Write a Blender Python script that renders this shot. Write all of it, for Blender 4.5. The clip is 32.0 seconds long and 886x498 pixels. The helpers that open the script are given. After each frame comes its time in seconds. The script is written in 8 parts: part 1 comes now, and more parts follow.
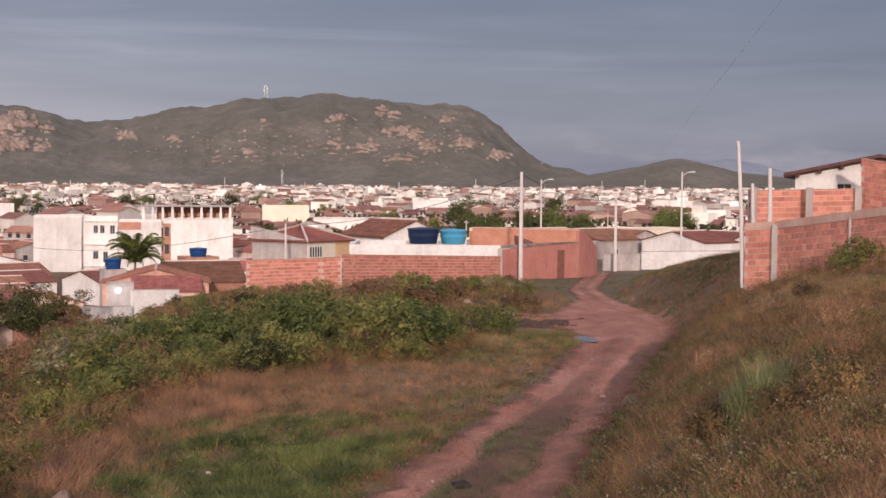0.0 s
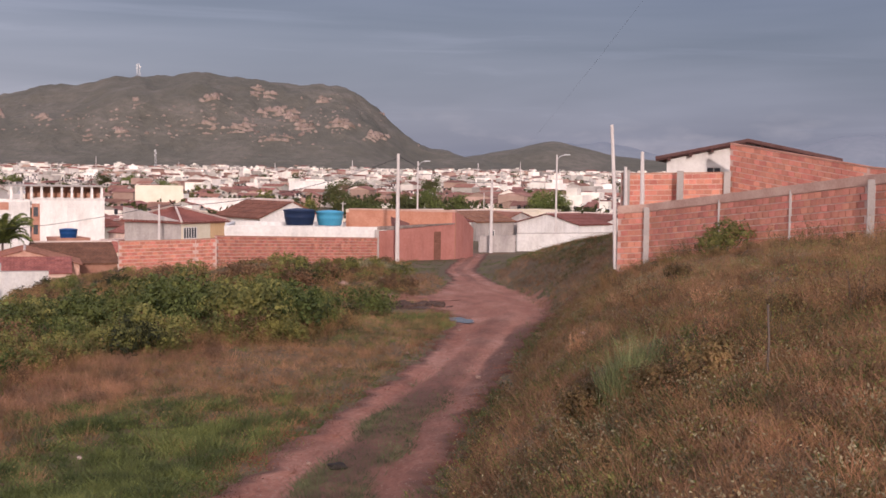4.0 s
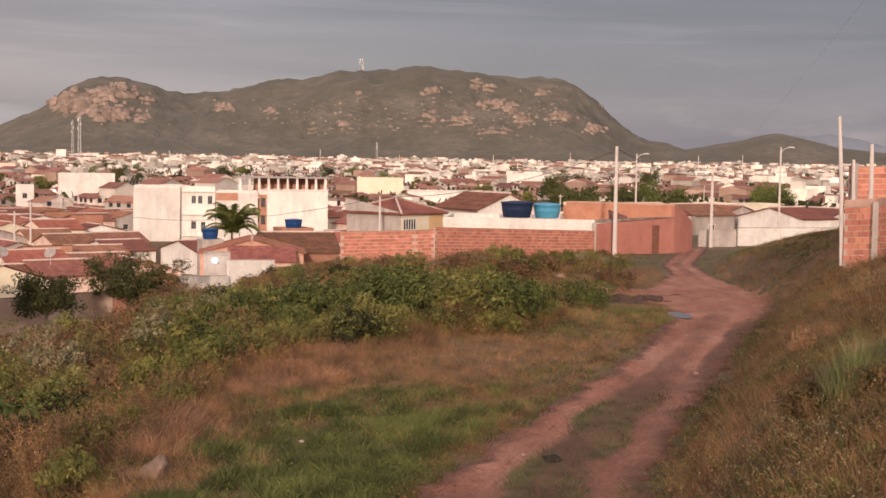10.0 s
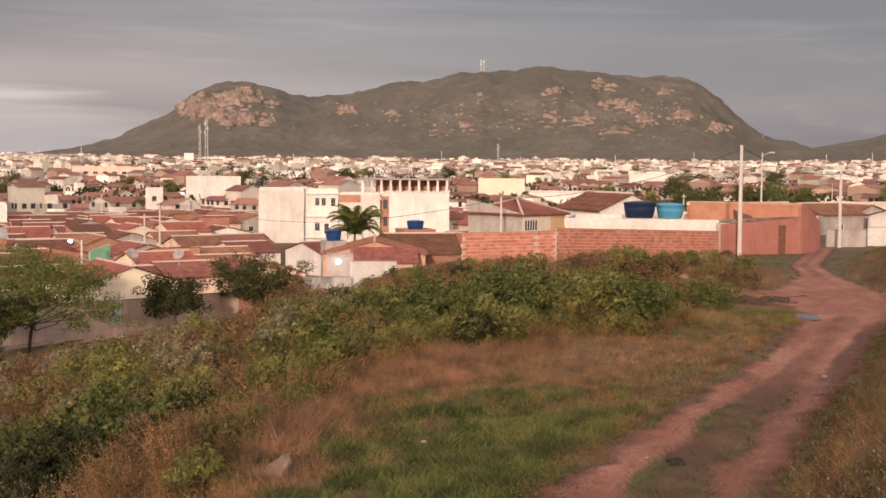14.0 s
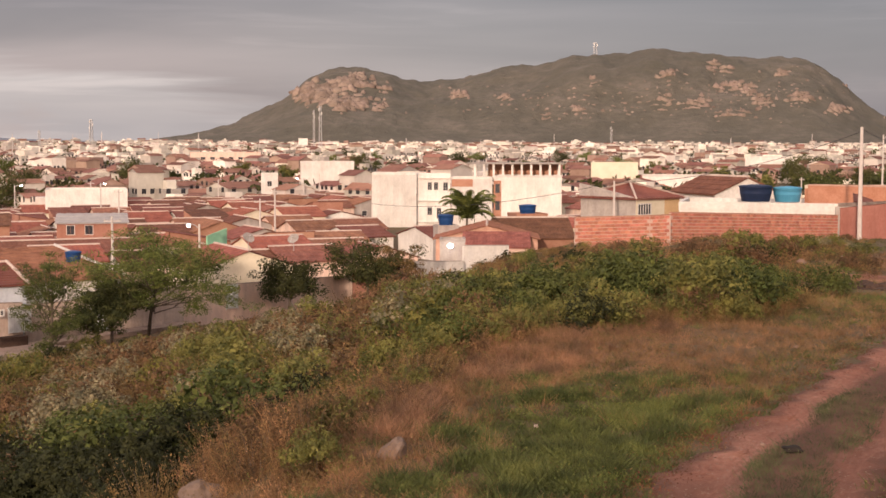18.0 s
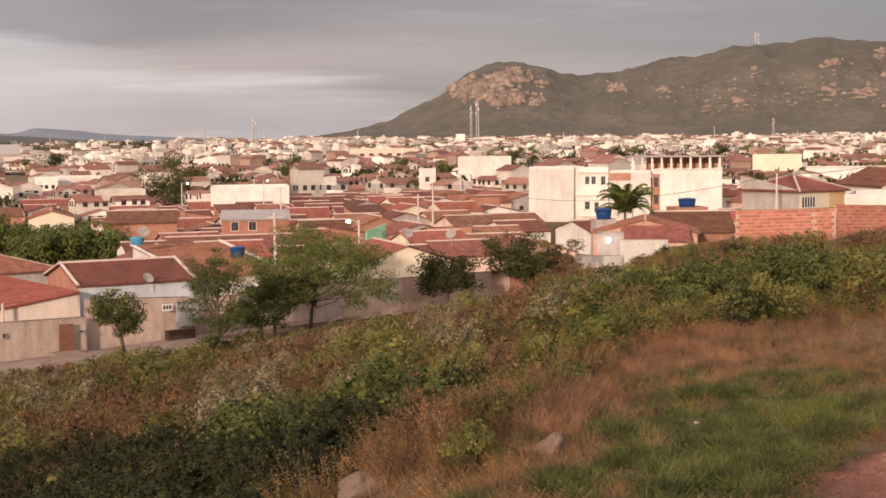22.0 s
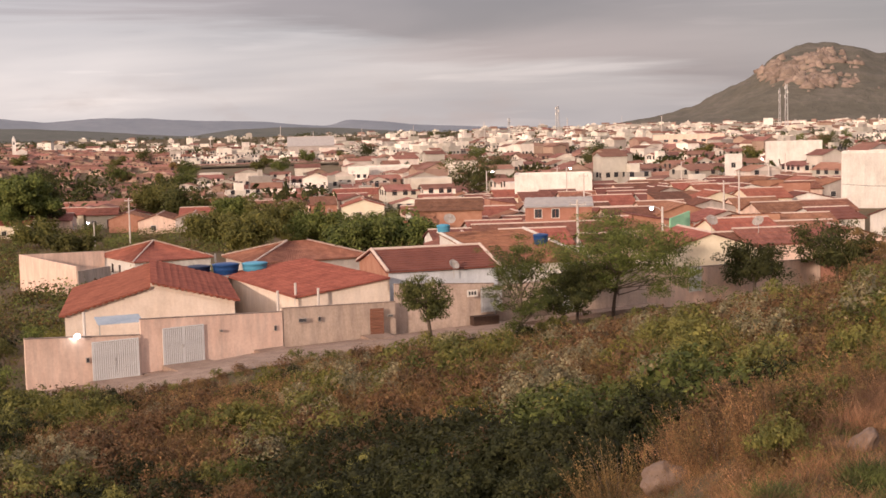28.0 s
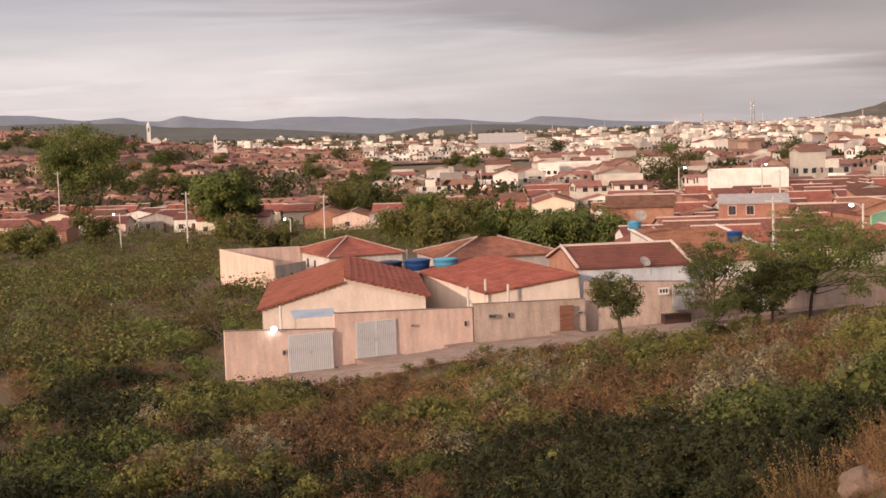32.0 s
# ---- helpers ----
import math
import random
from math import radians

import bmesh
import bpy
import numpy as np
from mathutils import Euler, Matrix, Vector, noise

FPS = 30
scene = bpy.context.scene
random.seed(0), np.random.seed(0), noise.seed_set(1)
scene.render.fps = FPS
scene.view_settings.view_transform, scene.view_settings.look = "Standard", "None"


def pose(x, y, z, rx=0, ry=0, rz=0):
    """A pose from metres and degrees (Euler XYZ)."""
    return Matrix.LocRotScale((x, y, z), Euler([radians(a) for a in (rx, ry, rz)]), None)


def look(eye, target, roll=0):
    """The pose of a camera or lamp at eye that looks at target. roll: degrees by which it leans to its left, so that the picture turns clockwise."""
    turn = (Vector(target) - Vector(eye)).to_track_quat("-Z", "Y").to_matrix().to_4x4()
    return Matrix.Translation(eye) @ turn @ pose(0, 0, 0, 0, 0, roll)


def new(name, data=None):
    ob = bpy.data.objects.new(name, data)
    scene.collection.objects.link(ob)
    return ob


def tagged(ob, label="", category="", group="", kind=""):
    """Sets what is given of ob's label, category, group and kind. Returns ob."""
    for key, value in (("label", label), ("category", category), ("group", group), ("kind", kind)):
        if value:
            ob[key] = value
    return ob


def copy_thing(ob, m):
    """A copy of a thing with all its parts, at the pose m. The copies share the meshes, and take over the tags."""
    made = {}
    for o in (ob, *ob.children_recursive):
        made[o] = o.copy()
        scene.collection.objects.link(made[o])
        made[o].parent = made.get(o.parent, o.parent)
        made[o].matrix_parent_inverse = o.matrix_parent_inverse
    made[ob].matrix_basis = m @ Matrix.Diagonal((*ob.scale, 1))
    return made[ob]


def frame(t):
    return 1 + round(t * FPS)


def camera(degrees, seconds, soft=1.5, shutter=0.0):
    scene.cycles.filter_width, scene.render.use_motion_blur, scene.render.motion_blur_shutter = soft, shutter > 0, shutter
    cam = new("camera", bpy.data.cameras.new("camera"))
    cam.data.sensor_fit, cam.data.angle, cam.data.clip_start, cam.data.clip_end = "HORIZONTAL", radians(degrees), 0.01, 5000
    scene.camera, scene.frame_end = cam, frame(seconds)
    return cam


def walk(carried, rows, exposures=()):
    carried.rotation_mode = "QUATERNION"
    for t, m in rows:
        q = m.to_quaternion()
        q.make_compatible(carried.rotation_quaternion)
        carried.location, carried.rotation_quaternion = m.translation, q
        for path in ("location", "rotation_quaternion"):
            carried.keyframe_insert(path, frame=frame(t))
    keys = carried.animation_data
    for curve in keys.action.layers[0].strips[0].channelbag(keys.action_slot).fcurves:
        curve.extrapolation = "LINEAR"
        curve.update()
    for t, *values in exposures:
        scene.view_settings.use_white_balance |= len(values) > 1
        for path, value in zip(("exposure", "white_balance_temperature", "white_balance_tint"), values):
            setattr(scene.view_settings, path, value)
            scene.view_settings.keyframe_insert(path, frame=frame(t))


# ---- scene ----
# ---- camera and walk ----
EYE = 16.0
cam = camera(36.0, 32.0, soft=1.6)
ROWS = [
    (0.0, -7.57, -2.47, -0.49),
    (0.5, -7.49, -2.85, -0.55),
    (1.0, -7.96, -2.99, -0.54),
    (1.5, -9.03, -2.89, -0.42),
    (2.0, -9.93, -2.80, -0.46),
    (2.5, -11.32, -2.67, -0.55),
    (4.5, -12.76, -3.32, -0.87),
    (5.0, -12.14, -3.32, -1.00),
    (5.5, -10.92, -3.31, -0.99),
    (6.0, -9.57, -3.46, -0.89),
    (6.5, -8.24, -3.38, -1.02),
    (7.0, -6.88, -3.36, -0.93),
    (7.5, -5.86, -3.32, -0.87),
    (8.0, -5.73, -3.35, -0.98),
    (8.5, -5.08, -3.29, -1.09),
    (9.0, -3.90, -3.39, -1.04),
    (9.5, -3.97, -3.53, -0.99),
    (10.0, -3.62, -3.64, -0.95),
    (10.5, -3.30, -3.52, -0.97),
    (11.0, -3.12, -3.52, -1.04),
    (11.5, -2.28, -3.70, -1.05),
    (12.0, -1.57, -3.72, -0.93),
    (12.5, -0.98, -3.52, -0.90),
    (13.0, 0.00, -3.60, -0.67),
    (13.5, 0.70, -3.55, -0.54),
    (14.0, 1.46, -3.66, -0.49),
    (14.5, 2.17, -3.65, -0.45),
    (16.5, 4.06, -4.14, -0.44),
    (17.0, 4.74, -4.26, -0.38),
    (17.5, 5.30, -4.24, -0.30),
    (18.0, 6.16, -4.35, -0.17),
    (18.5, 7.04, -4.51, -0.01),
    (19.0, 7.57, -4.41, 0.06),
    (19.5, 8.25, -4.62, 0.05),
    (20.0, 9.12, -4.66, 0.16),
    (20.5, 9.64, -4.64, 0.15),
    (21.0, 10.51, -4.55, 0.24),
    (21.5, 11.66, -4.58, 0.39),
    (22.0, 12.73, -4.55, 0.52),
    (22.5, 13.66, -4.59, 0.53),
    (23.0, 14.72, -4.88, 0.61),
    (23.5, 15.93, -5.03, 0.68),
    (24.0, 16.82, -5.17, 0.82),
    (24.5, 17.56, -5.11, 0.79),
    (25.0, 18.90, -4.96, 0.96),
    (25.5, 20.08, -4.79, 1.09),
    (27.5, 24.08, -4.83, 1.39),
    (28.0, 25.37, -4.87, 1.44),
    (28.5, 26.29, -4.91, 1.33),
    (29.0, 27.13, -4.97, 1.32),
    (29.5, 27.78, -5.00, 1.23),
    (30.0, 28.63, -4.85, 1.32),
    (30.5, 29.80, -4.72, 1.50),
    (31.0, 30.78, -4.69, 1.66),
    (31.5, 32.01, -4.70, 1.69),
    (32.0, 33.34, -4.79, 1.82),
]
walk(cam, [(t, pose(0, 0, EYE, 90 + pitch, roll, yaw)) for t, yaw, pitch, roll in ROWS],
     [(0.0, -0.13, 5750, 17), (2.5, -0.13, 5700, 17), (4.5, -0.12, 5600, 18), (6.0, -0.12, 5700, 18), (8.0, -0.1, 6350, 18), (10.0, -0.1, 6600, 17), (13.0, -0.10, 6750, 17), (20.0, -0.08, 6800, 17), (32.0, -0.03, 6750, 17)])

# ---- sky and sun ----
SUN_EL, SUN_AZ = 12.0, 175.0      # degrees up, degrees to the left of straight ahead
world = bpy.data.worlds.new("sky")
scene.world = world
world.use_nodes = True
wt = world.node_tree
wt.nodes.clear()


def node(tree, kind, **values):
    n = tree.nodes.new(kind)
    for k, v in values.items():
        n.inputs[k.replace("_", " ")].default_value = v
    return n


w_out = wt.nodes.new("ShaderNodeOutputWorld")
w_bg = node(wt, "ShaderNodeBackground", Strength=1.0)
w_sky = wt.nodes.new("ShaderNodeTexSky")
w_sky.sky_type, w_sky.sun_disc = "NISHITA", False
w_sky.sun_elevation, w_sky.sun_rotation = radians(SUN_EL), radians(-SUN_AZ)
w_sky.air_density, w_sky.dust_density = 1.2, 2.0
w_gain = wt.nodes.new("ShaderNodeVectorMath")
w_gain.operation = "SCALE"
w_gain.inputs["Scale"].default_value = 0.10
w_co = wt.nodes.new("ShaderNodeTexCoord")
w_sep = wt.nodes.new("ShaderNodeSeparateXYZ")
w_grad = wt.nodes.new("ShaderNodeValToRGB")       # cloud deck: paler by the horizon, slate above
w_grad.color_ramp.elements[0].position, w_grad.color_ramp.elements[0].color = 0.0, (0.48, 0.44, 0.43, 1)
w_grad.color_ramp.elements[1].position, w_grad.color_ramp.elements[1].color = 0.16, (0.245, 0.24, 0.28, 1)
for at_, col in ((0.05, (0.37, 0.355, 0.375, 1)), (0.45, (0.85, 0.82, 0.82, 1)), (1.0, (1.15, 1.10, 1.08, 1))):      # brighter overhead
    w_grad.color_ramp.elements.new(at_).color = col
w_map = wt.nodes.new("ShaderNodeMapping")
w_map.inputs["Scale"].default_value = (1.1, 1.1, 10.0)
w_n = node(wt, "ShaderNodeTexNoise", Scale=1.7, Detail=4.5, Roughness=0.5, Distortion=0.4)
w_ramp = wt.nodes.new("ShaderNodeValToRGB")
w_ramp.color_ramp.elements[0].position, w_ramp.color_ramp.elements[0].color = 0.42, (0.86, 0.87, 0.90, 1)
w_ramp.color_ramp.elements[1].position, w_ramp.color_ramp.elements[1].color = 0.74, (1.42, 1.36, 1.30, 1)
w_mul = wt.nodes.new("ShaderNodeMix")
w_mul.data_type, w_mul.blend_type = "RGBA", "MULTIPLY"
w_mul.inputs["Factor"].default_value = 1.0
w_side = wt.nodes.new("ShaderNodeValToRGB")       # slate to one side, paler and warmer towards the sun's side
w_side.color_ramp.elements[0].position, w_side.color_ramp.elements[0].color = 0.18, (1.74, 1.76, 1.74, 1)
w_side.color_ramp.elements[1].position, w_side.color_ramp.elements[1].color = 0.70, (0.68, 0.73, 0.84, 1)
for at_, col in ((0.30, (1.27, 1.28, 1.29, 1)), (0.42, (1.02, 1.05, 1.09, 1))):
    w_side.color_ramp.elements.new(at_).color = col
w_half = wt.nodes.new("ShaderNodeMath")
w_half.operation = "MULTIPLY_ADD"
w_half.inputs[1].default_value, w_half.inputs[2].default_value = 0.5, 0.5
w_mul2 = wt.nodes.new("ShaderNodeMix")
w_mul2.data_type, w_mul2.blend_type = "RGBA", "MULTIPLY"
w_mul2.inputs["Factor"].default_value = 1.0
w_mix = wt.nodes.new("ShaderNodeMix")
w_mix.data_type = "RGBA"
w_mix.inputs["Factor"].default_value = 0.80       # share of the sky that cloud covers
L = wt.links.new
L(w_co.outputs["Generated"], w_sep.inputs[0])
L(w_sep.outputs["Z"], w_grad.inputs[0])
L(w_co.outputs["Generated"], w_map.inputs["Vector"])
L(w_map.outputs[0], w_n.inputs["Vector"])
L(w_n.outputs["Fac"], w_ramp.inputs[0])
L(w_grad.outputs[0], w_mul.inputs["A"])
L(w_ramp.outputs[0], w_mul.inputs["B"])
L(w_sky.outputs[0], w_gain.inputs[0])
L(w_gain.outputs[0], w_mix.inputs["A"])
L(w_sep.outputs["X"], w_half.inputs[0])
L(w_half.outputs[0], w_side.inputs[0])
w_back = wt.nodes.new("ShaderNodeValToRGB")       # the low sun's glow through the cloud behind the hilltop
w_back.color_ramp.elements[0].position, w_back.color_ramp.elements[0].color = 0.0, (2.3, 1.95, 1.6, 1)
w_back.color_ramp.elements[1].position, w_back.color_ramp.elements[1].color = 0.55, (1.0, 1.0, 1.0, 1)
w_halfy = wt.nodes.new("ShaderNodeMath")
w_halfy.operation = "MULTIPLY_ADD"
w_halfy.inputs[1].default_value, w_halfy.inputs[2].default_value = 0.5, 0.5
w_mul3 = wt.nodes.new("ShaderNodeMix")
w_mul3.data_type, w_mul3.blend_type = "RGBA", "MULTIPLY"
w_mul3.inputs["Factor"].default_value = 1.0
L(w_sep.outputs["Y"], w_halfy.inputs[0])
L(w_halfy.outputs[0], w_back.inputs[0])
L(w_mul.outputs["Result"], w_mul3.inputs["A"])
L(w_back.outputs[0], w_mul3.inputs["B"])
L(w_mul3.outputs["Result"], w_mul2.inputs["A"])
L(w_side.outputs[0], w_mul2.inputs["B"])
# small heaped clouds low over the horizon
w_map2 = wt.nodes.new("ShaderNodeMapping")
w_map2.inputs["Scale"].default_value = (9.0, 9.0, 26.0)
w_n2 = node(wt, "ShaderNodeTexNoise", Scale=1.6, Detail=5.0, Roughness=0.5)
w_puff = wt.nodes.new("ShaderNodeValToRGB")
w_puff.color_ramp.elements[0].position, w_puff.color_ramp.elements[0].color = 0.53, (0, 0, 0, 1)
w_puff.color_ramp.elements[1].position, w_puff.color_ramp.elements[1].color = 0.66, (1, 1, 1, 1)
w_band = wt.nodes.new("ShaderNodeValToRGB")
w_band.color_ramp.elements[0].position, w_band.color_ramp.elements[0].color = 0.012, (0.5, 0.5, 0.5, 1)
w_band.color_ramp.elements[1].position, w_band.color_ramp.elements[1].color = 0.055, (0, 0, 0, 1)
w_pm = wt.nodes.new("ShaderNodeMath")
w_pm.operation = "MULTIPLY"
w_add = wt.nodes.new("ShaderNodeMix")
w_add.data_type = "RGBA"
w_add.inputs["B"].default_value = (0.62, 0.54, 0.53, 1)
L(w_co.outputs["Generated"], w_map2.inputs["Vector"])
L(w_map2.outputs[0], w_n2.inputs["Vector"])
L(w_n2.outputs["Fac"], w_puff.inputs[0])
L(w_sep.outputs["Z"], w_band.inputs[0])
L(w_puff.outputs[0], w_pm.inputs[0])
L(w_band.outputs[0], w_pm.inputs[1])
L(w_pm.outputs[0], w_add.inputs["Factor"])
# the deck ends on the sun's side: pale open sky below its ragged slanting edge, thin wisps under it
w_edge = node(wt, "ShaderNodeMath")
w_edge.operation = "MULTIPLY_ADD"
w_edge.inputs[1].default_value, w_edge.inputs[2].default_value = -0.167, -0.0075
w_map3 = wt.nodes.new("ShaderNodeMapping")
w_map3.inputs["Scale"].default_value = (2.6, 2.6, 34.0)
w_n3 = node(wt, "ShaderNodeTexNoise", Scale=1.5, Detail=5.0, Roughness=0.55, Distortion=0.5)
w_jag = node(wt, "ShaderNodeMath")
w_jag.operation = "MULTIPLY_ADD"
w_jag.inputs[1].default_value = 0.10
w_gap = node(wt, "ShaderNodeMath")
w_gap.operation = "SUBTRACT"
w_clear = wt.nodes.new("ShaderNodeMapRange")
w_clear.inputs["From Min"].default_value, w_clear.inputs["From Max"].default_value = 0.040, 0.064
w_left = wt.nodes.new("ShaderNodeMapRange")
w_left.inputs["From Min"].default_value, w_left.inputs["From Max"].default_value = -0.10, -0.30
w_open = wt.nodes.new("ShaderNodeMix")
w_open.data_type = "RGBA"
w_open.inputs["A"].default_value, w_open.inputs["B"].default_value = (0.86, 0.83, 0.85, 1), (1.20, 1.23, 1.22, 1)
w_part = wt.nodes.new("ShaderNodeMix")
w_part.data_type = "RGBA"
w_part.inputs["A"].default_value = (1, 1, 1, 1)
w_wisp = wt.nodes.new("ShaderNodeValToRGB")
w_wisp.color_ramp.elements[0].position, w_wisp.color_ramp.elements[0].color = 0.56, (1, 1, 1, 1)
w_wisp.color_ramp.elements[1].position, w_wisp.color_ramp.elements[1].color = 0.72, (1.24, 1.22, 1.19, 1)
w_mul4, w_mul5 = wt.nodes.new("ShaderNodeMix"), wt.nodes.new("ShaderNodeMix")
for w_ in (w_mul4, w_mul5):
    w_.data_type, w_.blend_type = "RGBA", "MULTIPLY"
    w_.inputs["Factor"].default_value = 1.0
L(w_co.outputs["Generated"], w_map3.inputs["Vector"])
L(w_map3.outputs[0], w_n3.inputs["Vector"])
L(w_sep.outputs["X"], w_edge.inputs[0])
L(w_n3.outputs["Fac"], w_jag.inputs[0])
L(w_edge.outputs[0], w_jag.inputs[2])
L(w_jag.outputs[0], w_gap.inputs[0])
L(w_sep.outputs["Z"], w_gap.inputs[1])
L(w_gap.outputs[0], w_clear.inputs["Value"])
L(w_clear.outputs[0], w_open.inputs["Factor"])
L(w_sep.outputs["X"], w_left.inputs["Value"])
L(w_left.outputs[0], w_part.inputs["Factor"])
L(w_open.outputs["Result"], w_part.inputs["B"])
L(w_n3.outputs["Fac"], w_wisp.inputs[0])
L(w_mul2.outputs["Result"], w_mul4.inputs["A"])
L(w_part.outputs["Result"], w_mul4.inputs["B"])
L(w_mul4.outputs["Result"], w_mul5.inputs["A"])
L(w_wisp.outputs[0], w_mul5.inputs["B"])
L(w_mul5.outputs["Result"], w_add.inputs["A"])
L(w_add.outputs["Result"], w_mix.inputs["B"])
L(w_mix.outputs["Result"], w_bg.inputs["Color"])
L(w_bg.outputs[0], w_out.inputs[0])

sun = new("sun", bpy.data.lights.new("sun", "SUN"))
sun.data.energy, sun.data.angle, sun.data.color = 3.3, radians(2.0), (1.0, 0.80, 0.64)
a, b = radians(SUN_AZ), radians(SUN_EL)
sun.matrix_world = look((-300 * math.sin(a) * math.cos(b), 300 * math.cos(a) * math.cos(b), 300 * math.sin(b)), (0, 0, 0))
scene.view_settings.exposure = 0.0


# ---- materials ----
def mat(name, c1, c2, rough=0.85, scale=3.0, fine=30.0, bump=0.15, metal=0.0, spread=0.0, c3=None, stretch=(1, 1, 1), island=False, dist=0.02, streak=0.0):
    """Two colours mixed by a coarse and a fine noise, with relief; spread: change from thing to thing."""
    m = bpy.data.materials.new(name)
    m.use_nodes = True
    t = m.node_tree
    bs = t.nodes["Principled BSDF"]
    bs.inputs["Roughness"].default_value, bs.inputs["Metallic"].default_value = rough, metal
    bs.inputs["Specular IOR Level"].default_value = 0.25
    co = t.nodes.new("ShaderNodeTexCoord")
    mp = t.nodes.new("ShaderNodeMapping")
    mp.inputs["Scale"].default_value = stretch
    n1 = node(t, "ShaderNodeTexNoise", Scale=scale, Detail=5.0, Roughness=0.6)
    n2 = node(t, "ShaderNodeTexNoise", Scale=fine, Detail=4.0, Roughness=0.65)
    t.links.new(co.outputs["Object"], mp.inputs[0])
    for n in (n1, n2):
        t.links.new(mp.outputs[0], n.inputs["Vector"])
    add = t.nodes.new("ShaderNodeMath")
    add.operation = "MULTIPLY_ADD"
    add.inputs[1].default_value = 0.45
    t.links.new(n2.outputs["Fac"], add.inputs[0])
    sc = t.nodes.new("ShaderNodeMath")
    sc.operation = "MULTIPLY"
    sc.inputs[1].default_value = 0.55
    t.links.new(n1.outputs["Fac"], sc.inputs[0])
    t.links.new(sc.outputs[0], add.inputs[2])
    rp = t.nodes.new("ShaderNodeValToRGB")
    rp.color_ramp.elements[0].position, rp.color_ramp.elements[0].color = 0.36, (*c1, 1)
    rp.color_ramp.elements[1].position, rp.color_ramp.elements[1].color = 0.64, (*c2, 1)
    if c3:
        rp.color_ramp.elements.new(0.5).color = (*c3, 1)
    t.links.new(add.outputs[0], rp.inputs[0])
    out = rp.outputs[0]
    if spread:
        if island:
            r = t.nodes.new("ShaderNodeNewGeometry").outputs["Random Per Island"]
        else:
            r = t.nodes.new("ShaderNodeObjectInfo").outputs["Random"]
        mr = t.nodes.new("ShaderNodeMapRange")
        mr.inputs["To Min"].default_value, mr.inputs["To Max"].default_value = 1 - spread, 1 + spread
        t.links.new(r, mr.inputs["Value"])
        hv = t.nodes.new("ShaderNodeHueSaturation")
        t.links.new(mr.outputs[0], hv.inputs["Value"])
        hr = t.nodes.new("ShaderNodeMapRange")
        hr.inputs["To Min"].default_value, hr.inputs["To Max"].default_value = 0.5 - spread * 0.03, 0.5 + spread * 0.04
        mo = t.nodes.new("ShaderNodeMath")
        mo.operation = "FRACT"
        mm = t.nodes.new("ShaderNodeMath")
        mm.operation = "MULTIPLY"
        mm.inputs[1].default_value = 7.31
        t.links.new(r, mm.inputs[0])
        t.links.new(mm.outputs[0], mo.inputs[0])
        t.links.new(mo.outputs[0], hr.inputs["Value"])
        t.links.new(hr.outputs[0], hv.inputs["Hue"])
        t.links.new(out, hv.inputs["Color"])
        out = hv.outputs[0]
    if streak:                              # rain streaks and damp, drawn out downwards
        m2 = t.nodes.new("ShaderNodeMapping")
        m2.inputs["Scale"].default_value = (0.8, 0.8, 0.16)
        n3 = node(t, "ShaderNodeTexNoise", Scale=2.4, Detail=5.0, Roughness=0.62)
        r3 = t.nodes.new("ShaderNodeValToRGB")
        r3.color_ramp.elements[0].position, r3.color_ramp.elements[0].color = 0.30, (1 - streak, 1 - streak, 1 - streak * 0.95, 1)
        r3.color_ramp.elements[1].position, r3.color_ramp.elements[1].color = 0.60, (1, 1, 1, 1)
        x3 = t.nodes.new("ShaderNodeMix")
        x3.data_type, x3.blend_type = "RGBA", "MULTIPLY"
        x3.inputs["Factor"].default_value = 1.0
        t.links.new(co.outputs["Object"], m2.inputs[0])
        t.links.new(m2.outputs[0], n3.inputs["Vector"])
        t.links.new(n3.outputs["Fac"], r3.inputs[0])
        t.links.new(out, x3.inputs["A"])
        t.links.new(r3.outputs[0], x3.inputs["B"])
        out = x3.outputs["Result"]
    t.links.new(out, bs.inputs["Base Color"])
    if bump:
        bp = node(t, "ShaderNodeBump", Strength=bump, Distance=dist)
        t.links.new(n2.outputs["Fac"], bp.inputs["Height"])
        t.links.new(bp.outputs[0], bs.inputs["Normal"])
    return m


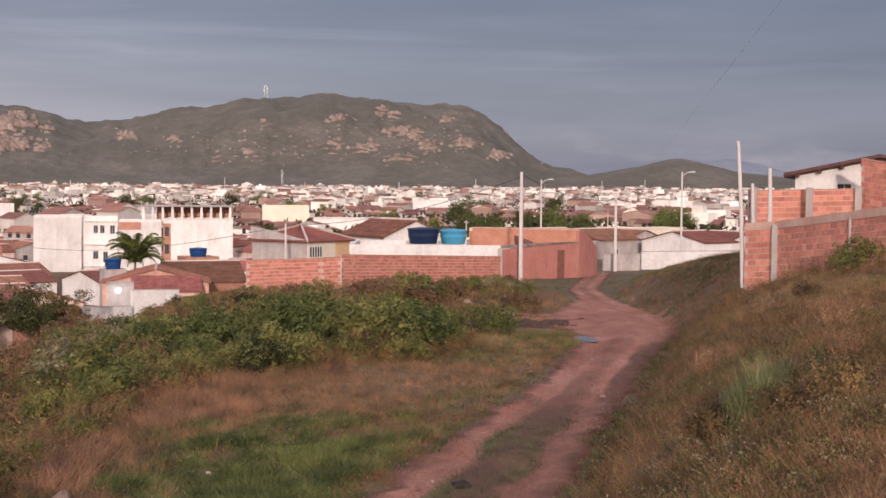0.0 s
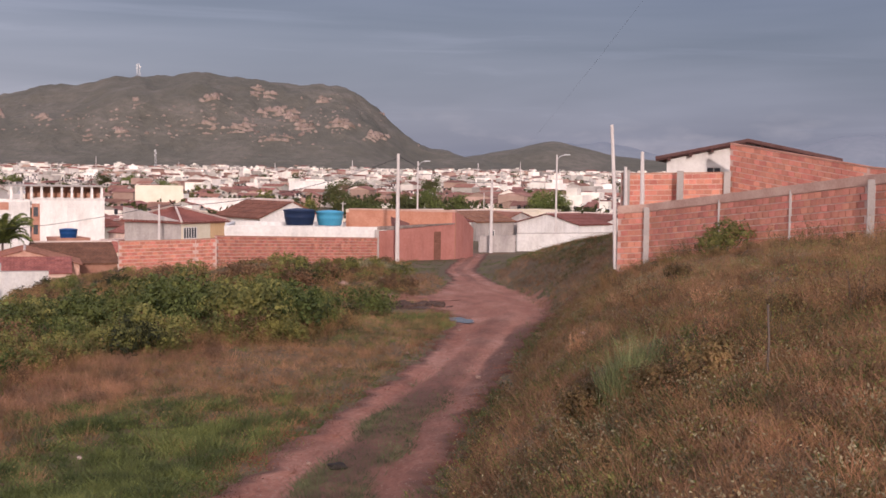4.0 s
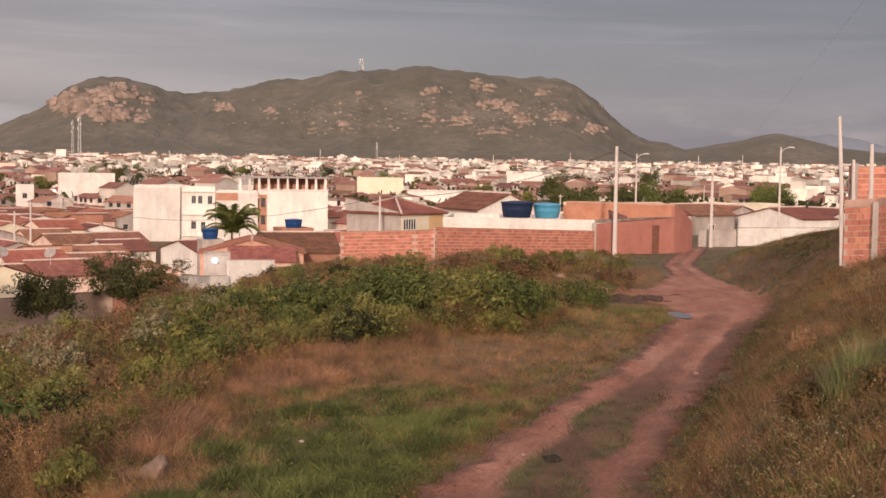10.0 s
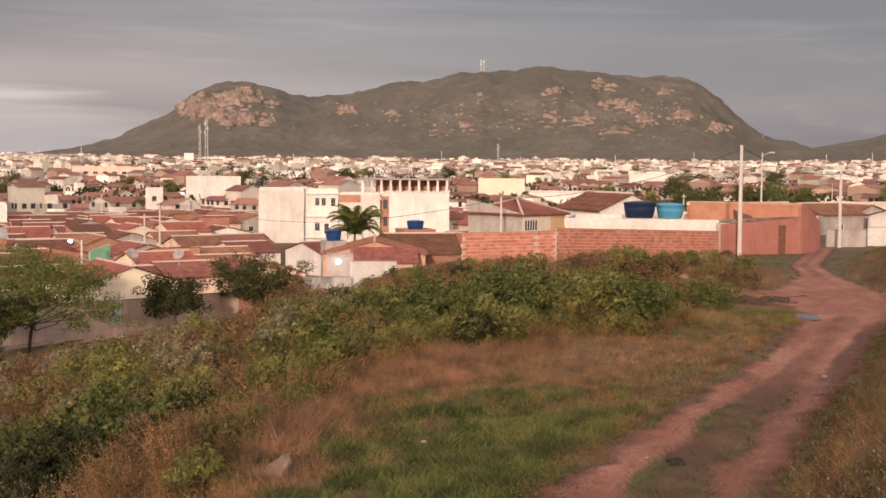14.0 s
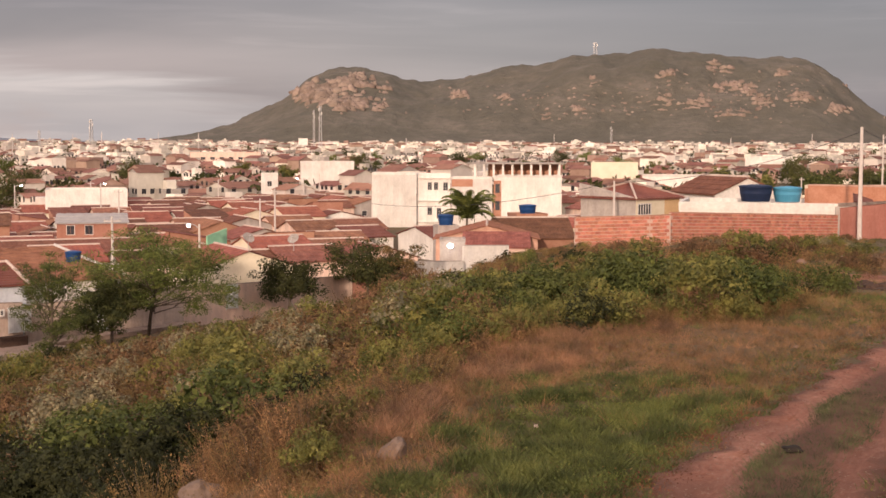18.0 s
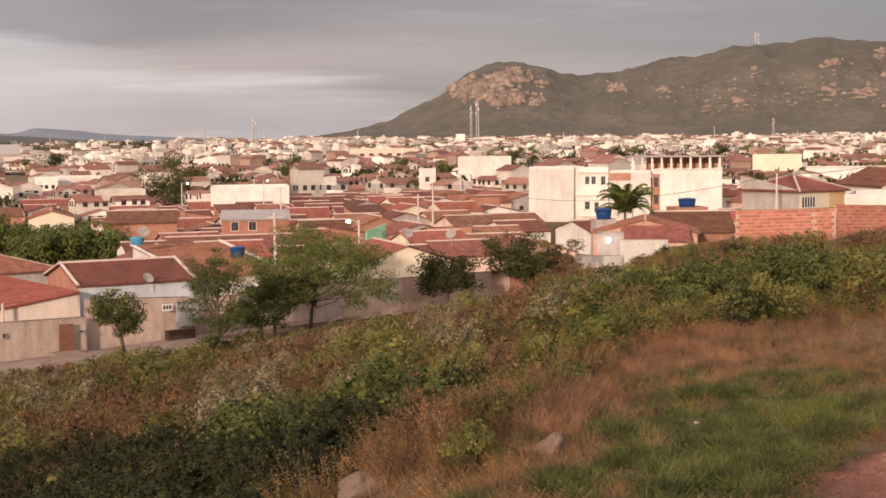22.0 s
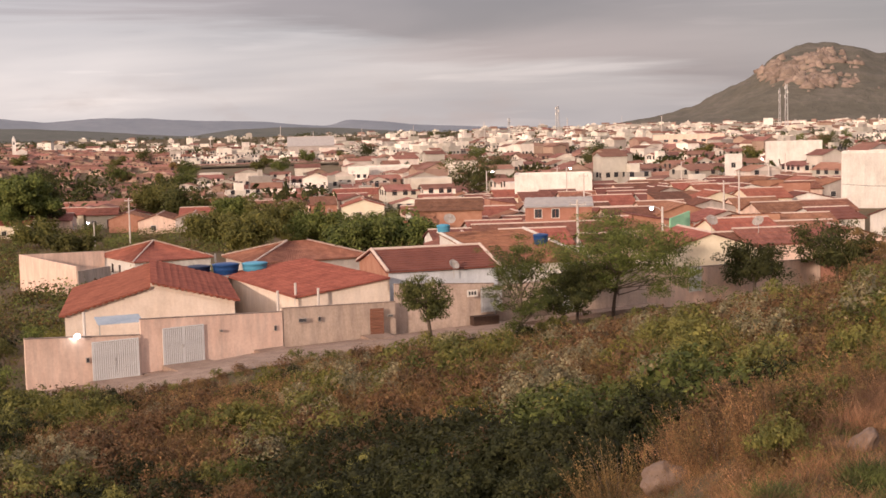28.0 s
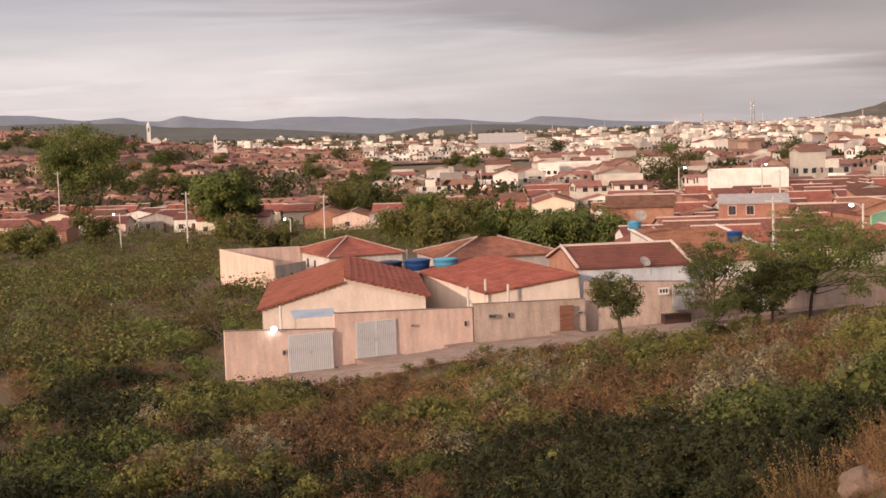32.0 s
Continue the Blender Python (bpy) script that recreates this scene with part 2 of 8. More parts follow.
def leafy(name, c1, c2, spread=0.25, scale=0.5):
    """Leaves: diffuse with some light let through, varied by leaf clump and by place."""
    m = mat(name, c1, c2, 0.75, scale, 6.0, 0.0, spread=spread, island=True)
    t = m.node_tree
    bs = t.nodes["Principled BSDF"]
    tr = t.nodes.new("ShaderNodeBsdfTranslucent")
    mx = node(t, "ShaderNodeMixShader", Fac=0.25)
    src = bs.inputs["Base Color"].links[0].from_socket
    oi = t.nodes.new("ShaderNodeObjectInfo")            # one bush differs from the next
    mr = t.nodes.new("ShaderNodeMapRange")
    mr.inputs["To Min"].default_value, mr.inputs["To Max"].default_value = 0.60, 1.28
    hs = t.nodes.new("ShaderNodeHueSaturation")
    t.links.new(oi.outputs["Random"], mr.inputs["Value"])
    t.links.new(mr.outputs[0], hs.inputs["Value"])
    t.links.new(src, hs.inputs["Color"])
    tc = t.nodes.new("ShaderNodeTexCoord")               # varied shoots, and lit and shaded clumps put into the leaf colour
    nz = node(t, "ShaderNodeTexNoise", Scale=1.9, Detail=3.5)
    rp = t.nodes.new("ShaderNodeValToRGB")
    rp.color_ramp.elements[0].position, rp.color_ramp.elements[0].color = 0.41, (0.58, 0.62, 0.60, 1)
    rp.color_ramp.elements[1].position, rp.color_ramp.elements[1].color = 0.60, (1.32, 1.26, 1.12, 1)
    ml = t.nodes.new("ShaderNodeMix")
    ml.data_type, ml.blend_type = "RGBA", "MULTIPLY"
    ml.inputs["Factor"].default_value = 1.0
    t.links.new(tc.outputs["Object"], nz.inputs["Vector"])
    t.links.new(nz.outputs["Fac"], rp.inputs[0])
    t.links.new(hs.outputs[0], ml.inputs["A"])
    t.links.new(rp.outputs[0], ml.inputs["B"])
    src = ml.outputs["Result"]
    t.links.new(src, bs.inputs["Base Color"])
    t.links.new(src, tr.inputs["Color"])
    t.links.new(bs.outputs[0], mx.inputs[1])
    t.links.new(tr.outputs[0], mx.inputs[2])
    t.links.new(mx.outputs[0], t.nodes["Material Output"].inputs[0])
    return m


def glow(name, color, power):
    m = bpy.data.materials.new(name)
    m.use_nodes = True
    bs = m.node_tree.nodes["Principled BSDF"]
    bs.inputs["Emission Color"].default_value, bs.inputs["Emission Strength"].default_value = (*color, 1), power
    return m


M_SOIL = mat("dry_earth", (0.10, 0.055, 0.030), (0.19, 0.10, 0.055), 0.95, 0.4, 6.0, 0.5, c3=(0.11, 0.085, 0.04))
M_TRACK = mat("red_track_earth", (0.205, 0.078, 0.048), (0.43, 0.228, 0.163), 0.95, 0.7, 14.0, 1.0, c3=(0.305, 0.130, 0.084), dist=0.04)
t = M_TRACK.node_tree                       # pale compacted wheel ruts, darker soil between and beside them
bs_ = t.nodes["Principled BSDF"]
src_ = bs_.inputs["Base Color"].links[0].from_socket
at_n = t.nodes.new("ShaderNodeAttribute")
at_n.attribute_name = "wear"
mx_ = t.nodes.new("ShaderNodeMix")
mx_.data_type = "RGBA"
mx_.inputs["A"].default_value = (0.120, 0.056, 0.036, 1)
rag = node(t, "ShaderNodeTexNoise", Scale=1.5, Detail=6.0, Roughness=0.65)
fray = t.nodes.new("ShaderNodeMath")                # ragged edges and worn patches
fray.operation = "MULTIPLY_ADD"
fray.inputs[1].default_value = 1.9
shift = t.nodes.new("ShaderNodeMath")
shift.operation, shift.use_clamp = "ADD", True
shift.inputs[1].default_value = -0.95
lane = t.nodes.new("ShaderNodeAttribute")           # metres across and along the track, drawn out along it
lane.attribute_name = "lane"
t.links.new(lane.outputs["Vector"], rag.inputs["Vector"])
for n_ in t.nodes:
    if n_.type == "MAPPING":
        t.links.new(lane.outputs["Vector"], n_.inputs["Vector"])
t.links.new(rag.outputs["Fac"], fray.inputs[0])
t.links.new(at_n.outputs["Fac"], fray.inputs[2])
t.links.new(fray.outputs[0], shift.inputs[0])
t.links.new(shift.outputs[0], mx_.inputs["Factor"])
t.links.new(src_, mx_.inputs["B"])
t.links.new(mx_.outputs["Result"], bs_.inputs["Base Color"])
M_MUD = mat("wet_mud", (0.045, 0.028, 0.022), (0.09, 0.055, 0.04), 0.9, 0.8, 9.0, 0.3)
M_WATER = mat("puddle_water", (0.09, 0.075, 0.065), (0.11, 0.09, 0.08), 0.12, 1.0, 5.0, 0.0)
M_PALE = mat("pale_grit", (0.38, 0.28, 0.23), (0.50, 0.38, 0.32), 0.95, 2.0, 12.0, 0.4)
M_ROCK = mat("pale_granite", (0.13, 0.088, 0.066), (0.235, 0.165, 0.125), 0.9, 1.2, 9.0, 0.6)
M_DUNG = mat("dark_dung", (0.018, 0.014, 0.012), (0.035, 0.026, 0.02), 0.9, 5, 30, 0.5)
M_DRY = leafy("dry_red_grass", (0.245, 0.126, 0.066), (0.490, 0.275, 0.158), 0.15, 0.25)
M_STRAW = leafy("straw_grass", (0.220, 0.139, 0.060), (0.374, 0.238, 0.112), 0.15, 0.25)
M_GREEN = leafy("green_grass", (0.090, 0.112, 0.035), (0.186, 0.202, 0.068), 0.25, 0.6)
M_TRODDEN = leafy("trodden_grass", (0.085, 0.098, 0.048), (0.158, 0.166, 0.086), 0.2, 0.6)
M_REDWEED = leafy("red_weed_leaves", (0.150, 0.052, 0.032), (0.290, 0.118, 0.070), 0.2, 0.5)
M_FEATHER = leafy("feathery_pink_grass", (0.29, 0.150, 0.092), (0.49, 0.280, 0.180), 0.2, 0.4)
M_PALEGREEN = leafy("pale_green_grass", (0.27, 0.30, 0.13), (0.42, 0.44, 0.21), 0.15, 0.3)
M_WEED = leafy("weed_leaves", (0.138, 0.097, 0.040), (0.259, 0.163, 0.074), 0.15, 0.3)
M_BUSH = leafy("bush_leaves", (0.105, 0.108, 0.030), (0.225, 0.208, 0.066), 0.15, 0.5)
M_BUSHY = leafy("yellow_green_leaves", (0.118, 0.118, 0.030), (0.225, 0.198, 0.052), 0.15, 0.5)
# dark green leaves, deepened in colour for the shade on the bank
M_BUSHD = leafy("dark_green_shaded_leaves", (0.022, 0.027, 0.009), (0.053, 0.055, 0.020), 0.15, 0.5)
M_FIELD = mat("fallow_field", (0.10, 0.085, 0.045), (0.20, 0.135, 0.08), 0.95, 0.02, 0.3, 0.2)
M_SOILRED = mat("bare_red_earth", (0.22, 0.105, 0.07), (0.34, 0.19, 0.135), 0.95, 0.05, 0.6, 0.3)
M_TREED = leafy("dark_tree_leaves", (0.055, 0.065, 0.022), (0.123, 0.124, 0.041), 0.15, 0.5)
M_BUSHG = leafy("fresh_green_leaves", (0.080, 0.106, 0.028), (0.178, 0.196, 0.058), 0.3, 0.3)
M_BUSHB = leafy("brown_scrub_leaves", (0.198, 0.114, 0.056), (0.330, 0.188, 0.099), 0.15, 0.5)
M_FLOWER = leafy("pale_flowering_leaves", (0.20, 0.175, 0.10), (0.34, 0.29, 0.19), 0.25, 0.5)
M_RUST = leafy("rust_brown_leaves", (0.135, 0.075, 0.042), (0.24, 0.14, 0.075), 0.25, 0.5)
M_BARK = mat("grey_bark", (0.09, 0.065, 0.05), (0.17, 0.13, 0.10), 0.95, 6, 40, 0.6)
M_BRICK = mat("hollow_clay_brick", (0.42, 0.145, 0.098), (0.58, 0.250, 0.175), 0.9, 3.0, 30, 0.4, spread=0.22)
M_BRICKJ = mat("hollow_clay_brick_rest", (0.42, 0.145, 0.098), (0.58, 0.250, 0.175), 0.9, 3.0, 30, 0.4, spread=0.22, island=True)
M_BAND = mat("rough_cement_band", (0.40, 0.235, 0.18), (0.58, 0.40, 0.31), 0.95, 1.2, 14.0, 0.5)
M_FASCIA = mat("dark_brown_fascia", (0.075, 0.035, 0.030), (0.13, 0.065, 0.055), 0.8, 2.0, 14.0, 0.2)
M_MORTAR = mat("cement_mortar", (0.44, 0.28, 0.22), (0.66, 0.47, 0.39), 0.95, 1.3, 40, 0.4)
M_CONC = mat("raw_concrete", (0.30, 0.26, 0.23), (0.44, 0.39, 0.35), 0.92, 1.5, 25, 0.35, spread=0.1)
M_WHITE = mat("white_paint", (0.62, 0.57, 0.51), (0.84, 0.80, 0.74), 0.85, 0.35, 4.0, 0.12, spread=0.12, streak=0.14)
M_CREAM = mat("cream_paint", (0.66, 0.57, 0.42), (0.78, 0.70, 0.55), 0.85, 0.35, 4.0, 0.12, spread=0.12)
M_BRICKS = mat("salmon_brick_face", (0.50, 0.27, 0.19), (0.66, 0.42, 0.32), 0.92, 1.2, 7.0, 0.4)
M_PINK = mat("faded_pink_render", (0.72, 0.50, 0.395), (0.86, 0.65, 0.53), 0.9, 0.5, 6.0, 0.2, spread=0.06, streak=0.24)
M_BEIGE = mat("dusty_beige_render", (0.50, 0.375, 0.30), (0.68, 0.54, 0.445), 0.9, 0.5, 6.0, 0.25, spread=0.06, streak=0.28)
M_GREY = mat("grey_render", (0.36, 0.31, 0.28), (0.52, 0.46, 0.41), 0.92, 0.5, 6.0, 0.25, spread=0.12, streak=0.22)
M_OCHRE = mat("ochre_render", (0.55, 0.36, 0.18), (0.68, 0.47, 0.26), 0.9, 0.5, 6.0, 0.2, spread=0.15)
M_BRICKW = mat("bare_brick_face", (0.33, 0.15, 0.10), (0.47, 0.25, 0.175), 0.92, 1.0, 9.0, 0.5, spread=0.18)
M_BRICKU = mat("orange_brick_face", (0.40, 0.170, 0.100), (0.54, 0.27, 0.175), 0.92, 1.0, 9.0, 0.5)
M_REDP = mat("salmon_red_paint", (0.40, 0.155, 0.115), (0.50, 0.22, 0.17), 0.85, 0.6, 6.0, 0.15, streak=0.15)
M_TILE = mat("clay_roof_tile", (0.13, 0.052, 0.037), (0.30, 0.130, 0.088), 0.85, 1.2, 9.0, 0.6, spread=0.42, c3=(0.20, 0.080, 0.054))
M_TILEB = mat("bright_clay_roof_tile", (0.19, 0.058, 0.040), (0.38, 0.130, 0.085), 0.85, 0.9, 12.0, 0.7, spread=0.12)
M_TILED = mat("dark_clay_roof_tile", (0.13, 0.046, 0.034), (0.22, 0.085, 0.062), 0.85, 0.7, 7.0, 0.5, spread=0.12)
M_RIDGE = mat("ridge_mortar", (0.48, 0.36, 0.30), (0.66, 0.54, 0.46), 0.9, 1.0, 8.0, 0.4)
M_FIBRE = mat("fibre_cement_sheet", (0.34, 0.31, 0.29), (0.48, 0.44, 0.41), 0.9, 0.8, 8.0, 0.3)
M_GATE = mat("grey_steel_gate", (0.60, 0.60, 0.60), (0.74, 0.74, 0.73), 0.55, 1.0, 12.0, 0.1)
M_WOOD = mat("worn_brown_wood", (0.13, 0.055, 0.035), (0.26, 0.12, 0.08), 0.8, 2.0, 20.0, 0.4, stretch=(1, 1, 5))
M_GLASS = mat("dark_window", (0.035, 0.035, 0.04), (0.07, 0.07, 0.075), 0.25, 2.0, 9.0, 0.0, spread=0.3)
M_STEEL = mat("galvanised_steel", (0.40, 0.39, 0.38), (0.55, 0.54, 0.52), 0.55, 3.0, 20.0, 0.1, metal=0.4)
M_POLE = mat("concrete_pole", (0.50, 0.44, 0.40), (0.66, 0.60, 0.55), 0.9, 1.0, 15.0, 0.2)
M_TANKB = mat("blue_plastic", (0.012, 0.05, 0.16), (0.02, 0.075, 0.22), 0.45, 1.0, 9.0, 0.05)
M_TANKD = mat("dark_blue_plastic", (0.012, 0.022, 0.055), (0.02, 0.035, 0.08), 0.5, 1.0, 9.0, 0.05)
M_TANKL = mat("light_blue_plastic", (0.06, 0.27, 0.42), (0.09, 0.34, 0.50), 0.5, 1.0, 9.0, 0.05)
M_WIRE = mat("black_cable", (0.02, 0.02, 0.02), (0.04, 0.04, 0.04), 0.6, 3, 20, 0.0)
M_MOSS = mat("mould_stained_coping", (0.15, 0.11, 0.09), (0.40, 0.31, 0.26), 0.95, 1.6, 12.0, 0.4)
M_CREAMP = mat("warm_white_render", (0.72, 0.59, 0.48), (0.85, 0.73, 0.62), 0.9, 0.5, 6.0, 0.15, streak=0.12)
M_PBLUE = mat("pale_blue_limewash", (0.50, 0.53, 0.58), (0.66, 0.69, 0.72), 0.9, 0.7, 6.0, 0.15, streak=0.2)
M_MINT = mat("mint_green_paint", (0.22, 0.48, 0.30), (0.32, 0.60, 0.40), 0.85, 0.7, 6.0, 0.1)
M_SHEET = mat("blue_grey_sheet", (0.27, 0.33, 0.39), (0.38, 0.43, 0.48), 0.6, 1.0, 9.0, 0.1)
M_GRIT = mat("brown_grit", (0.20, 0.12, 0.085), (0.32, 0.21, 0.16), 0.95, 2.0, 12.0, 0.4)
M_ROOFPOOR = mat("far_worn_roofs", (0.19, 0.080, 0.056), (0.34, 0.16, 0.115), 0.9, 0.02, 0.4, 0.0, spread=0.3, island=True)
M_POORWALL = mat("far_bare_walls", (0.30, 0.17, 0.125), (0.54, 0.40, 0.32), 0.9, 0.02, 0.3, 0.0, spread=0.3, island=True)
M_LAMP = glow("lit_lamp", (0.95, 1.0, 1.0), 14.0)
M_HOUSEFAR = mat("far_house_walls", (0.46, 0.40, 0.34), (0.76, 0.70, 0.62), 0.9, 0.02, 0.3, 0.0, spread=0.5, island=True)
M_HOUSEFAR2 = mat("far_brick_walls", (0.27, 0.17, 0.13), (0.42, 0.29, 0.23), 0.9, 0.02, 0.3, 0.0, spread=0.25, island=True)
M_ROOFFAR = mat("far_roofs", (0.17, 0.072, 0.052), (0.32, 0.155, 0.115), 0.9, 0.02, 0.4, 0.0, spread=0.3, island=True)


# ---- mesh helpers ----
class Build:
    """Gathers vertices and faces of one mesh."""

    def __init__(self):
        self.v, self.f = [], []

    def add(self, verts, faces):
        o = len(self.v)
        self.v += [tuple(p) for p in verts]
        self.f += [tuple(i + o for i in q) for q in faces]
        return self

    def box(self, x0, x1, y0, y1, z0, z1, bevel=0.0):
        if bevel:
            c = bevel
            ring = [(x0 + c, y0), (x1 - c, y0), (x1, y0 + c), (x1, y1 - c), (x1 - c, y1), (x0 + c, y1), (x0, y1 - c), (x0, y0 + c)]
            v = [(x, y, z) for z in (z0, z1) for x, y in ring]
            return self.add(v, [tuple(range(7, -1, -1)), tuple(range(8, 16))] + [(i, (i + 1) % 8, 8 + (i + 1) % 8, 8 + i) for i in range(8)])
        v = [(x, y, z) for z in (z0, z1) for x, y in ((x0, y0), (x1, y0), (x1, y1), (x0, y1))]
        return self.add(v, [(3, 2, 1, 0), (4, 5, 6, 7), (0, 1, 5, 4), (1, 2, 6, 5), (2, 3, 7, 6), (3, 0, 4, 7)])

    def tube(self, points, radii, n=8, caps=True):
        pts = [Vector(p) for p in points]
        rings = []
        for i, p in enumerate(pts):
            d = (pts[min(i + 1, len(pts) - 1)] - pts[max(i - 1, 0)]).normalized()
            u = d.cross(Vector((0.31, 0.95, 0.02))).normalized()
            w = d.cross(u)
            r = radii[i] if isinstance(radii, (list, tuple)) else radii
            rings.append([p + (u * math.cos(k * math.tau / n) + w * math.sin(k * math.tau / n)) * r for k in range(n)])
        f = [(i * n + k, i * n + (k + 1) % n, (i + 1) * n + (k + 1) % n, (i + 1) * n + k) for i in range(len(pts) - 1) for k in range(n)]
        if caps:
            f += [tuple(range(n - 1, -1, -1)), tuple(range((len(pts) - 1) * n, len(pts) * n))]
        return self.add([q for r in rings for q in r], f)

    def lathe(self, prof, n=20, at=(0, 0, 0)):
        """prof: (radius, height) pairs, bottom to top."""
        v = [(at[0] + r * math.cos(k * math.tau / n), at[1] + r * math.sin(k * math.tau / n), at[2] + z) for r, z in prof for k in range(n)]
        f = [(i * n + k, i * n + (k + 1) % n, (i + 1) * n + (k + 1) % n, (i + 1) * n + k) for i in range(len(prof) - 1) for k in range(n)]
        f += [tuple(range(n - 1, -1, -1)), tuple(range((len(prof) - 1) * n, len(prof) * n))]
        return self.add(v, f)

    def mesh(self, name, material, smooth=False):
        me = bpy.data.meshes.new(name)
        me.from_pydata(self.v, [], self.f)
        me.materials.append(material)
        if smooth:
            me.shade_smooth()
        return me


def part(name, b, material, parent=None, label="", smooth=False):
    me = b if isinstance(b, bpy.types.Mesh) else b.mesh(name, material, smooth)
    ob = new(name, me)
    if parent:
        ob.parent = parent
    if label:
        ob["label"] = label
    return ob


def thing(name, m, label, category, group=""):
    ob = new(name)
    ob.matrix_basis = m
    ob.empty_display_size = 0.3
    return tagged(ob, label, category, group)


def fast_mesh(name, verts, faces, material, smooth=False):
    """A mesh from numpy arrays; all faces have the same number of corners."""
    me = bpy.data.meshes.new(name)
    n, k = faces.shape
    me.vertices.add(len(verts))
    me.vertices.foreach_set("co", verts.astype(np.float32).ravel())
    me.loops.add(n * k)
    me.loops.foreach_set("vertex_index", faces.astype(np.int32).ravel())
    me.polygons.add(n)
    me.polygons.foreach_set("loop_start", np.arange(0, n * k, k, dtype=np.int32))
    me.update(calc_edges=True)
    me.materials.append(material)
    if smooth:
        me.shade_smooth()
    return me


# ---- the lie of the land ----
RNG = np.random.default_rng(7)


def smooth(a, b, v):
    t = np.clip((v - a) / (b - a), 0, 1)
    return t * t * (3 - 2 * t)


TRACK_D = np.array([0, 8, 17, 21, 25, 30, 37, 46, 56, 64, 78, 100, 130])
TRACK_AZ = np.array([-1, -4, -8.2, -10.2, -11.8, -13.3, -14.5, -15.5, -14.9, -14.2, -13.4, -14.0, -14.5])
WALL_A, WALL_B = (14.9, 41.8), (17.6, 29.0)


def fold(x, y):
    """Gentle lumps of the ground."""
    return (np.sin(x * 0.61 + 1.3 * np.sin(y * 0.37)) * np.cos(y * 0.53 + 0.7 * np.sin(x * 0.29))) * 0.16 \
        + np.sin(x * 1.9 + y * 0.7) * np.cos(y * 1.7 - x * 0.6) * 0.05


def ground(x, y):
    """Height of the ground at x, y (arrays or numbers)."""
    x, y = np.asarray(x, float), np.asarray(y, float)
    d = np.hypot(x, y) + 1e-6
    az = np.degrees(np.arctan2(-x, y))
    ahead = smooth(110, 80, np.abs(az))                      # 1 in front of the hilltop, 0 behind it
    lat = d * np.sin(np.radians(np.clip(az - np.interp(d, TRACK_D, TRACK_AZ), -88, 88)))      # metres left of the track's middle
    base = 3.7 + 0.025 * np.minimum(d, 120) - 2.0 * smooth(15, 0, d)
    right = 3.4 * (1 - np.exp(-np.maximum(-lat - 1.6, 0) / 3.5)) * smooth(105, 60, d) * smooth(4, 14, d)
    w = 5 + np.clip((d - 16) * 0.33, 0, 14)
    left = (8.6 + 0.75 * smooth(33, 40, az) * smooth(58, 76, d) * smooth(140, 105, d)) * (1 - np.exp(-np.maximum(lat - w, 0) / 16)) * smooth(6, 17, d)
    near = base - right + left
    s = 15 + 5 * smooth(12, 40, az) - 1.5 * smooth(-5, -20, az)
    g = np.interp(d, [0, 250, 520, 900, 1500, 2200, 3000, 4800], [1, 1, 1.0, 0.82, 0.42, 0.02, -0.10, -0.25])
    far = s * g - 25 * np.exp(-((az - 52) / 9) ** 2 - ((d - 950) / 330) ** 2)
    k = smooth(125, 255, d)
    drop = near * (1 - k) + far * k
    drop = drop * ahead + (1.7 + 0.004 * d) * (1 - ahead)
    z = EYE - drop + fold(x, y) * smooth(12, 20, d) * smooth(90, 60, d) * ahead * (1 - 0.98 * np.exp(-(lat / np.where(d > 38, 4.6, 3.0)) ** 4))
    return z


def polar(az, d):
    a = radians(az)
    return -d * math.sin(a), d * math.cos(a)


def spot(az, d, lift=0.0, turn=0.0):
    x, y = polar(az, d)
    return pose(x, y, float(ground(x, y)) + lift, 0, 0, turn)


az = np.concatenate([np.arange(-180, -36, 4.0), np.arange(-36, 56, 0.25), np.arange(56, 180, 4.0)])
dd = np.concatenate([[0.0], np.geomspace(2, 14, 12), np.geomspace(14.4, 120, 190), np.geomspace(123, 4900, 90)])
A, D = np.meshgrid(np.radians(az), dd)
X, Y = -D * np.sin(A), D * np.cos(A)
V = np.stack([X, Y, ground(X, Y)], -1).reshape(-1, 3)
na = len(az)
i, j = np.meshgrid(np.arange(len(dd) - 1), np.arange(na), indexing="ij")
F = np.stack([i * na + j, i * na + (j + 1) % na, (i + 1) * na + (j + 1) % na, (i + 1) * na + j], -1).reshape(-1, 4)[:, ::-1]
M_LAND = mat("open_ground", (0.105, 0.062, 0.034), (0.19, 0.100, 0.060), 0.95, 0.12, 3.0, 0.5, c3=(0.105, 0.080, 0.040), dist=0.05)
tagged(new("ground", fast_mesh("ground", V, F, M_LAND, True)), "dry red-brown earth of a hillside above a town", "ground", kind="structure")

# the track: two ruts, a raised middle, ragged edges that dip under the grass
ts = np.geomspace(11, 108, 260)
us = np.linspace(-1, 1, 25)
taz = np.radians(np.interp(ts, TRACK_D, TRACK_AZ))
cx, cy = -ts * np.sin(taz), ts * np.cos(taz)
tx, ty = np.gradient(cx), np.gradient(cy)
tl = np.hypot(tx, ty)
nx, ny = ty / tl, -tx / tl
half = 1.45 - 0.33 * smooth(18, 27, ts) + 1.9 * np.exp(-((ts - 53) / 8.5) ** 2) + 0.10 * np.sin(ts * 0.9) * np.cos(ts * 0.37) - 0.35 * smooth(64, 72, ts)
U, Hh = np.meshgrid(us, half)
Hh = np.where(U > 0, 1.2 + (Hh - 1.2) * 0.4, Hh)      # the bank holds the track on its uphill side
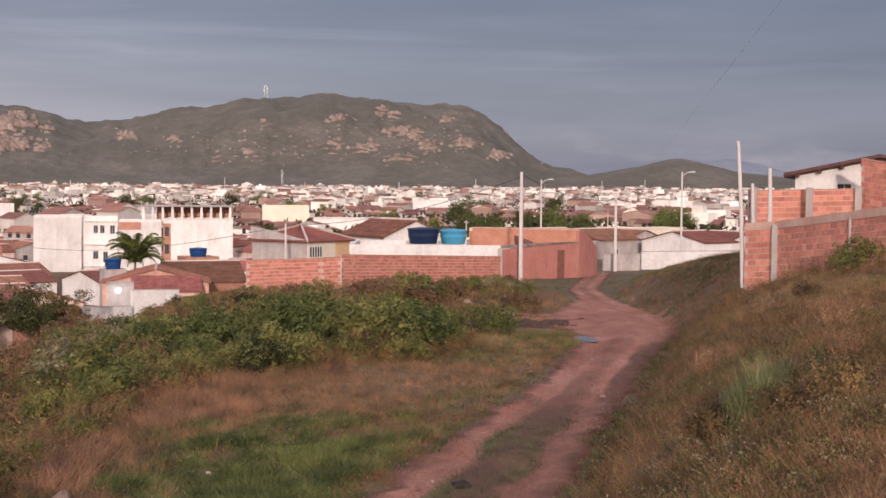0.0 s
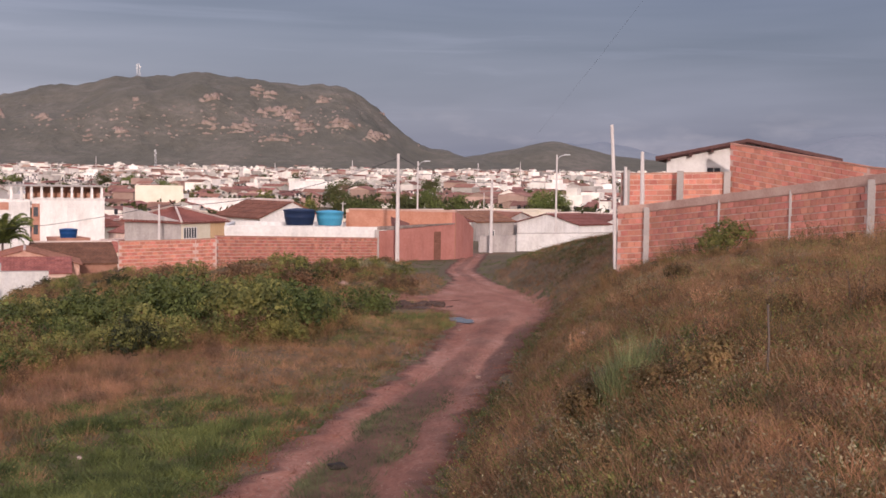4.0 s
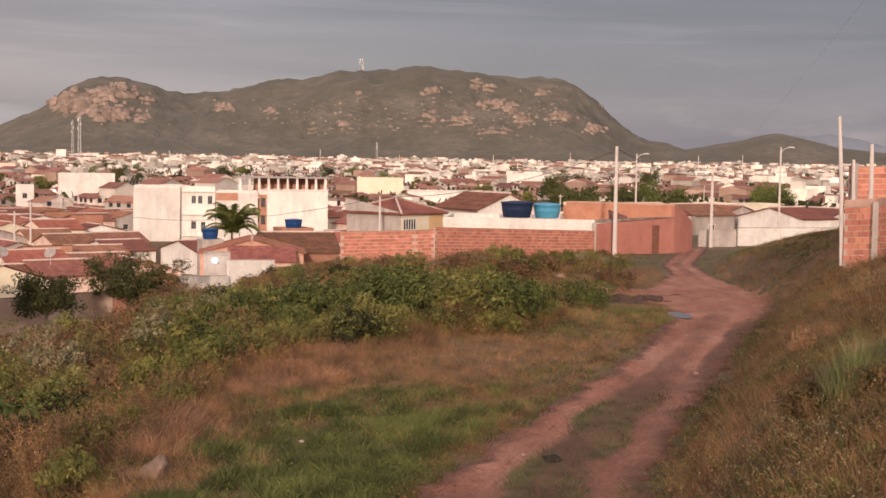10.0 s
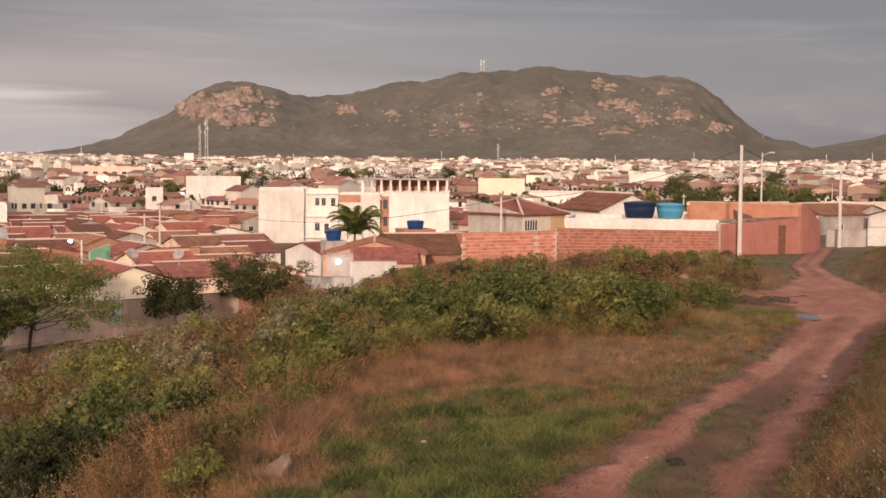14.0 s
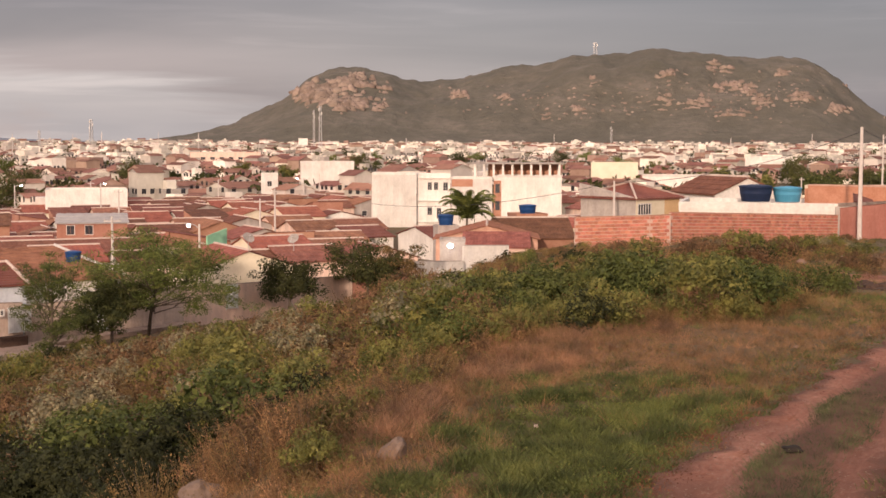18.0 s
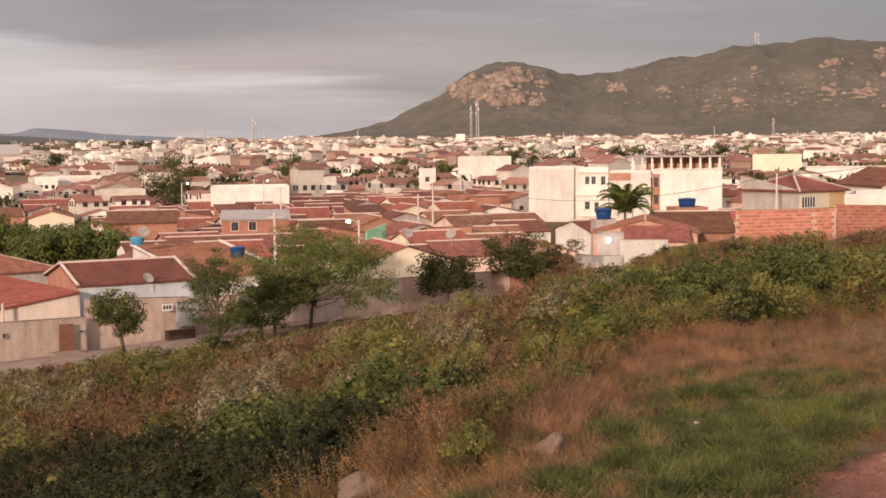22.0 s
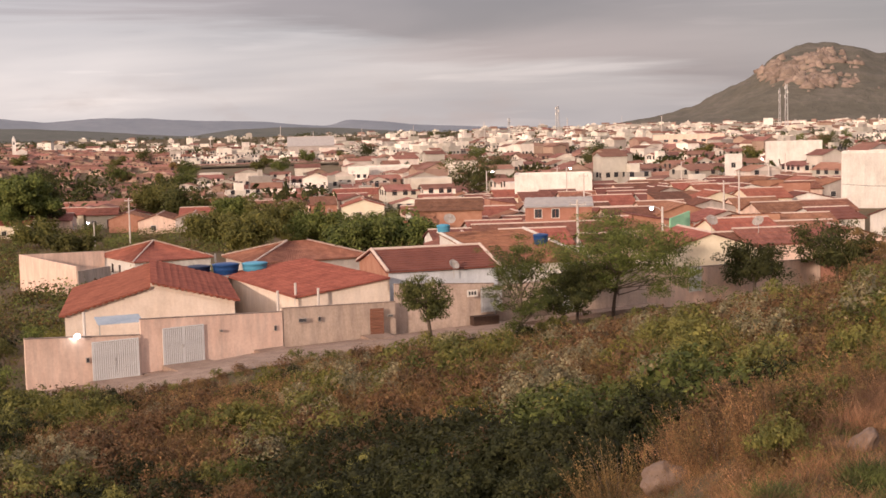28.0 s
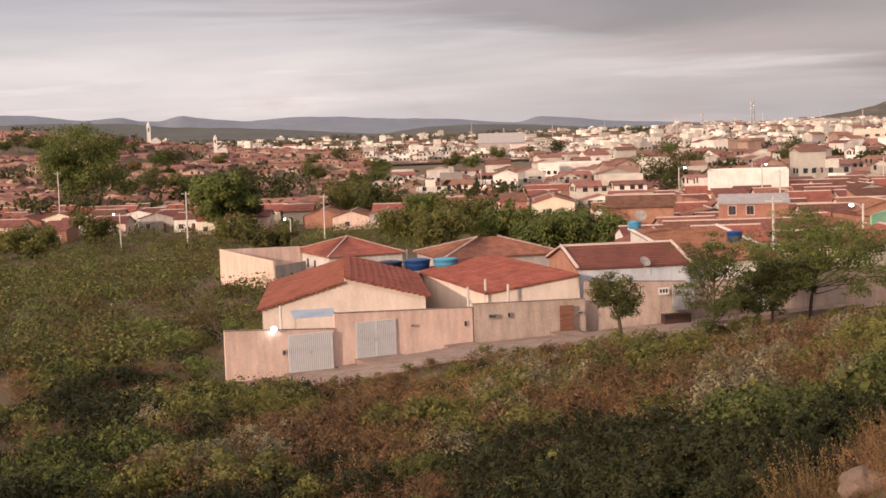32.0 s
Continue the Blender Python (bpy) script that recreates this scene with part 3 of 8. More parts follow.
wob = 1 + (0.07 * np.sin(ts * 2.3) + 0.06 * np.sin(ts * 5.1 + 2) + 0.05 * np.sin(ts * 9.7))[:, None] * (us[None, :] > 0.6) + (0.07 * np.sin(ts * 1.9 + 1) + 0.06 * np.sin(ts * 4.3) + 0.05 * np.sin(ts * 8.3 + 2))[:, None] * (us[None, :] < -0.6)
TX, TY = cx[:, None] + nx[:, None] * U * Hh * wob, cy[:, None] + ny[:, None] * U * Hh * wob
rut = -0.05 * (np.exp(-((U - 0.5) / 0.16) ** 2) + np.exp(-((U + 0.5) / 0.16) ** 2)) + 0.03 * np.exp(-(U / 0.25) ** 2)
TZ = ground(TX, TY) + 0.06 + rut - 0.14 * (np.abs(U) > 0.97) + 0.003 * np.sin(TX * 5 + 2 * np.sin(TY * 1.7)) * np.cos(TY * 2.3)
V = np.stack([TX, TY, TZ], -1).reshape(-1, 3)
nu = len(us)
i, j = np.meshgrid(np.arange(len(ts) - 1), np.arange(nu - 1), indexing="ij")
F = np.stack([i * nu + j, i * nu + j + 1, (i + 1) * nu + j + 1, (i + 1) * nu + j], -1).reshape(-1, 4)
me = fast_mesh("track", V, F, M_TRACK, True)
wear = np.exp(-((np.abs(U) - 0.55) / 0.27) ** 4) * np.where((U > 0) & (ts[:, None] < 30), 0.55, 1.0) * (0.84 + 0.16 * np.sin(TX * 2.1 + 2 * np.sin(TY * 0.9))) + 0.55 * smooth(24, 34, ts)[:, None] * (np.abs(U) < 0.45) + 0.6 * np.exp(-((ts - 57) / 9) ** 2)[:, None] - 0.85 * np.exp(-((U - 0.62) / 0.22) ** 2) * (smooth(27, 32, ts) * smooth(45, 40, ts))[:, None]
me.attributes.new("wear", "FLOAT", "POINT").data.foreach_set("value", np.clip(wear, 0, 1).astype(np.float32).ravel())
me.attributes.new("lane", "FLOAT_VECTOR", "POINT").data.foreach_set("vector", np.stack([U * Hh, np.repeat(ts[:, None], nu, 1) * 0.3, U * 0], -1).astype(np.float32).ravel())
tagged(new("track", me), "rutted dirt track of bare red earth", "track", kind="structure")

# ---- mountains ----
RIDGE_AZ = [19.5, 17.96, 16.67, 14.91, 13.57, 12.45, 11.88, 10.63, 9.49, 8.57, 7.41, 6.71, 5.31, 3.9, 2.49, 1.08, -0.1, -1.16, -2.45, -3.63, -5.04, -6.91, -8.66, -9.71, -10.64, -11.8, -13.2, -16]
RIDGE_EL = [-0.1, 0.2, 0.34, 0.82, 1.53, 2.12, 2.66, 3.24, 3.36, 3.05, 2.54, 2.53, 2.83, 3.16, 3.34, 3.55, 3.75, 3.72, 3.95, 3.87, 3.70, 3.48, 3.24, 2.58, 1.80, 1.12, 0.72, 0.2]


def massif(name, label, a0, a1, d0, d1, dr, prof_az, prof_el, step, rows, material, rough):
    az = np.arange(a0, a1 + step, step)
    order = np.argsort(prof_az)
    # rounded profile
    fine = np.arange(a0 - 2, a1 + 2, 0.05)
    el = np.interp(fine, np.array(prof_az)[order], np.array(prof_el)[order])
    ker = np.exp(-(np.arange(-12, 13) * 0.05 / 0.25) ** 2)
    el = np.convolve(np.pad(el, 12, mode="edge"), ker / ker.sum(), mode="valid")
    el = np.interp(az, fine, el)
    dist = np.linspace(d0, d1, rows)
    A, D = np.meshgrid(az, dist)
    X, Y = -D * np.sin(np.radians(A)), D * np.cos(np.radians(A))
    top = EYE + dr * np.tan(np.radians(el))[None, :] * np.ones_like(A)
    up = np.where(D < dr, smooth(d0, dr, D) ** 0.9, smooth(d1 + 200, dr, D))
    base = ground(X, Y) - 3
    Z = base + np.maximum(top - base, 0) * up
    rg = np.zeros_like(Z)
    for ix in np.ndindex(Z.shape):
        p = Vector((X[ix] / 140, Y[ix] / 260, 0.3))
        q = Vector((X[ix] / 33, Y[ix] / 60, 2.1))
        rg[ix] = noise.noise(p) * 1.0 + noise.noise(q) * 0.28 + noise.noise(q * 2.3) * 0.12
    Z += rg * rough * up * (1 - up * 0.75) * np.clip((top - base) / 60, 0, 1) * 2.6 + rg * rough * 0.10 * up
    V = np.stack([X, Y, Z], -1).reshape(-1, 3)
    n = len(az)
    i, j = np.meshgrid(np.arange(rows - 1), np.arange(n - 1), indexing="ij")
    F = np.stack([i * n + j, i * n + j + 1, (i + 1) * n + j + 1, (i + 1) * n + j], -1).reshape(-1, 4)[:, ::-1]
    ob = new(name, fast_mesh(name, V, F, material, True))
    tagged(ob, label, "mountain", kind="structure")
    return ob, az, X, Y, Z


# scrub colours of the slope, lightened to carry the haze of distance
M_MOUNT = mat("scrub_slope_with_haze", (0.094, 0.086, 0.064), (0.172, 0.146, 0.116), 0.95, 0.008, 0.05, 1.0, c3=(0.120, 0.106, 0.080), dist=7.0)
M_RISE = mat("dark_wooded_rise", (0.085, 0.09, 0.078), (0.14, 0.135, 0.115), 0.95, 0.01, 0.06, 0.8, dist=5.0)
# far hills: the distance haze is put into this blue-grey colour
M_FARHILL = mat("haze_tinted_far_hill", (0.175, 0.195, 0.225), (0.225, 0.24, 0.265), 0.95, 0.004, 0.03, 0.2)
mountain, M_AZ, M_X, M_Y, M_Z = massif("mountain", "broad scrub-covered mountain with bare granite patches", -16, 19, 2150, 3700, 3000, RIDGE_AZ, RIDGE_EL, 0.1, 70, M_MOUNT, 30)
massif("far_hill", "low hills beyond the town, haze in their colour", -36, -12, 3900, 4800, 4400, [-36, -30, -29, -27.8, -26, -24, -21.8, -20.6, -19.4, -18.6, -17.5, -16, -14, -12],
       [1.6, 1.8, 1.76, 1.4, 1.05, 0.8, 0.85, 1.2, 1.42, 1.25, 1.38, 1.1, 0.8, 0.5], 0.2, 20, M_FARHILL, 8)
massif("far_hill", "low hills on the skyline, haze in their colour", 20, 60, 4200, 4850, 4600, [20, 24, 26.6, 27.8, 29.4, 30.1, 31.5, 33, 35.3, 37.2, 39.2, 41.5, 43.3, 44.2, 44.9, 45.9, 46.5, 48, 50, 53, 60],
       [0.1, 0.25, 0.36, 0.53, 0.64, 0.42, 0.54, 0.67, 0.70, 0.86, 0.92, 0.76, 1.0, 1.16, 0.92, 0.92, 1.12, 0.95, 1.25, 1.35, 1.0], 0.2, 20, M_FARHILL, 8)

massif("far_hill", "low brown hill beside the mountain", -34, -11, 3050, 3900, 3500, [-34, -28, -25, -23, -21.5, -20, -18.6, -17.4, -16.4, -15.5, -14.4, -13, -11],
       [0.2, 0.4, 0.55, 0.6, 0.6, 0.85, 1.2, 1.48, 1.3, 1.02, 0.78, 0.6, 0.2], 0.2, 24, M_MOUNT, 12)
massif("far_slope", "long low wooded rise beyond the town", 20, 60, 2600, 3900, 3300, [20, 25, 30, 32, 33.9, 35.8, 37.6, 40, 42.2, 44.4, 46.5, 50, 54, 60],
       [-0.2, 0.0, 0.3, 0.42, 0.36, 0.1, 0.22, 0.42, 0.6, 0.66, 0.84, 0.9, 0.95, 0.8], 0.2, 20, M_RISE, 10)


# bare granite on the mountain: clusters of lumps set into the slope
M_GRAN = mat("bare_pink_granite", (0.165, 0.122, 0.097), (0.32, 0.240, 0.192), 0.95, 0.02, 0.15, 0.6, spread=0.2, island=True, dist=1.5)
ICO = [Vector(v).normalized() for v in ((0, 1, 1.618), (0, -1, 1.618), (0, 1, -1.618), (0, -1, -1.618), (1, 1.618, 0), (-1, 1.618, 0), (1, -1.618, 0), (-1, -1.618, 0), (1.618, 0, 1), (1.618, 0, -1), (-1.618, 0, 1), (-1.618, 0, -1))]
ICO_F = [(0, 1, 8), (0, 8, 4), (0, 4, 5), (0, 5, 10), (0, 10, 1), (1, 6, 8), (8, 6, 9), (8, 9, 4), (4, 9, 2), (4, 2, 5), (5, 2, 11), (5, 11, 10), (10, 11, 7), (10, 7, 1), (1, 7, 6), (3, 9, 6), (3, 2, 9), (3, 11, 2), (3, 7, 11), (3, 6, 7)]
gv, gf = [], []
rg_ = random.Random(5)
EL = np.degrees(np.arctan2(M_Z - EYE, np.hypot(M_X, M_Y)))
for ca, ce, sa, se in ((10.03, 2.5, 0.82, 0.30), (11.42, 2.1, 0.92, 0.36), (10.07, 1.62, 0.97, 0.25), (9.8, 2.85, 0.34, 0.12), (8.6, 2.3, 0.2, 0.17), (8.72, 1.54, 0.21, 0.14), (5.5, 2.04, 0.41, 0.17), (3.64, 1.9, 0.31, 0.12),
                       (0.5, 1.39, 0.28, 0.15), (1.86, 1.07, 0.19, 0.1), (-0.06, 2.62, 0.1, 0.12), (-3.05, 2.81, 0.33, 0.18), (-4.9, 3.25, 0.24, 0.18), (-5.5, 3.05, 0.26, 0.14), (-5.68, 2.33, 0.55, 0.17), (-6.44, 2.2, 0.24, 0.22),
                       (-7.66, 2.91, 0.25, 0.13), (-4.4, 1.65, 0.34, 0.17), (-3.0, 1.76, 0.26, 0.1), (-6.97, 1.75, 0.37, 0.17), (-8.5, 1.88, 0.5, 0.17), (-9.9, 1.45, 0.4, 0.17), (-5.8, 1.2, 0.8, 0.12), (0.0, 1.7, 7.0, 0.8), (-6.3, 2.0, 4.5, 1.0)):
    solid = sa * se
    for _ in range(150 if sa > 2 else int(8 + solid * 620)):
        size = (4.2 if sa > 2 else 6.5 + 5.0 * min(1.0, solid * 4)) * (0.7 if ce < 1.3 else 1.0)
        a_, e_ = rg_.gauss(ca, sa * 0.5), rg_.gauss(ce, se * 0.5)
        j = int(np.argmin(np.abs(M_AZ - a_)))
        col = EL[:, j]
        hit = np.nonzero(col >= e_)[0]
        if len(hit) == 0 or hit[0] == 0:
            continue
        i = hit[0]
        c = Vector((M_X[i, j], M_Y[i, j], M_Z[i, j]))
        s = size * 0.62 * rg_.uniform(0.4, 1.5)
        c.z -= s * 0.3
        turn = Euler((rg_.uniform(0, 6), rg_.uniform(0, 6), rg_.uniform(0, 6))).to_matrix()
        o = len(gv)
        k3 = Vector((rg_.uniform(0.6, 1.5), 0.9, rg_.uniform(0.7, 1.7)))
        for v in ICO:
            w_ = turn @ (v * rg_.uniform(0.75, 1.2))
            gv.append(tuple(c + Vector((w_.x * k3.x, w_.y * k3.y, w_.z * k3.z)) * s))
        gf += [tuple(q + o for q in t) for t in ICO_F]
gran = new("granite_outcrop", fast_mesh("granite_outcrop", np.array(gv), np.array(gf), M_GRAN))
tagged(gran, "bare pinkish granite faces and boulders on the mountain", "rock", kind="stuff")

# ---- plants ----
def leaf_cloud(name, centres, radii, count, size, material, rng, flat=0.75, stems=None, aspect=0.55):
    """Small leaf blades, each a bent quad, spread through the outer part of several lumps."""
    c = np.array(centres, float)
    r = np.array(radii, float)
    k = rng.choice(len(c), count, p=r ** 2 / np.sum(r ** 2))
    d = rng.normal(size=(count, 3))
    d /= np.linalg.norm(d, axis=1)[:, None]
    rad = r[k] * (0.45 + 0.62 * rng.random(count) ** 0.55)
    p = c[k] + d * rad[:, None] * np.array([1, 1, flat])
    s = size * rng.uniform(0.6, 1.4, count)
    nn = d + rng.normal(size=(count, 3)) * 0.42 + np.array([0, 0, 0.35])          # leaves face outwards and up
    u = np.cross(nn, rng.normal(size=(count, 3)))
    u /= np.linalg.norm(u, axis=1)[:, None]
    w = np.cross(nn, u)
    w /= np.linalg.norm(w, axis=1)[:, None]
    u, w = u * s[:, None], w * (s * aspect)[:, None]
    v = np.stack([p - u, p + w * 0.8, p + u, p - w * 0.8], 1).reshape(-1, 3)
    f = np.arange(len(v)).reshape(-1, 4)
    return fast_mesh(name, v, f, material)


def limbs(rng, height, spread, n, r0, fork=0.35, lean=0.15):
    """Tapered trunk and limbs; gives the mesh builder and the limb tips."""
    b = Build()
    bend = rng.uniform(-lean, lean, 2)
    trunk = [(bend[0] * t * t * height, bend[1] * t * t * height, -0.25 + t * (height * 0.62 + 0.25)) for t in np.linspace(0, 1, 6)]
    b.tube(trunk, [r0 * (1.25 - 0.75 * t) for t in np.linspace(0, 1, 6)], 8)
    tips = []
    for q in range(n):
        t = rng.uniform(fork, 0.95)
        s = Vector(trunk[0]).lerp(Vector(trunk[-1]), t)
        a = q * 2.4 + rng.uniform(-0.5, 0.5)
        out = spread * rng.uniform(0.55, 1.0)
        e = s + Vector((math.cos(a) * out, math.sin(a) * out, height * rng.uniform(0.12, 0.42)))
        m = s.lerp(e, 0.5) + Vector((0, 0, -0.06 * height * rng.uniform(0, 1)))
        b.tube([s, m, e], [r0 * 0.42, r0 * 0.28, r0 * 0.1], 6)
        tips.append(e)
        for _ in range(2):
            g = m.lerp(e, rng.uniform(0.2, 0.9)) + Vector(rng.uniform(-1, 1, 3)) * spread * 0.35
            b.tube([m, g], [r0 * 0.16, r0 * 0.05], 4)
            tips.append(g)
    return b, tips


def tree(m, height, spread, label, material, leaves=4200, size=0.13, n=9, r0=0.13, seed=1, flat=0.6, fork=0.35, lump=0.34, sub=0, aspect=0.55):
    rng = np.random.default_rng(seed)
    b, tips = limbs(rng, height, spread, n, r0, fork)
    ob = thing("tree", m, label, "tree")
    part("trunk", b, M_BARK, ob, smooth=True)
    if sub:         # sprays about every twig end
        tips = [t + Vector(rng.normal(0, 1, 3) * np.array([0.2, 0.2, 0.09]) * spread) for t in tips for _ in range(sub)]
    part("crown", leaf_cloud("crown", [tuple(t) for t in tips], [spread * lump * rng.uniform(0.7, 1.3) for _ in tips], leaves, size, material, rng, flat, aspect=aspect), material, ob)
    return ob


def quads(p, nn, size, aspect, rng, along=None):
    """Leaf blades as small rhombs at p, facing nn."""
    u = np.cross(nn, rng.normal(size=p.shape) if along is None else along)
    u *= (size / (np.linalg.norm(u, axis=1) + 1e-9))[:, None]
    w = np.cross(nn, u)
    w *= (size * aspect / (np.linalg.norm(w, axis=1) + 1e-9))[:, None]
    return np.stack([p - u, p + w, p + u, p - w], 1).reshape(-1, 3)


def unit(v):
    return v / (np.linalg.norm(v, axis=-1, keepdims=True) + 1e-9)


def dome_leaves(rng, lobes, clumps, per, leaf, aspect=0.5):
    """Foliage of a broad-leaved bush: leaves in rounded clumps over several lobes, gaps between the clumps, a dim inside."""
    c, r = np.array([q[0] for q in lobes], float), np.array([q[1] for q in lobes], float)
    k = rng.choice(len(c), clumps, p=r ** 2 / np.sum(r ** 2))
    out = unit(rng.normal(size=(clumps, 3)) + np.array([0, 0, 0.45]))
    cc = c[k] + out * (r[k] * rng.uniform(0.75, 1.12, clumps))[:, None] * np.array([1, 1, 0.9])
    rc = rng.uniform(0.09, 0.2, clumps)
    q = np.repeat(np.arange(clumps), per)
    n = len(q)
    d = unit(rng.normal(size=(n, 3)) + out[q] * 0.9)
    p = cc[q] + d * (rc[q] * rng.uniform(0.55, 1.1, n))[:, None]
    nn = d * 0.8 + out[q] * 0.35 + rng.normal(size=(n, 3)) * 0.33 + np.array([0, 0, 0.25])
    v = quads(p, nn, leaf * rng.uniform(0.65, 1.35, n), aspect, rng)
    m = n // 5
    ki = rng.choice(len(c), m, p=r ** 2 / np.sum(r ** 2))
    di = unit(rng.normal(size=(m, 3)))
    vi = quads(c[ki] + di * (r[ki] * rng.uniform(0.45, 0.8, m))[:, None] * np.array([1, 1, 0.9]), di + rng.normal(size=(m, 3)) * 0.4, leaf * rng.uniform(1.1, 1.9, m), 0.7, rng)
    return np.concatenate([v, vi])


def wisp_leaves(rng, width, height, stems, per, leaf):
    """Dry upright weeds: thin stems that fan out of the ground, narrow leaves along them and seed heads at their ends."""
    a = rng.uniform(0, math.tau, stems)
    b = np.stack([np.cos(a), np.sin(a), np.zeros(stems)], -1) * (width * 0.42 * rng.random(stems) ** 0.6)[:, None]
    go = unit(b * 0.9 / max(width, 0.1) + rng.normal(size=(stems, 3)) * np.array([0.22, 0.22, 0.05]) + np.array([0, 0, 1.0]))
    ln = height * rng.uniform(0.45, 1.15, stems)
    k = np.repeat(np.arange(stems), per)
    n = len(k)
    t = rng.uniform(0.12, 1.0, n)
    bend = np.array([rng.normal() * 0.1, rng.normal() * 0.1, -0.1])
    p = b[k] + go[k] * (ln[k] * t)[:, None] + bend * (ln[k] * t * t)[:, None] + rng.normal(size=(n, 3)) * 0.035
    al = go[k] + rng.normal(size=(n, 3)) * 0.7
    v = quads(p, np.cross(al, rng.normal(size=(n, 3))) + np.array([0, -0.3, 0.2]), leaf * rng.uniform(0.6, 1.5, n), 0.42, rng)
    side = unit(np.cross(go, rng.normal(size=(stems, 3)))) * 0.005
    tip = b + go * ln[:, None] + bend * ln[:, None]
    return np.concatenate([v, np.stack([b - side, b + side, tip + side * 0.4, tip - side * 0.4], 1).reshape(-1, 3)])


def bush_meshes(name, material, rng, width, height, kind, leaf, count):
    """The foliage of one bush, near and far version, and its stems."""
    b = Build()
    if kind == "dome":
        lobes = []
        for q in range(7):
            a, r = q * 2.4 + rng.uniform(-0.4, 0.4), width * 0.36 * (q / 6) ** 0.6
            rad = width * rng.uniform(0.17, 0.26)
            lobes.append(((math.cos(a) * r, math.sin(a) * r, max(rad * 0.7, (height - rad) * rng.uniform(0.55, 1.0) * (1 - 0.35 * q / 6))), rad))
        for c, _ in lobes:
            b.tube([(c[0] * 0.15, c[1] * 0.15, -0.15), (c[0] * 0.6, c[1] * 0.6, c[2] * 0.55), c], [0.03, 0.02, 0.006], 5)
        full = [dome_leaves(rng, lobes, count, per, lf) for per, lf in ((27, leaf), (11, leaf * 1.35))]
    else:
        for q in range(5):
            b.tube([(0.05 * q - 0.1, 0, -0.1), (0.2 * (q - 2) * width, rng.uniform(-0.2, 0.2) * width, height * 0.8)], [0.012, 0.003], 4)
        full = [wisp_leaves(rng, width, height, st, per, lf) for st, per, lf in ((count, 16, leaf), (count // 2, 9, leaf * 1.6))]
    near, far = [fast_mesh(name, v, np.arange(len(v)).reshape(-1, 4), material) for v in full]
    return near, b.mesh("stem", M_BARK), far


# ---- houses ----
def roof_sheet(w, run, rise, wave=0.0, cols=8, rows=4, thick=0.07):
    """One roof slope: along x, from the eaves (y 0, z 0) up to the ridge (y run, z rise), with tile columns and stepped rows."""
    xs = np.linspace(0, w, cols * 2 + 1)
    b = Build()
    v = []
    for r in range(rows):
        for e, lip in ((0, 0.05), (1, 0.0)):
            t = (r + e) / rows
            for q, x in enumerate(xs):
                v.append((x, run * t, rise * t + lip + (wave if q % 2 else 0)))
    n = len(xs)
    f = [(r * n + q, r * n + q + 1, (r + 1) * n + q + 1, (r + 1) * n + q) for r in range(rows * 2 - 1) for q in range(n - 1)]
    b.add(v, f)
    b.add([(0, 0, -thick), (w, 0, -thick), (w, run, rise - thick), (0, run, rise - thick), v[0], v[n - 1], v[-1], v[-n]],
          [(3, 2, 1, 0), (0, 1, 5, 4), (1, 2, 6, 5), (2, 3, 7, 6), (3, 0, 4, 7)])
    return b


def put_window(ob, face, u, z, w, h, wd, dp, wood=False):
    """A window or door with its frame, on one face of a house of width wd and depth dp: s, n, e or w."""
    m = {"s": pose(u, -dp / 2, z), "n": pose(u, dp / 2, z, 0, 0, 180), "e": pose(wd / 2, u, z, 0, 0, 90), "w": pose(-wd / 2, u, z, 0, 0, -90)}[face]
    name = "door" if z < 0.3 else "window"
    b = Build()
    t = 0.07
    for x0, x1, z0, z1 in ((-w / 2 - t, -w / 2, 0, h + t), (w / 2, w / 2 + t, 0, h + t), (-w / 2, w / 2, h, h + t), (-w / 2 - t, w / 2 + t, -t, 0)):
        b.box(x0, x1, -0.05, 0.02, z0, z1)
    o = part(name, b, M_WOOD if wood else M_WHITE, ob)
    o.matrix_basis = m
    b = Build()
    if name == "door":
        for q in range(4):
            b.box(-w / 2 + q * w / 4 + 0.01, -w / 2 + (q + 1) * w / 4 - 0.01, -0.025, 0.0, 0, h)
        part("leaf", b, M_WOOD, o)
    else:
        for q in range(2):
            b.box(-w / 2 + q * w / 2 + 0.015, -w / 2 + (q + 1) * w / 2 - 0.015, -0.02, 0.0, 0.015, h - 0.015)
        part("pane", b, M_GLASS, o)


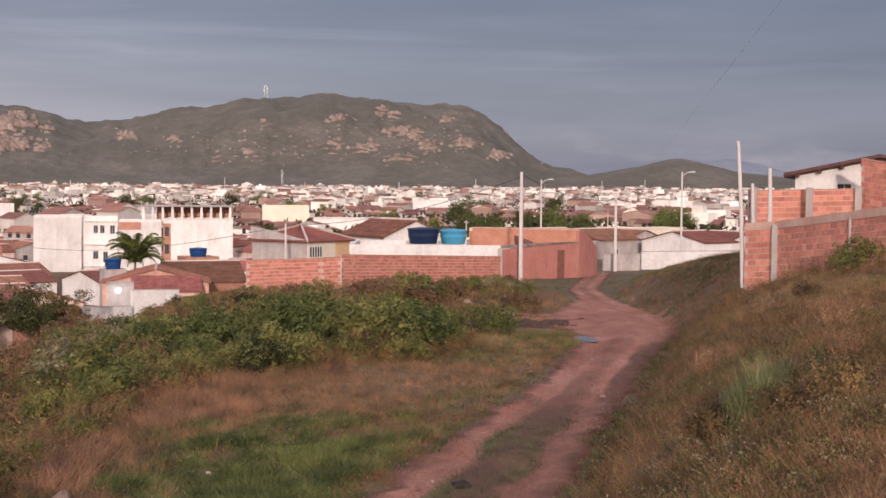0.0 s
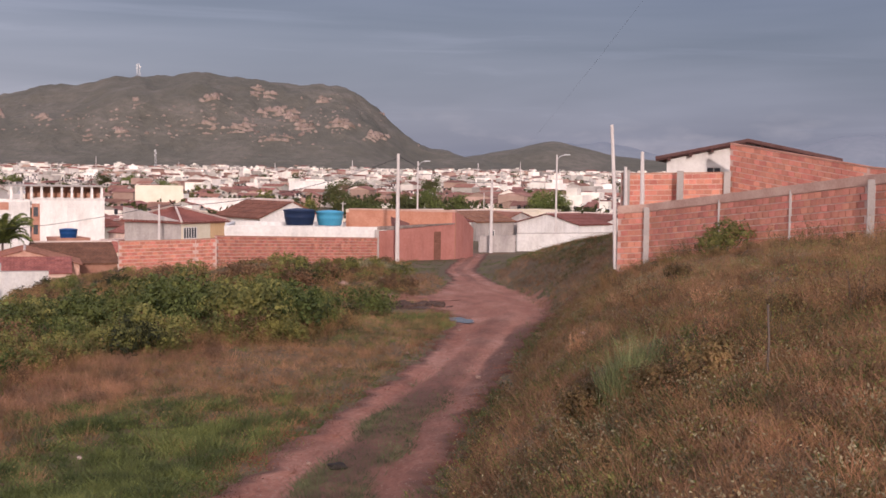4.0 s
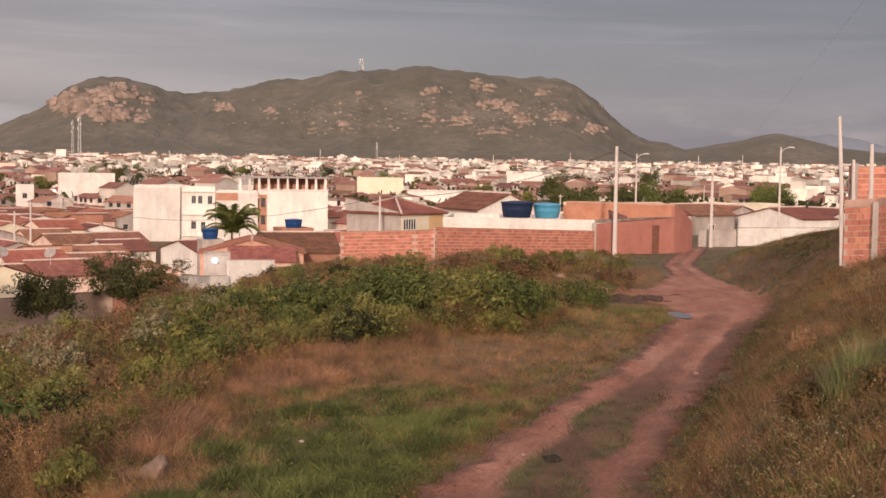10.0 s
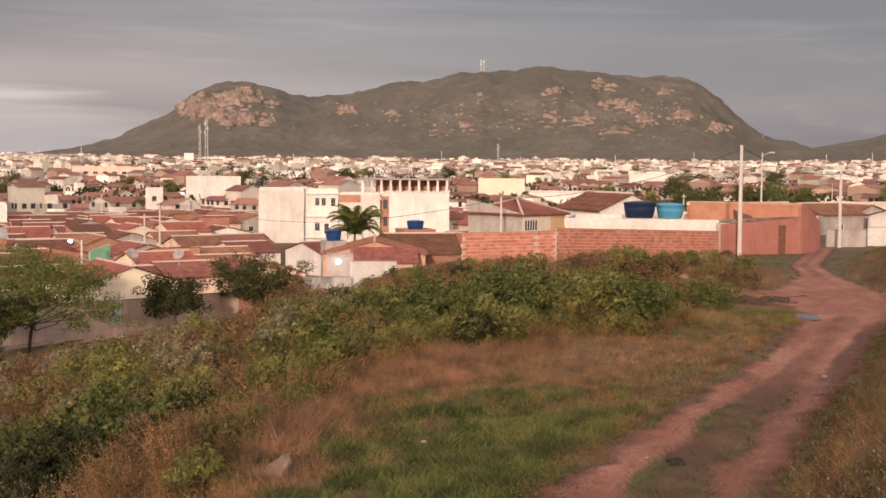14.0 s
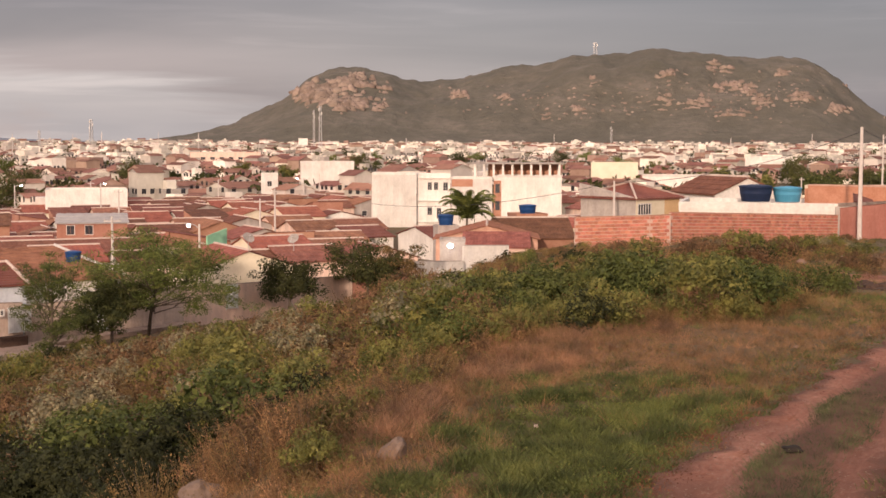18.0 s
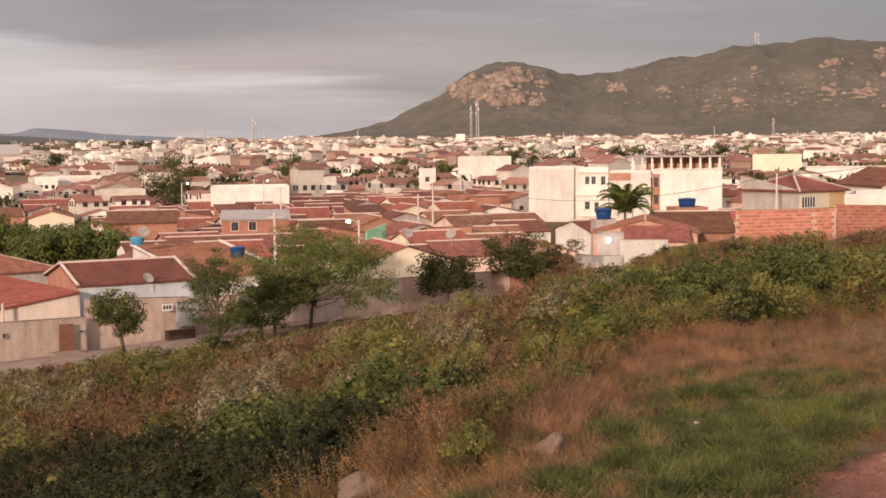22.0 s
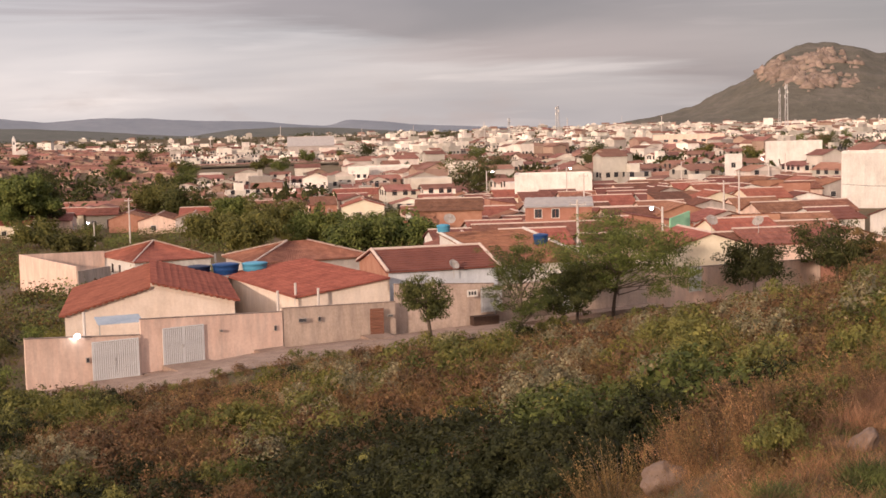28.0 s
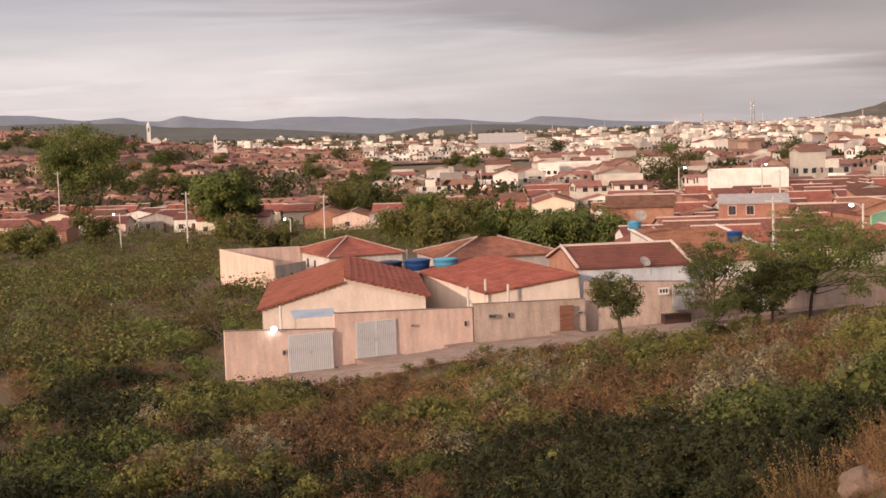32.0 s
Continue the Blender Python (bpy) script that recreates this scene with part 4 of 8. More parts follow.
def house(m, w, d, h, rise, wall_mat, roof_mat, label, group="", ridge="x", holes=(), tile=0.5, wave=0.05, over=0.3, roof="gable", ridge_cap=True, name="house", verge=None):
    """A house with a gable, lean-to or flat roof; ridge: the way it runs."""
    ob = thing(name, m, label, "house", group)
    b = Build()
    b.box(-w / 2, w / 2, -d / 2, d / 2, -1.5, h)
    if roof == "gable":
        if ridge == "x":
            for s in (-1, 1):
                x = s * w / 2
                b.add([(x, -d / 2, h), (x, d / 2, h), (x, 0, h + rise), (x - s * 0.15, -d / 2, h), (x - s * 0.15, d / 2, h), (x - s * 0.15, 0, h + rise)],
                      [(0, 1, 2), (5, 4, 3), (0, 2, 5, 3), (1, 4, 5, 2)])
        else:
            for s in (-1, 1):
                y = s * d / 2
                b.add([(-w / 2, y, h), (w / 2, y, h), (0, y, h + rise), (-w / 2, y - s * 0.15, h), (w / 2, y - s * 0.15, h), (0, y - s * 0.15, h + rise)],
                      [(0, 1, 2), (5, 4, 3), (0, 2, 5, 3), (1, 4, 5, 2)])
    elif roof == "lean":
        b.box(-w / 2, w / 2, d / 2 - 0.15, d / 2, h, h + rise)
        for s in (-1, 1):
            x = s * w / 2
            b.add([(x, -d / 2, h), (x, d / 2, h), (x, d / 2, h + rise), (x - s * 0.15, -d / 2, h), (x - s * 0.15, d / 2, h), (x - s * 0.15, d / 2, h + rise)],
                  [(0, 1, 2), (5, 4, 3), (0, 2, 5, 3)])
    part("wall", b, wall_mat, ob)
    lx, ly = (w, d) if ridge == "x" else (d, w)
    if roof == "gable":
        run, cols, rows = ly / 2 + over, max(4, int((lx + 0.5) / tile)), max(3, int(ly / 2 / (tile * 2.2)))
        ex = rise * over / (ly / 2)
        b = roof_sheet(lx + 0.5, run, rise + ex, wave, cols, rows)
        me = b.mesh("roof", roof_mat)
        for turn in (0, 180):
            o = part("roof", me, roof_mat, ob)
            o.matrix_basis = pose(0, 0, 0, 0, 0, turn + (90 if ridge == "y" else 0)) @ pose(-(lx + 0.5) / 2, -run, h - ex + 0.09)
        if ridge_cap:
            b = Build().tube([(-(lx + 0.5) / 2, 0, h + rise + 0.11), ((lx + 0.5) / 2, 0, h + rise + 0.11)], 0.13, 8)
            o = part("ridge", b, M_RIDGE, ob)
            o.matrix_basis = pose(0, 0, 0, 0, 0, 90 if ridge == "y" else 0)
    elif roof == "hip":
        e, g, q = w / 2 + over, d / 2 + over, max(0.0, (w - d) / 2)
        for vs in ([(-e, -g), (e, -g), (q, 0), (-q, 0)], [(e, g), (-e, g), (-q, 0), (q, 0)], [(e, -g), (e, g), (q, 0)], [(-e, g), (-e, -g), (-q, 0)]):
            b = Build()
            n_ = 10
            p0, p1 = Vector((*vs[0], h - 0.08)), Vector((*vs[1], h - 0.08))
            t1, t0 = Vector((*vs[2], h + rise)), Vector((*vs[-1], h + rise))
            pts = []
            for r in range(n_ + 1):
                a_, b_ = p0.lerp(t0, r / n_), p1.lerp(t1, r / n_)
                m_ = 2 * max(4, int((p1 - p0).length / tile))
                pts += [a_.lerp(b_, c / m_) + Vector((0, 0, (wave if c % 2 else 0) + 0.02 * (r % 2))) for c in range(m_ + 1)]
            b.add(pts, [(r * (m_ + 1) + c, r * (m_ + 1) + c + 1, (r + 1) * (m_ + 1) + c + 1, (r + 1) * (m_ + 1) + c) for r in range(n_) for c in range(m_)])
            b.add([p0 - Vector((0, 0, 0.1)), p1 - Vector((0, 0, 0.1)), p1, p0], [(0, 1, 2, 3)])
            part("roof", b, roof_mat, ob)
            for k in (0, 1):
                if len(vs) == 4 or k == 0:
                    c0, c1 = (p0, t0) if k == 0 else (p1, t1)
                    part("ridge", Build().tube([c0 + Vector((0, 0, 0.06)), c1 + Vector((0, 0, 0.08))], 0.09, 6), M_RIDGE, ob)
    elif roof == "lean":
        run = d + over
        ex = rise * over / d
        b = roof_sheet(w + 0.4, run, rise + ex, wave, max(4, int(w / tile)), max(3, int(d / (tile * 2.2))))
        o = part("roof", b, roof_mat, ob)
        o.matrix_basis = pose(-w / 2 - 0.2, -d / 2 - over, h - ex + 0.09)
    else:
        b = Build()
        t = 0.18
        for x0, x1, y0, y1 in ((-w / 2, w / 2, -d / 2, -d / 2 + t), (-w / 2, w / 2, d / 2 - t, d / 2), (-w / 2, -w / 2 + t, -d / 2 + t, d / 2 - t), (w / 2 - t, w / 2, -d / 2 + t, d / 2 - t)):
            b.box(x0 - 0.03, x1 + 0.03, y0 - 0.03, y1 + 0.03, h, h + max(rise, 0.25))
        part("parapet", b, wall_mat, ob)
        part("roof", Build().box(-w / 2 + t, w / 2 - t, -d / 2 + t, d / 2 - t, h + 0.01, h + 0.08), roof_mat, ob)
    if verge and roof in ("gable", "lean") and ridge == "x":         # mortared roof edges
        for x in (-w / 2 - 0.12, w / 2 + 0.12):
            pts = [(x, -d / 2 - over, h - rise * over / d + 0.16), (x, 0, h + rise + 0.16), (x, d / 2 + over, h + 0.1)] if roof == "gable" else [(x, -d / 2 - over, h + 0.16), (x, d / 2, h + rise + 0.18)]
            part("verge", Build().tube(pts, 0.13, 6), verge, ob)
    for face, u, z, ww, hh in holes:
        put_window(ob, face, u, z, ww, hh, w, d)
    return ob


def tank(m, r, h, material, label, lid=True):
    ob = thing("water_tank", m, label, "water tank")
    part("body", Build().lathe([(r * 0.84, 0), (r * 0.86, 0.03), (r * 0.95, h * 0.5), (r * 0.97, h * 0.52), (r * 0.97, h * 0.6), (r, h - 0.06), (r * 1.03, h - 0.05), (r * 1.03, h)], 24), material, ob, smooth=True)
    part("lid", Build().lathe([(r * 1.05, h + 0.004), (r * 1.05, h + 0.05), (r * 0.8, h + 0.10), (r * 0.3, h + 0.16), (r * 0.1, h + 0.17)], 24), material, ob, smooth=True)
    return ob


def dish(m, r, label, tilt=50):
    """A satellite dish on a short post."""
    ob = thing("satellite_dish", m, label, "satellite dish")
    part("post", Build().tube([(0, 0, -0.6), (0, 0, r * 0.8)], 0.03, 6), M_STEEL, ob)
    b = Build().lathe([(r * 0.08, 0.0), (r * 0.35, r * 0.03), (r * 0.65, r * 0.11), (r * 0.9, r * 0.22), (r, r * 0.27), (r * 1.01, r * 0.25), (r * 0.65, r * 0.08), (r * 0.08, -0.03)], 20)
    o = part("reflector", b, M_CONC, ob, smooth=True)
    o.matrix_basis = pose(0, 0, r * 0.85, tilt, 0, 0)
    q = Build()
    for a in (0.3, 2.4, 4.5):
        q.tube([(math.cos(a) * r * 0.9, math.sin(a) * r * 0.9, r * 0.22), (0, 0, r * 0.8)], 0.015, 4)
    part("feed_arm", q, M_STEEL, o)
    part("feed", Build().lathe([(0.03, r * 0.74), (0.06, r * 0.78), (0.06, r * 0.9), (0.02, r * 0.93)], 8), M_STEEL, o)
    return ob


def skew(ob, k):
    """Slant a house's plan: y grows by k with x, shaped to fit the camera's view."""
    s = Matrix(((1, 0, 0, 0), (k, 1, 0, 0), (0, 0, 1, 0), (0, 0, 0, 1)))
    todo = [(c, c.matrix_basis.copy()) for c in ob.children]
    while todo:
        c, m = todo.pop()
        todo += [(e, m @ e.matrix_basis) for e in c.children]
        c.data = c.data.copy()
        c.data.transform(m.inverted() @ s @ m)


def lamp_post(m, h, label, lit=True, arm=1.2, turn=0, r=0.11):
    ob = thing("street_lamp", m @ pose(0, 0, 0, 0, 0, turn), label, "street lamp")
    part("pole", Build().tube([(0, 0, -0.5), (0, 0, h)], [r * 1.2, r * 0.75], 10), M_POLE, ob)
    part("arm", Build().tube([(0, 0, h - 0.5), (arm * 0.5, 0, h - 0.1), (arm, 0, h)], 0.04, 6), M_STEEL, ob)
    hd = part("lamp_head", Build().box(arm - 0.1, arm + 0.55, -0.14, 0.14, h - 0.03, h + 0.1, 0.04), M_STEEL, ob)
    if lit:
        part("bulb", Build().lathe([(0.05, h - 0.3), (0.16, h - 0.26), (0.22, h - 0.15), (0.18, h - 0.035)], 14, (arm + 0.25, 0, 0)), M_LAMP, hd, "lit white bulb", True)
    return ob


def utility_pole(m, h, label, r=0.13, cross=True, turn=0, lean=(0, 0)):
    ob = thing("utility_pole", m @ pose(0, 0, 0, lean[0], lean[1], turn), label, "utility pole")
    part("pole", Build().tube([(0, 0, -0.6), (0, 0, h)], [r * 1.2, r * 0.75], 10), M_POLE, ob)
    if cross:
        part("crossarm", Build().box(-0.8, 0.8, -0.14, -0.05, h - 0.5, h - 0.38), M_POLE, ob)
        for x in (-0.7, 0, 0.7):
            part("insulator", Build().lathe([(0.04, h - 0.376), (0.06, h - 0.32), (0.03, h - 0.26), (0.05, h - 0.2)], 8, (x, -0.095, 0)), M_GREY, ob)
    return ob


def cable(p, q, sag, r=0.02):
    p, q = Vector(p), Vector(q)
    b = Build().tube([p.lerp(q, t) - Vector((0, 0, sag * 4 * t * (1 - t))) for t in np.linspace(0, 1, 13)], r, 5)
    return tagged(part("overhead_cable", b, M_WIRE), "thin black overhead cable between poles", "cable")


def run_wall(name, pts, h, thick, material, label, cope=True, foot=0.8):
    """A yard wall along pts (x, y, z of its foot); its top follows the foot."""
    ob = thing(name, pose(*pts[0]), label, "wall")
    o = Vector(pts[0])
    for p, q in zip(pts, pts[1:]):
        p, q = Vector(p) - o, Vector(q) - o
        n = Vector((q - p).to_2d().orthogonal().normalized().to_3d()) * thick / 2
        b = Build()
        v = [p - n, q - n, q + n, p + n]
        v = [(c.x, c.y, c.z - foot) for c in v] + [(c.x, c.y, c.z + h) for c in v]
        b.add(v, [(3, 2, 1, 0), (4, 5, 6, 7), (0, 1, 5, 4), (1, 2, 6, 5), (2, 3, 7, 6), (3, 0, 4, 7)])
        part("wall", b, material, ob)
        if cope:
            n *= 1.25
            b = Build()
            v = [p - n, q - n, q + n, p + n]
            v = [(c.x, c.y, c.z + h + 0.002) for c in v] + [(c.x, c.y, c.z + h + 0.07) for c in v]
            b.add(v, [(3, 2, 1, 0), (4, 5, 6, 7), (0, 1, 5, 4), (1, 2, 6, 5), (2, 3, 7, 6), (3, 0, 4, 7)])
            part("coping", b, M_GREY, ob)
    return ob


def P(az, d, el):
    """The point d metres off at these degrees to the left and up, seen from the hilltop."""
    x, y = polar(az, d)
    return Vector((x, y, EYE + d * math.tan(radians(el))))


# ---- brick yard wall beside the track ----
def brick_wall(name, label, pts, tops, foot, keep=0, proud=0.015, bw=0.285, bh=0.188, first=0, band=0.0):
    """A wall of hollow bricks along pts (az, distance), tops in degrees up; its courses follow the top. keep: bricks that stay parts."""
    a = P(pts[0][0], pts[0][1], tops[0])
    ob = thing(name, Matrix.Translation(a), label, "wall")
    rest = Build()
    kept = 0
    shared = {}
    for k in range(len(pts) - 1):
        p, q = P(pts[k][0], pts[k][1], tops[k]) - a, P(pts[k + 1][0], pts[k + 1][1], tops[k + 1]) - a
        run = (q - p).to_2d().length
        along = Vector(((q - p).x / run, (q - p).y / run, (q - p).z / run))
        out = Vector((along.y, -along.x, 0)).normalized()
        if (out.dot((a + p).to_2d().to_3d())) > 0:
            out = -out
        b = Build()
        v = [p, q, q - out * 0.14, p - out * 0.14]
        v = [c - Vector((0, 0, foot)) for c in v] + v
        b.add(v, [(3, 2, 1, 0), (4, 5, 6, 7), (0, 1, 5, 4), (1, 2, 6, 5), (2, 3, 7, 6), (3, 0, 4, 7)])
        part("mortar", b, M_MORTAR, ob)
        b = Build()
        v = [p + out * 0.03, q + out * 0.03, q - out * 0.16, p - out * 0.16]
        v = [c - Vector((0, 0, band - 0.003)) for c in v] + [c + Vector((0, 0, 0.05)) for c in v]
        b.add(v, [(3, 2, 1, 0), (4, 5, 6, 7), (0, 1, 5, 4), (1, 2, 6, 5), (2, 3, 7, 6), (3, 0, 4, 7)])
        part("coping", b, M_BAND if band else M_BRICKW, ob)
        tilt = math.atan2(along.z, 1)
        for r in range(int(foot / bh)):
            n = int(run / bw)
            for c in range(n + 1):
                s = c * bw + (bw / 2 if r % 2 else 0)
                if s + bw > run:
                    continue
                o = p + along * s - Vector((0, 0, (r + 1) * bh + band))
                deep = proud * (0.5 + random.random())
                lx, lz = bw - 0.016, bh - 0.032
                loc = []
                for dz in (0.012, 0.012 + lz):
                    for dx, dy in ((0.009, -0.03), (0.009 + lx, -0.03), (0.009 + lx, deep), (0.009, deep)):
                        loc.append(along * dx + out * dy + Vector((0, 0, dz)))
                fs = [(0, 1, 2, 3), (7, 6, 5, 4), (2, 6, 7, 3), (1, 5, 6, 2), (3, 7, 4, 0)]
                if kept < keep and k >= first:
                    key = (k, round(deep, 3))
                    if key not in shared:
                        shared[key] = Build().add(loc, fs).mesh("brick", M_BRICK)
                    br = part("brick", shared[key], M_BRICK, ob)
                    br.matrix_basis = Matrix.Translation(o)
                    kept += 1
                else:
                    rest.add([o + c2 for c2 in loc], fs)
    if rest.v:
        tagged(part("brick_rest", rest, M_BRICKJ, ob), kind="stuff")
    return ob


near_wall = brick_wall("brick_wall", "unrendered hollow-brick yard wall with concrete posts along the track",
                       [(-20.08, 45), (-21.28, 44.3), (-30.1, 35.5), (-37, 30)], [-1.31, -1.22, 0.10, 1.0], 2.35, keep=300, first=1, band=0.2)
o0 = near_wall.matrix_basis.translation
for az_, d_, top in ((-21.28, 44.2, -1.3), (-24.3, 40.8, -0.92), (-27.15, 38.0, -0.48), (-30.2, 35.3, 0.0)):
    c = P(az_, d_, top) - o0
    b = Build().box(-0.10, 0.10, -0.05, 0.1, -2.4, 0.0, 0.015)
    o = part("post", b, M_CONC, near_wall)
    o.matrix_basis = Matrix.Translation(c) @ pose(0, 0, 0, 0, 0, az_ - 12)
back_wall = brick_wall("brick_wall", "taller bare brick wall behind the yard wall", [(-20.2, 49), (-24.65, 50)], [0.05, 0.17], 2.6)
o0 = back_wall.matrix_basis.translation
for az_ in (-20.4, -22.6, -24.5):
    o = part("post", Build().box(-0.12, 0.12, -0.05, 0.1, -2.5, 0.12, 0.015), M_CONC, back_wall)
    o.matrix_basis = Matrix.Translation(P(az_, 48.9 if az_ > -23 else 49.8, 0.1) - o0) @ pose(0, 0, 0, 0, 0, az_)
brick_wall("brick_gable_wall", "tall bare brick side wall with a sloping top", [(-24.6, 50), (-30.1, 46), (-36, 43)], [1.36, 0.46, -0.1], 3.2)
for az_, d_, lo, hi, rr, ln in ((-19.9, 45.2, -3.9, 2.11, 0.065, 0.3), (-21.03, 46.5, -2.6, 1.01, 0.075, 0.0), (-20.35, 47.5, -2.6, 0.38, 0.06, 0.0)):
    p, q = P(az_ - ln * 0.4, d_, lo), P(az_ + ln * 0.5, d_, hi)
    o = thing("timber_post", Matrix.Translation(p), "slender pale timber post standing by the brick wall", "post")
    part("pole", Build().tube([(0, 0, 0), tuple((q - p) * 0.5 + Vector((0.03, 0, 0))), tuple(q - p)], [rr * 1.15, rr, rr * 0.8], 8), M_POLE, o)

# white gabled house behind the brick walls
p = P(-25.3, 57, 0)
z = float(ground(p.x, p.y))
h1 = house(pose(p.x, p.y, z, 0, 0, -25.25), 6.0, 9.0, EYE + 0.64 - z, 0.62, M_WHITE, M_FASCIA, "white gabled house with a thin dark-edged roof behind brick walls",
           ridge="y", holes=[("s", -1.24, EYE + 0.1 - z, 0.5, 0.26)], tile=3.0, wave=0.0, over=0.4, ridge_cap=False)
for sg in (-1, 1):
    e_, t_ = Vector((sg * 3.4, -4.94, EYE + 0.70 - z)), Vector((0, -4.94, EYE + 1.40 - z))
    v = [e_ - Vector((0, 0, 0.07)), t_ - Vector((0, 0, 0.07)), t_ + Vector((0, 0, 0.05)), e_ + Vector((0, 0, 0.05))]
    part("fascia", Build().add(v + [c + Vector((0, 0.06, 0)) for c in v], [(0, 1, 2, 3), (7, 6, 5, 4), (0, 4, 5, 1), (3, 2, 6, 7), (0, 3, 7, 4), (1, 5, 6, 2)]), M_FASCIA, h1, "dark brown roof edge")
    for k in range(4):
        part("rafter_end", Build().box(-0.05, 0.05, -4.86, -4.5, -0.18, -0.05), M_FASCIA, h1).matrix_basis = pose(sg * (0.5 + k * 0.8), 0, EYE + 1.37 - z - 0.70 * (0.5 + k * 0.8) / 3.4)

# ---- red house and its neighbours at the end of the track ----
def on(az, d):
    x, y = polar(az, d)
    return x, y, float(ground(x, y))


def slab_wall(b, p, q, foot, thick=0.2):
    """A wall from p to q (points of its top edge), down to the height foot, thickened away from the hilltop."""
    n = Vector((q - p).to_2d().orthogonal().normalized().to_3d())
    if n.dot(p.to_2d().to_3d()) < 0:
        n = -n
    v = [Vector((p.x, p.y, foot)), Vector((q.x, q.y, foot)), q, p]
    return b.add(v + [c + n * thick for c in v], [(0, 1, 2, 3), (7, 6, 5, 4), (3, 2, 6, 7), (0, 3, 7, 4), (1, 5, 6, 2), (0, 4, 5, 1)])


rw = thing("red_yard_wall", pose(0, 0, 0), "salmon-red rendered yard wall with a wooden door", "wall")
p, q = P(-10.13, 91, -2.47), P(-13.27, 97, -2.13)
part("wall", slab_wall(Build(), p, q, EYE - 6.9), M_REDP, rw)
part("coping", slab_wall(Build(), p + Vector((0, -0.03, 0.06)), q + Vector((0, -0.03, 0.06)), EYE - 3.62, 0.26), M_MOSS, rw)
part("corner_post", Build().box(-0.13, 0.13, -0.1, 0.16, -2.6, 0.04, 0.015), M_CONC, rw).matrix_basis = Matrix.Translation(P(-10.0, 90.9, -2.45))
turn_ = math.degrees(math.atan2((q - p).y, (q - p).x))
c = p.lerp(q, 0.755)
o = part("door", Build().box(-0.36, 0.36, -0.05, 0.03, -1.98, 0.0, 0.01), M_WOOD, rw, "weathered grey-brown door")
o.matrix_basis = Matrix.Translation(Vector((c.x, c.y, EYE + 95.4 * math.tan(radians(-2.46))))) @ pose(0, 0, 0, 0, 0, turn_)
rh = thing("house", pose(0, 0, 0), "house with a bare brick upper wall and a salmon-red side wing", "house")
u, w = P(-8.81, 101, -1.58), P(-13.27, 97.1, -1.6)
part("wall", slab_wall(Build(), u, w, EYE - 6.9, 0.18), M_BRICKU, rh, "bare orange brick wall")
part("coping", slab_wall(Build(), u + Vector((0, -0.04, 0.09)), w + Vector((0, -0.04, 0.09)), u.z + 0.004, 0.26), M_BAND, rh)
k1, k2 = P(-13.62, 98.6, -1.78), P(-14.05, 101, -2.31)
b = Build()
slab_wall(b, w, k1, EYE - 6.9)
slab_wall(b, k1, k2, EYE - 6.9)
part("side_wing", b, M_REDP, rh, "salmon-red sloping side wall")
part("wall", slab_wall(Build(), P(-8.81, 101.2, -1.7), P(-9.6, 107, -1.75), EYE - 6.9), M_BRICKU, rh)
back = P(-9.6, 107, -1.9)
part("roof", Build().add([u + Vector((0, 0.3, -0.25)), w + Vector((0, 0.3, -0.25)), k2 + Vector((0, 0.3, -0.05)), back, u + Vector((0, 0.3, -0.4)), w + Vector((0, 0.3, -0.4)), k2 + Vector((0, 0.3, -0.2)), back - Vector((0, 0, 0.15))],
                         [(0, 1, 2, 3), (7, 6, 5, 4), (0, 4, 5, 1), (1, 5, 6, 2), (2, 6, 7, 3), (3, 7, 4, 0)]), M_TILED, rh)
a_, c_ = P(-10.6, 93.0, -2.18), P(-11.4, 94.5, -2.33)
part("porch_roof", Build().add([a_, c_, c_ + Vector((0.4, 2.4, 0.25)), a_ + Vector((0.4, 2.4, 0.45)), a_ - Vector((0, 0, 0.1)), c_ - Vector((0, 0, 0.1)), c_ + Vector((0.4, 2.4, 0.15)), a_ + Vector((0.4, 2.4, 0.35))],
                               [(0, 1, 2, 3), (7, 6, 5, 4), (0, 4, 5, 1), (1, 5, 6, 2), (2, 6, 7, 3), (3, 7, 4, 0)]), M_TILED, rh)
c = P(-10.86, 91, -3.62)
utility_pole(pose(*c), 7.0, "concrete pole in front of the red house", 0.13, cross=False)
brick_wall("brick_wall", "low brick yard wall above the bushes", [(0.6, 74), (-2.5, 75.5), (-3.35, 76)], [-3.01, -2.91, -2.86], 2.6)
brick_wall("brick_wall", "long brick yard wall beside the red house", [(-3.35, 78), (-10.1, 91)], [-2.76, -2.78], 2.4)
x, y, z = on(-7.3, 101)
flat = house(pose(x, y, z, 0, 0, -8), 12.2, 8.0, EYE - 4.5 - z, 0.6, M_WHITE, M_CONC, "low white flat-roofed house with stained parapet", roof="flat")
tank(pose(*P(-6.76, 100.0, -2.25)), 1.15, 1.05, M_TANKD, "dark navy plastic water tank on a flat roof")
tank(pose(*P(-8.02, 100.5, -2.25)), 1.0, 0.95, M_TANKL, "light blue plastic water tank on a flat roof")
x, y, z = on(-1.65, 107.8)
gh = house(pose(x, y, z, 0, 0, 48), 5.2, 5.6, EYE - 3.9 - z, 1.0, M_GREY, M_TILED, "grey and cream house with a dark red hip roof", tile=0.3, roof="hip")
hh = EYE - 3.9 - z
part("front_face", Build().box(-2.6, 0.75, -2.85, -2.8, -1.0, hh - 0.02), M_CREAM, gh, "cream painted front")
part("front_face", Build().box(0.754, 2.6, -2.85, -2.8, -1.0, hh - 0.02), M_OCHRE, gh, "ochre painted front")
w_ = part("window", Build().box(-2.45, -0.85, -2.89, -2.852, hh - 1.35, hh - 0.45), M_WHITE, gh)
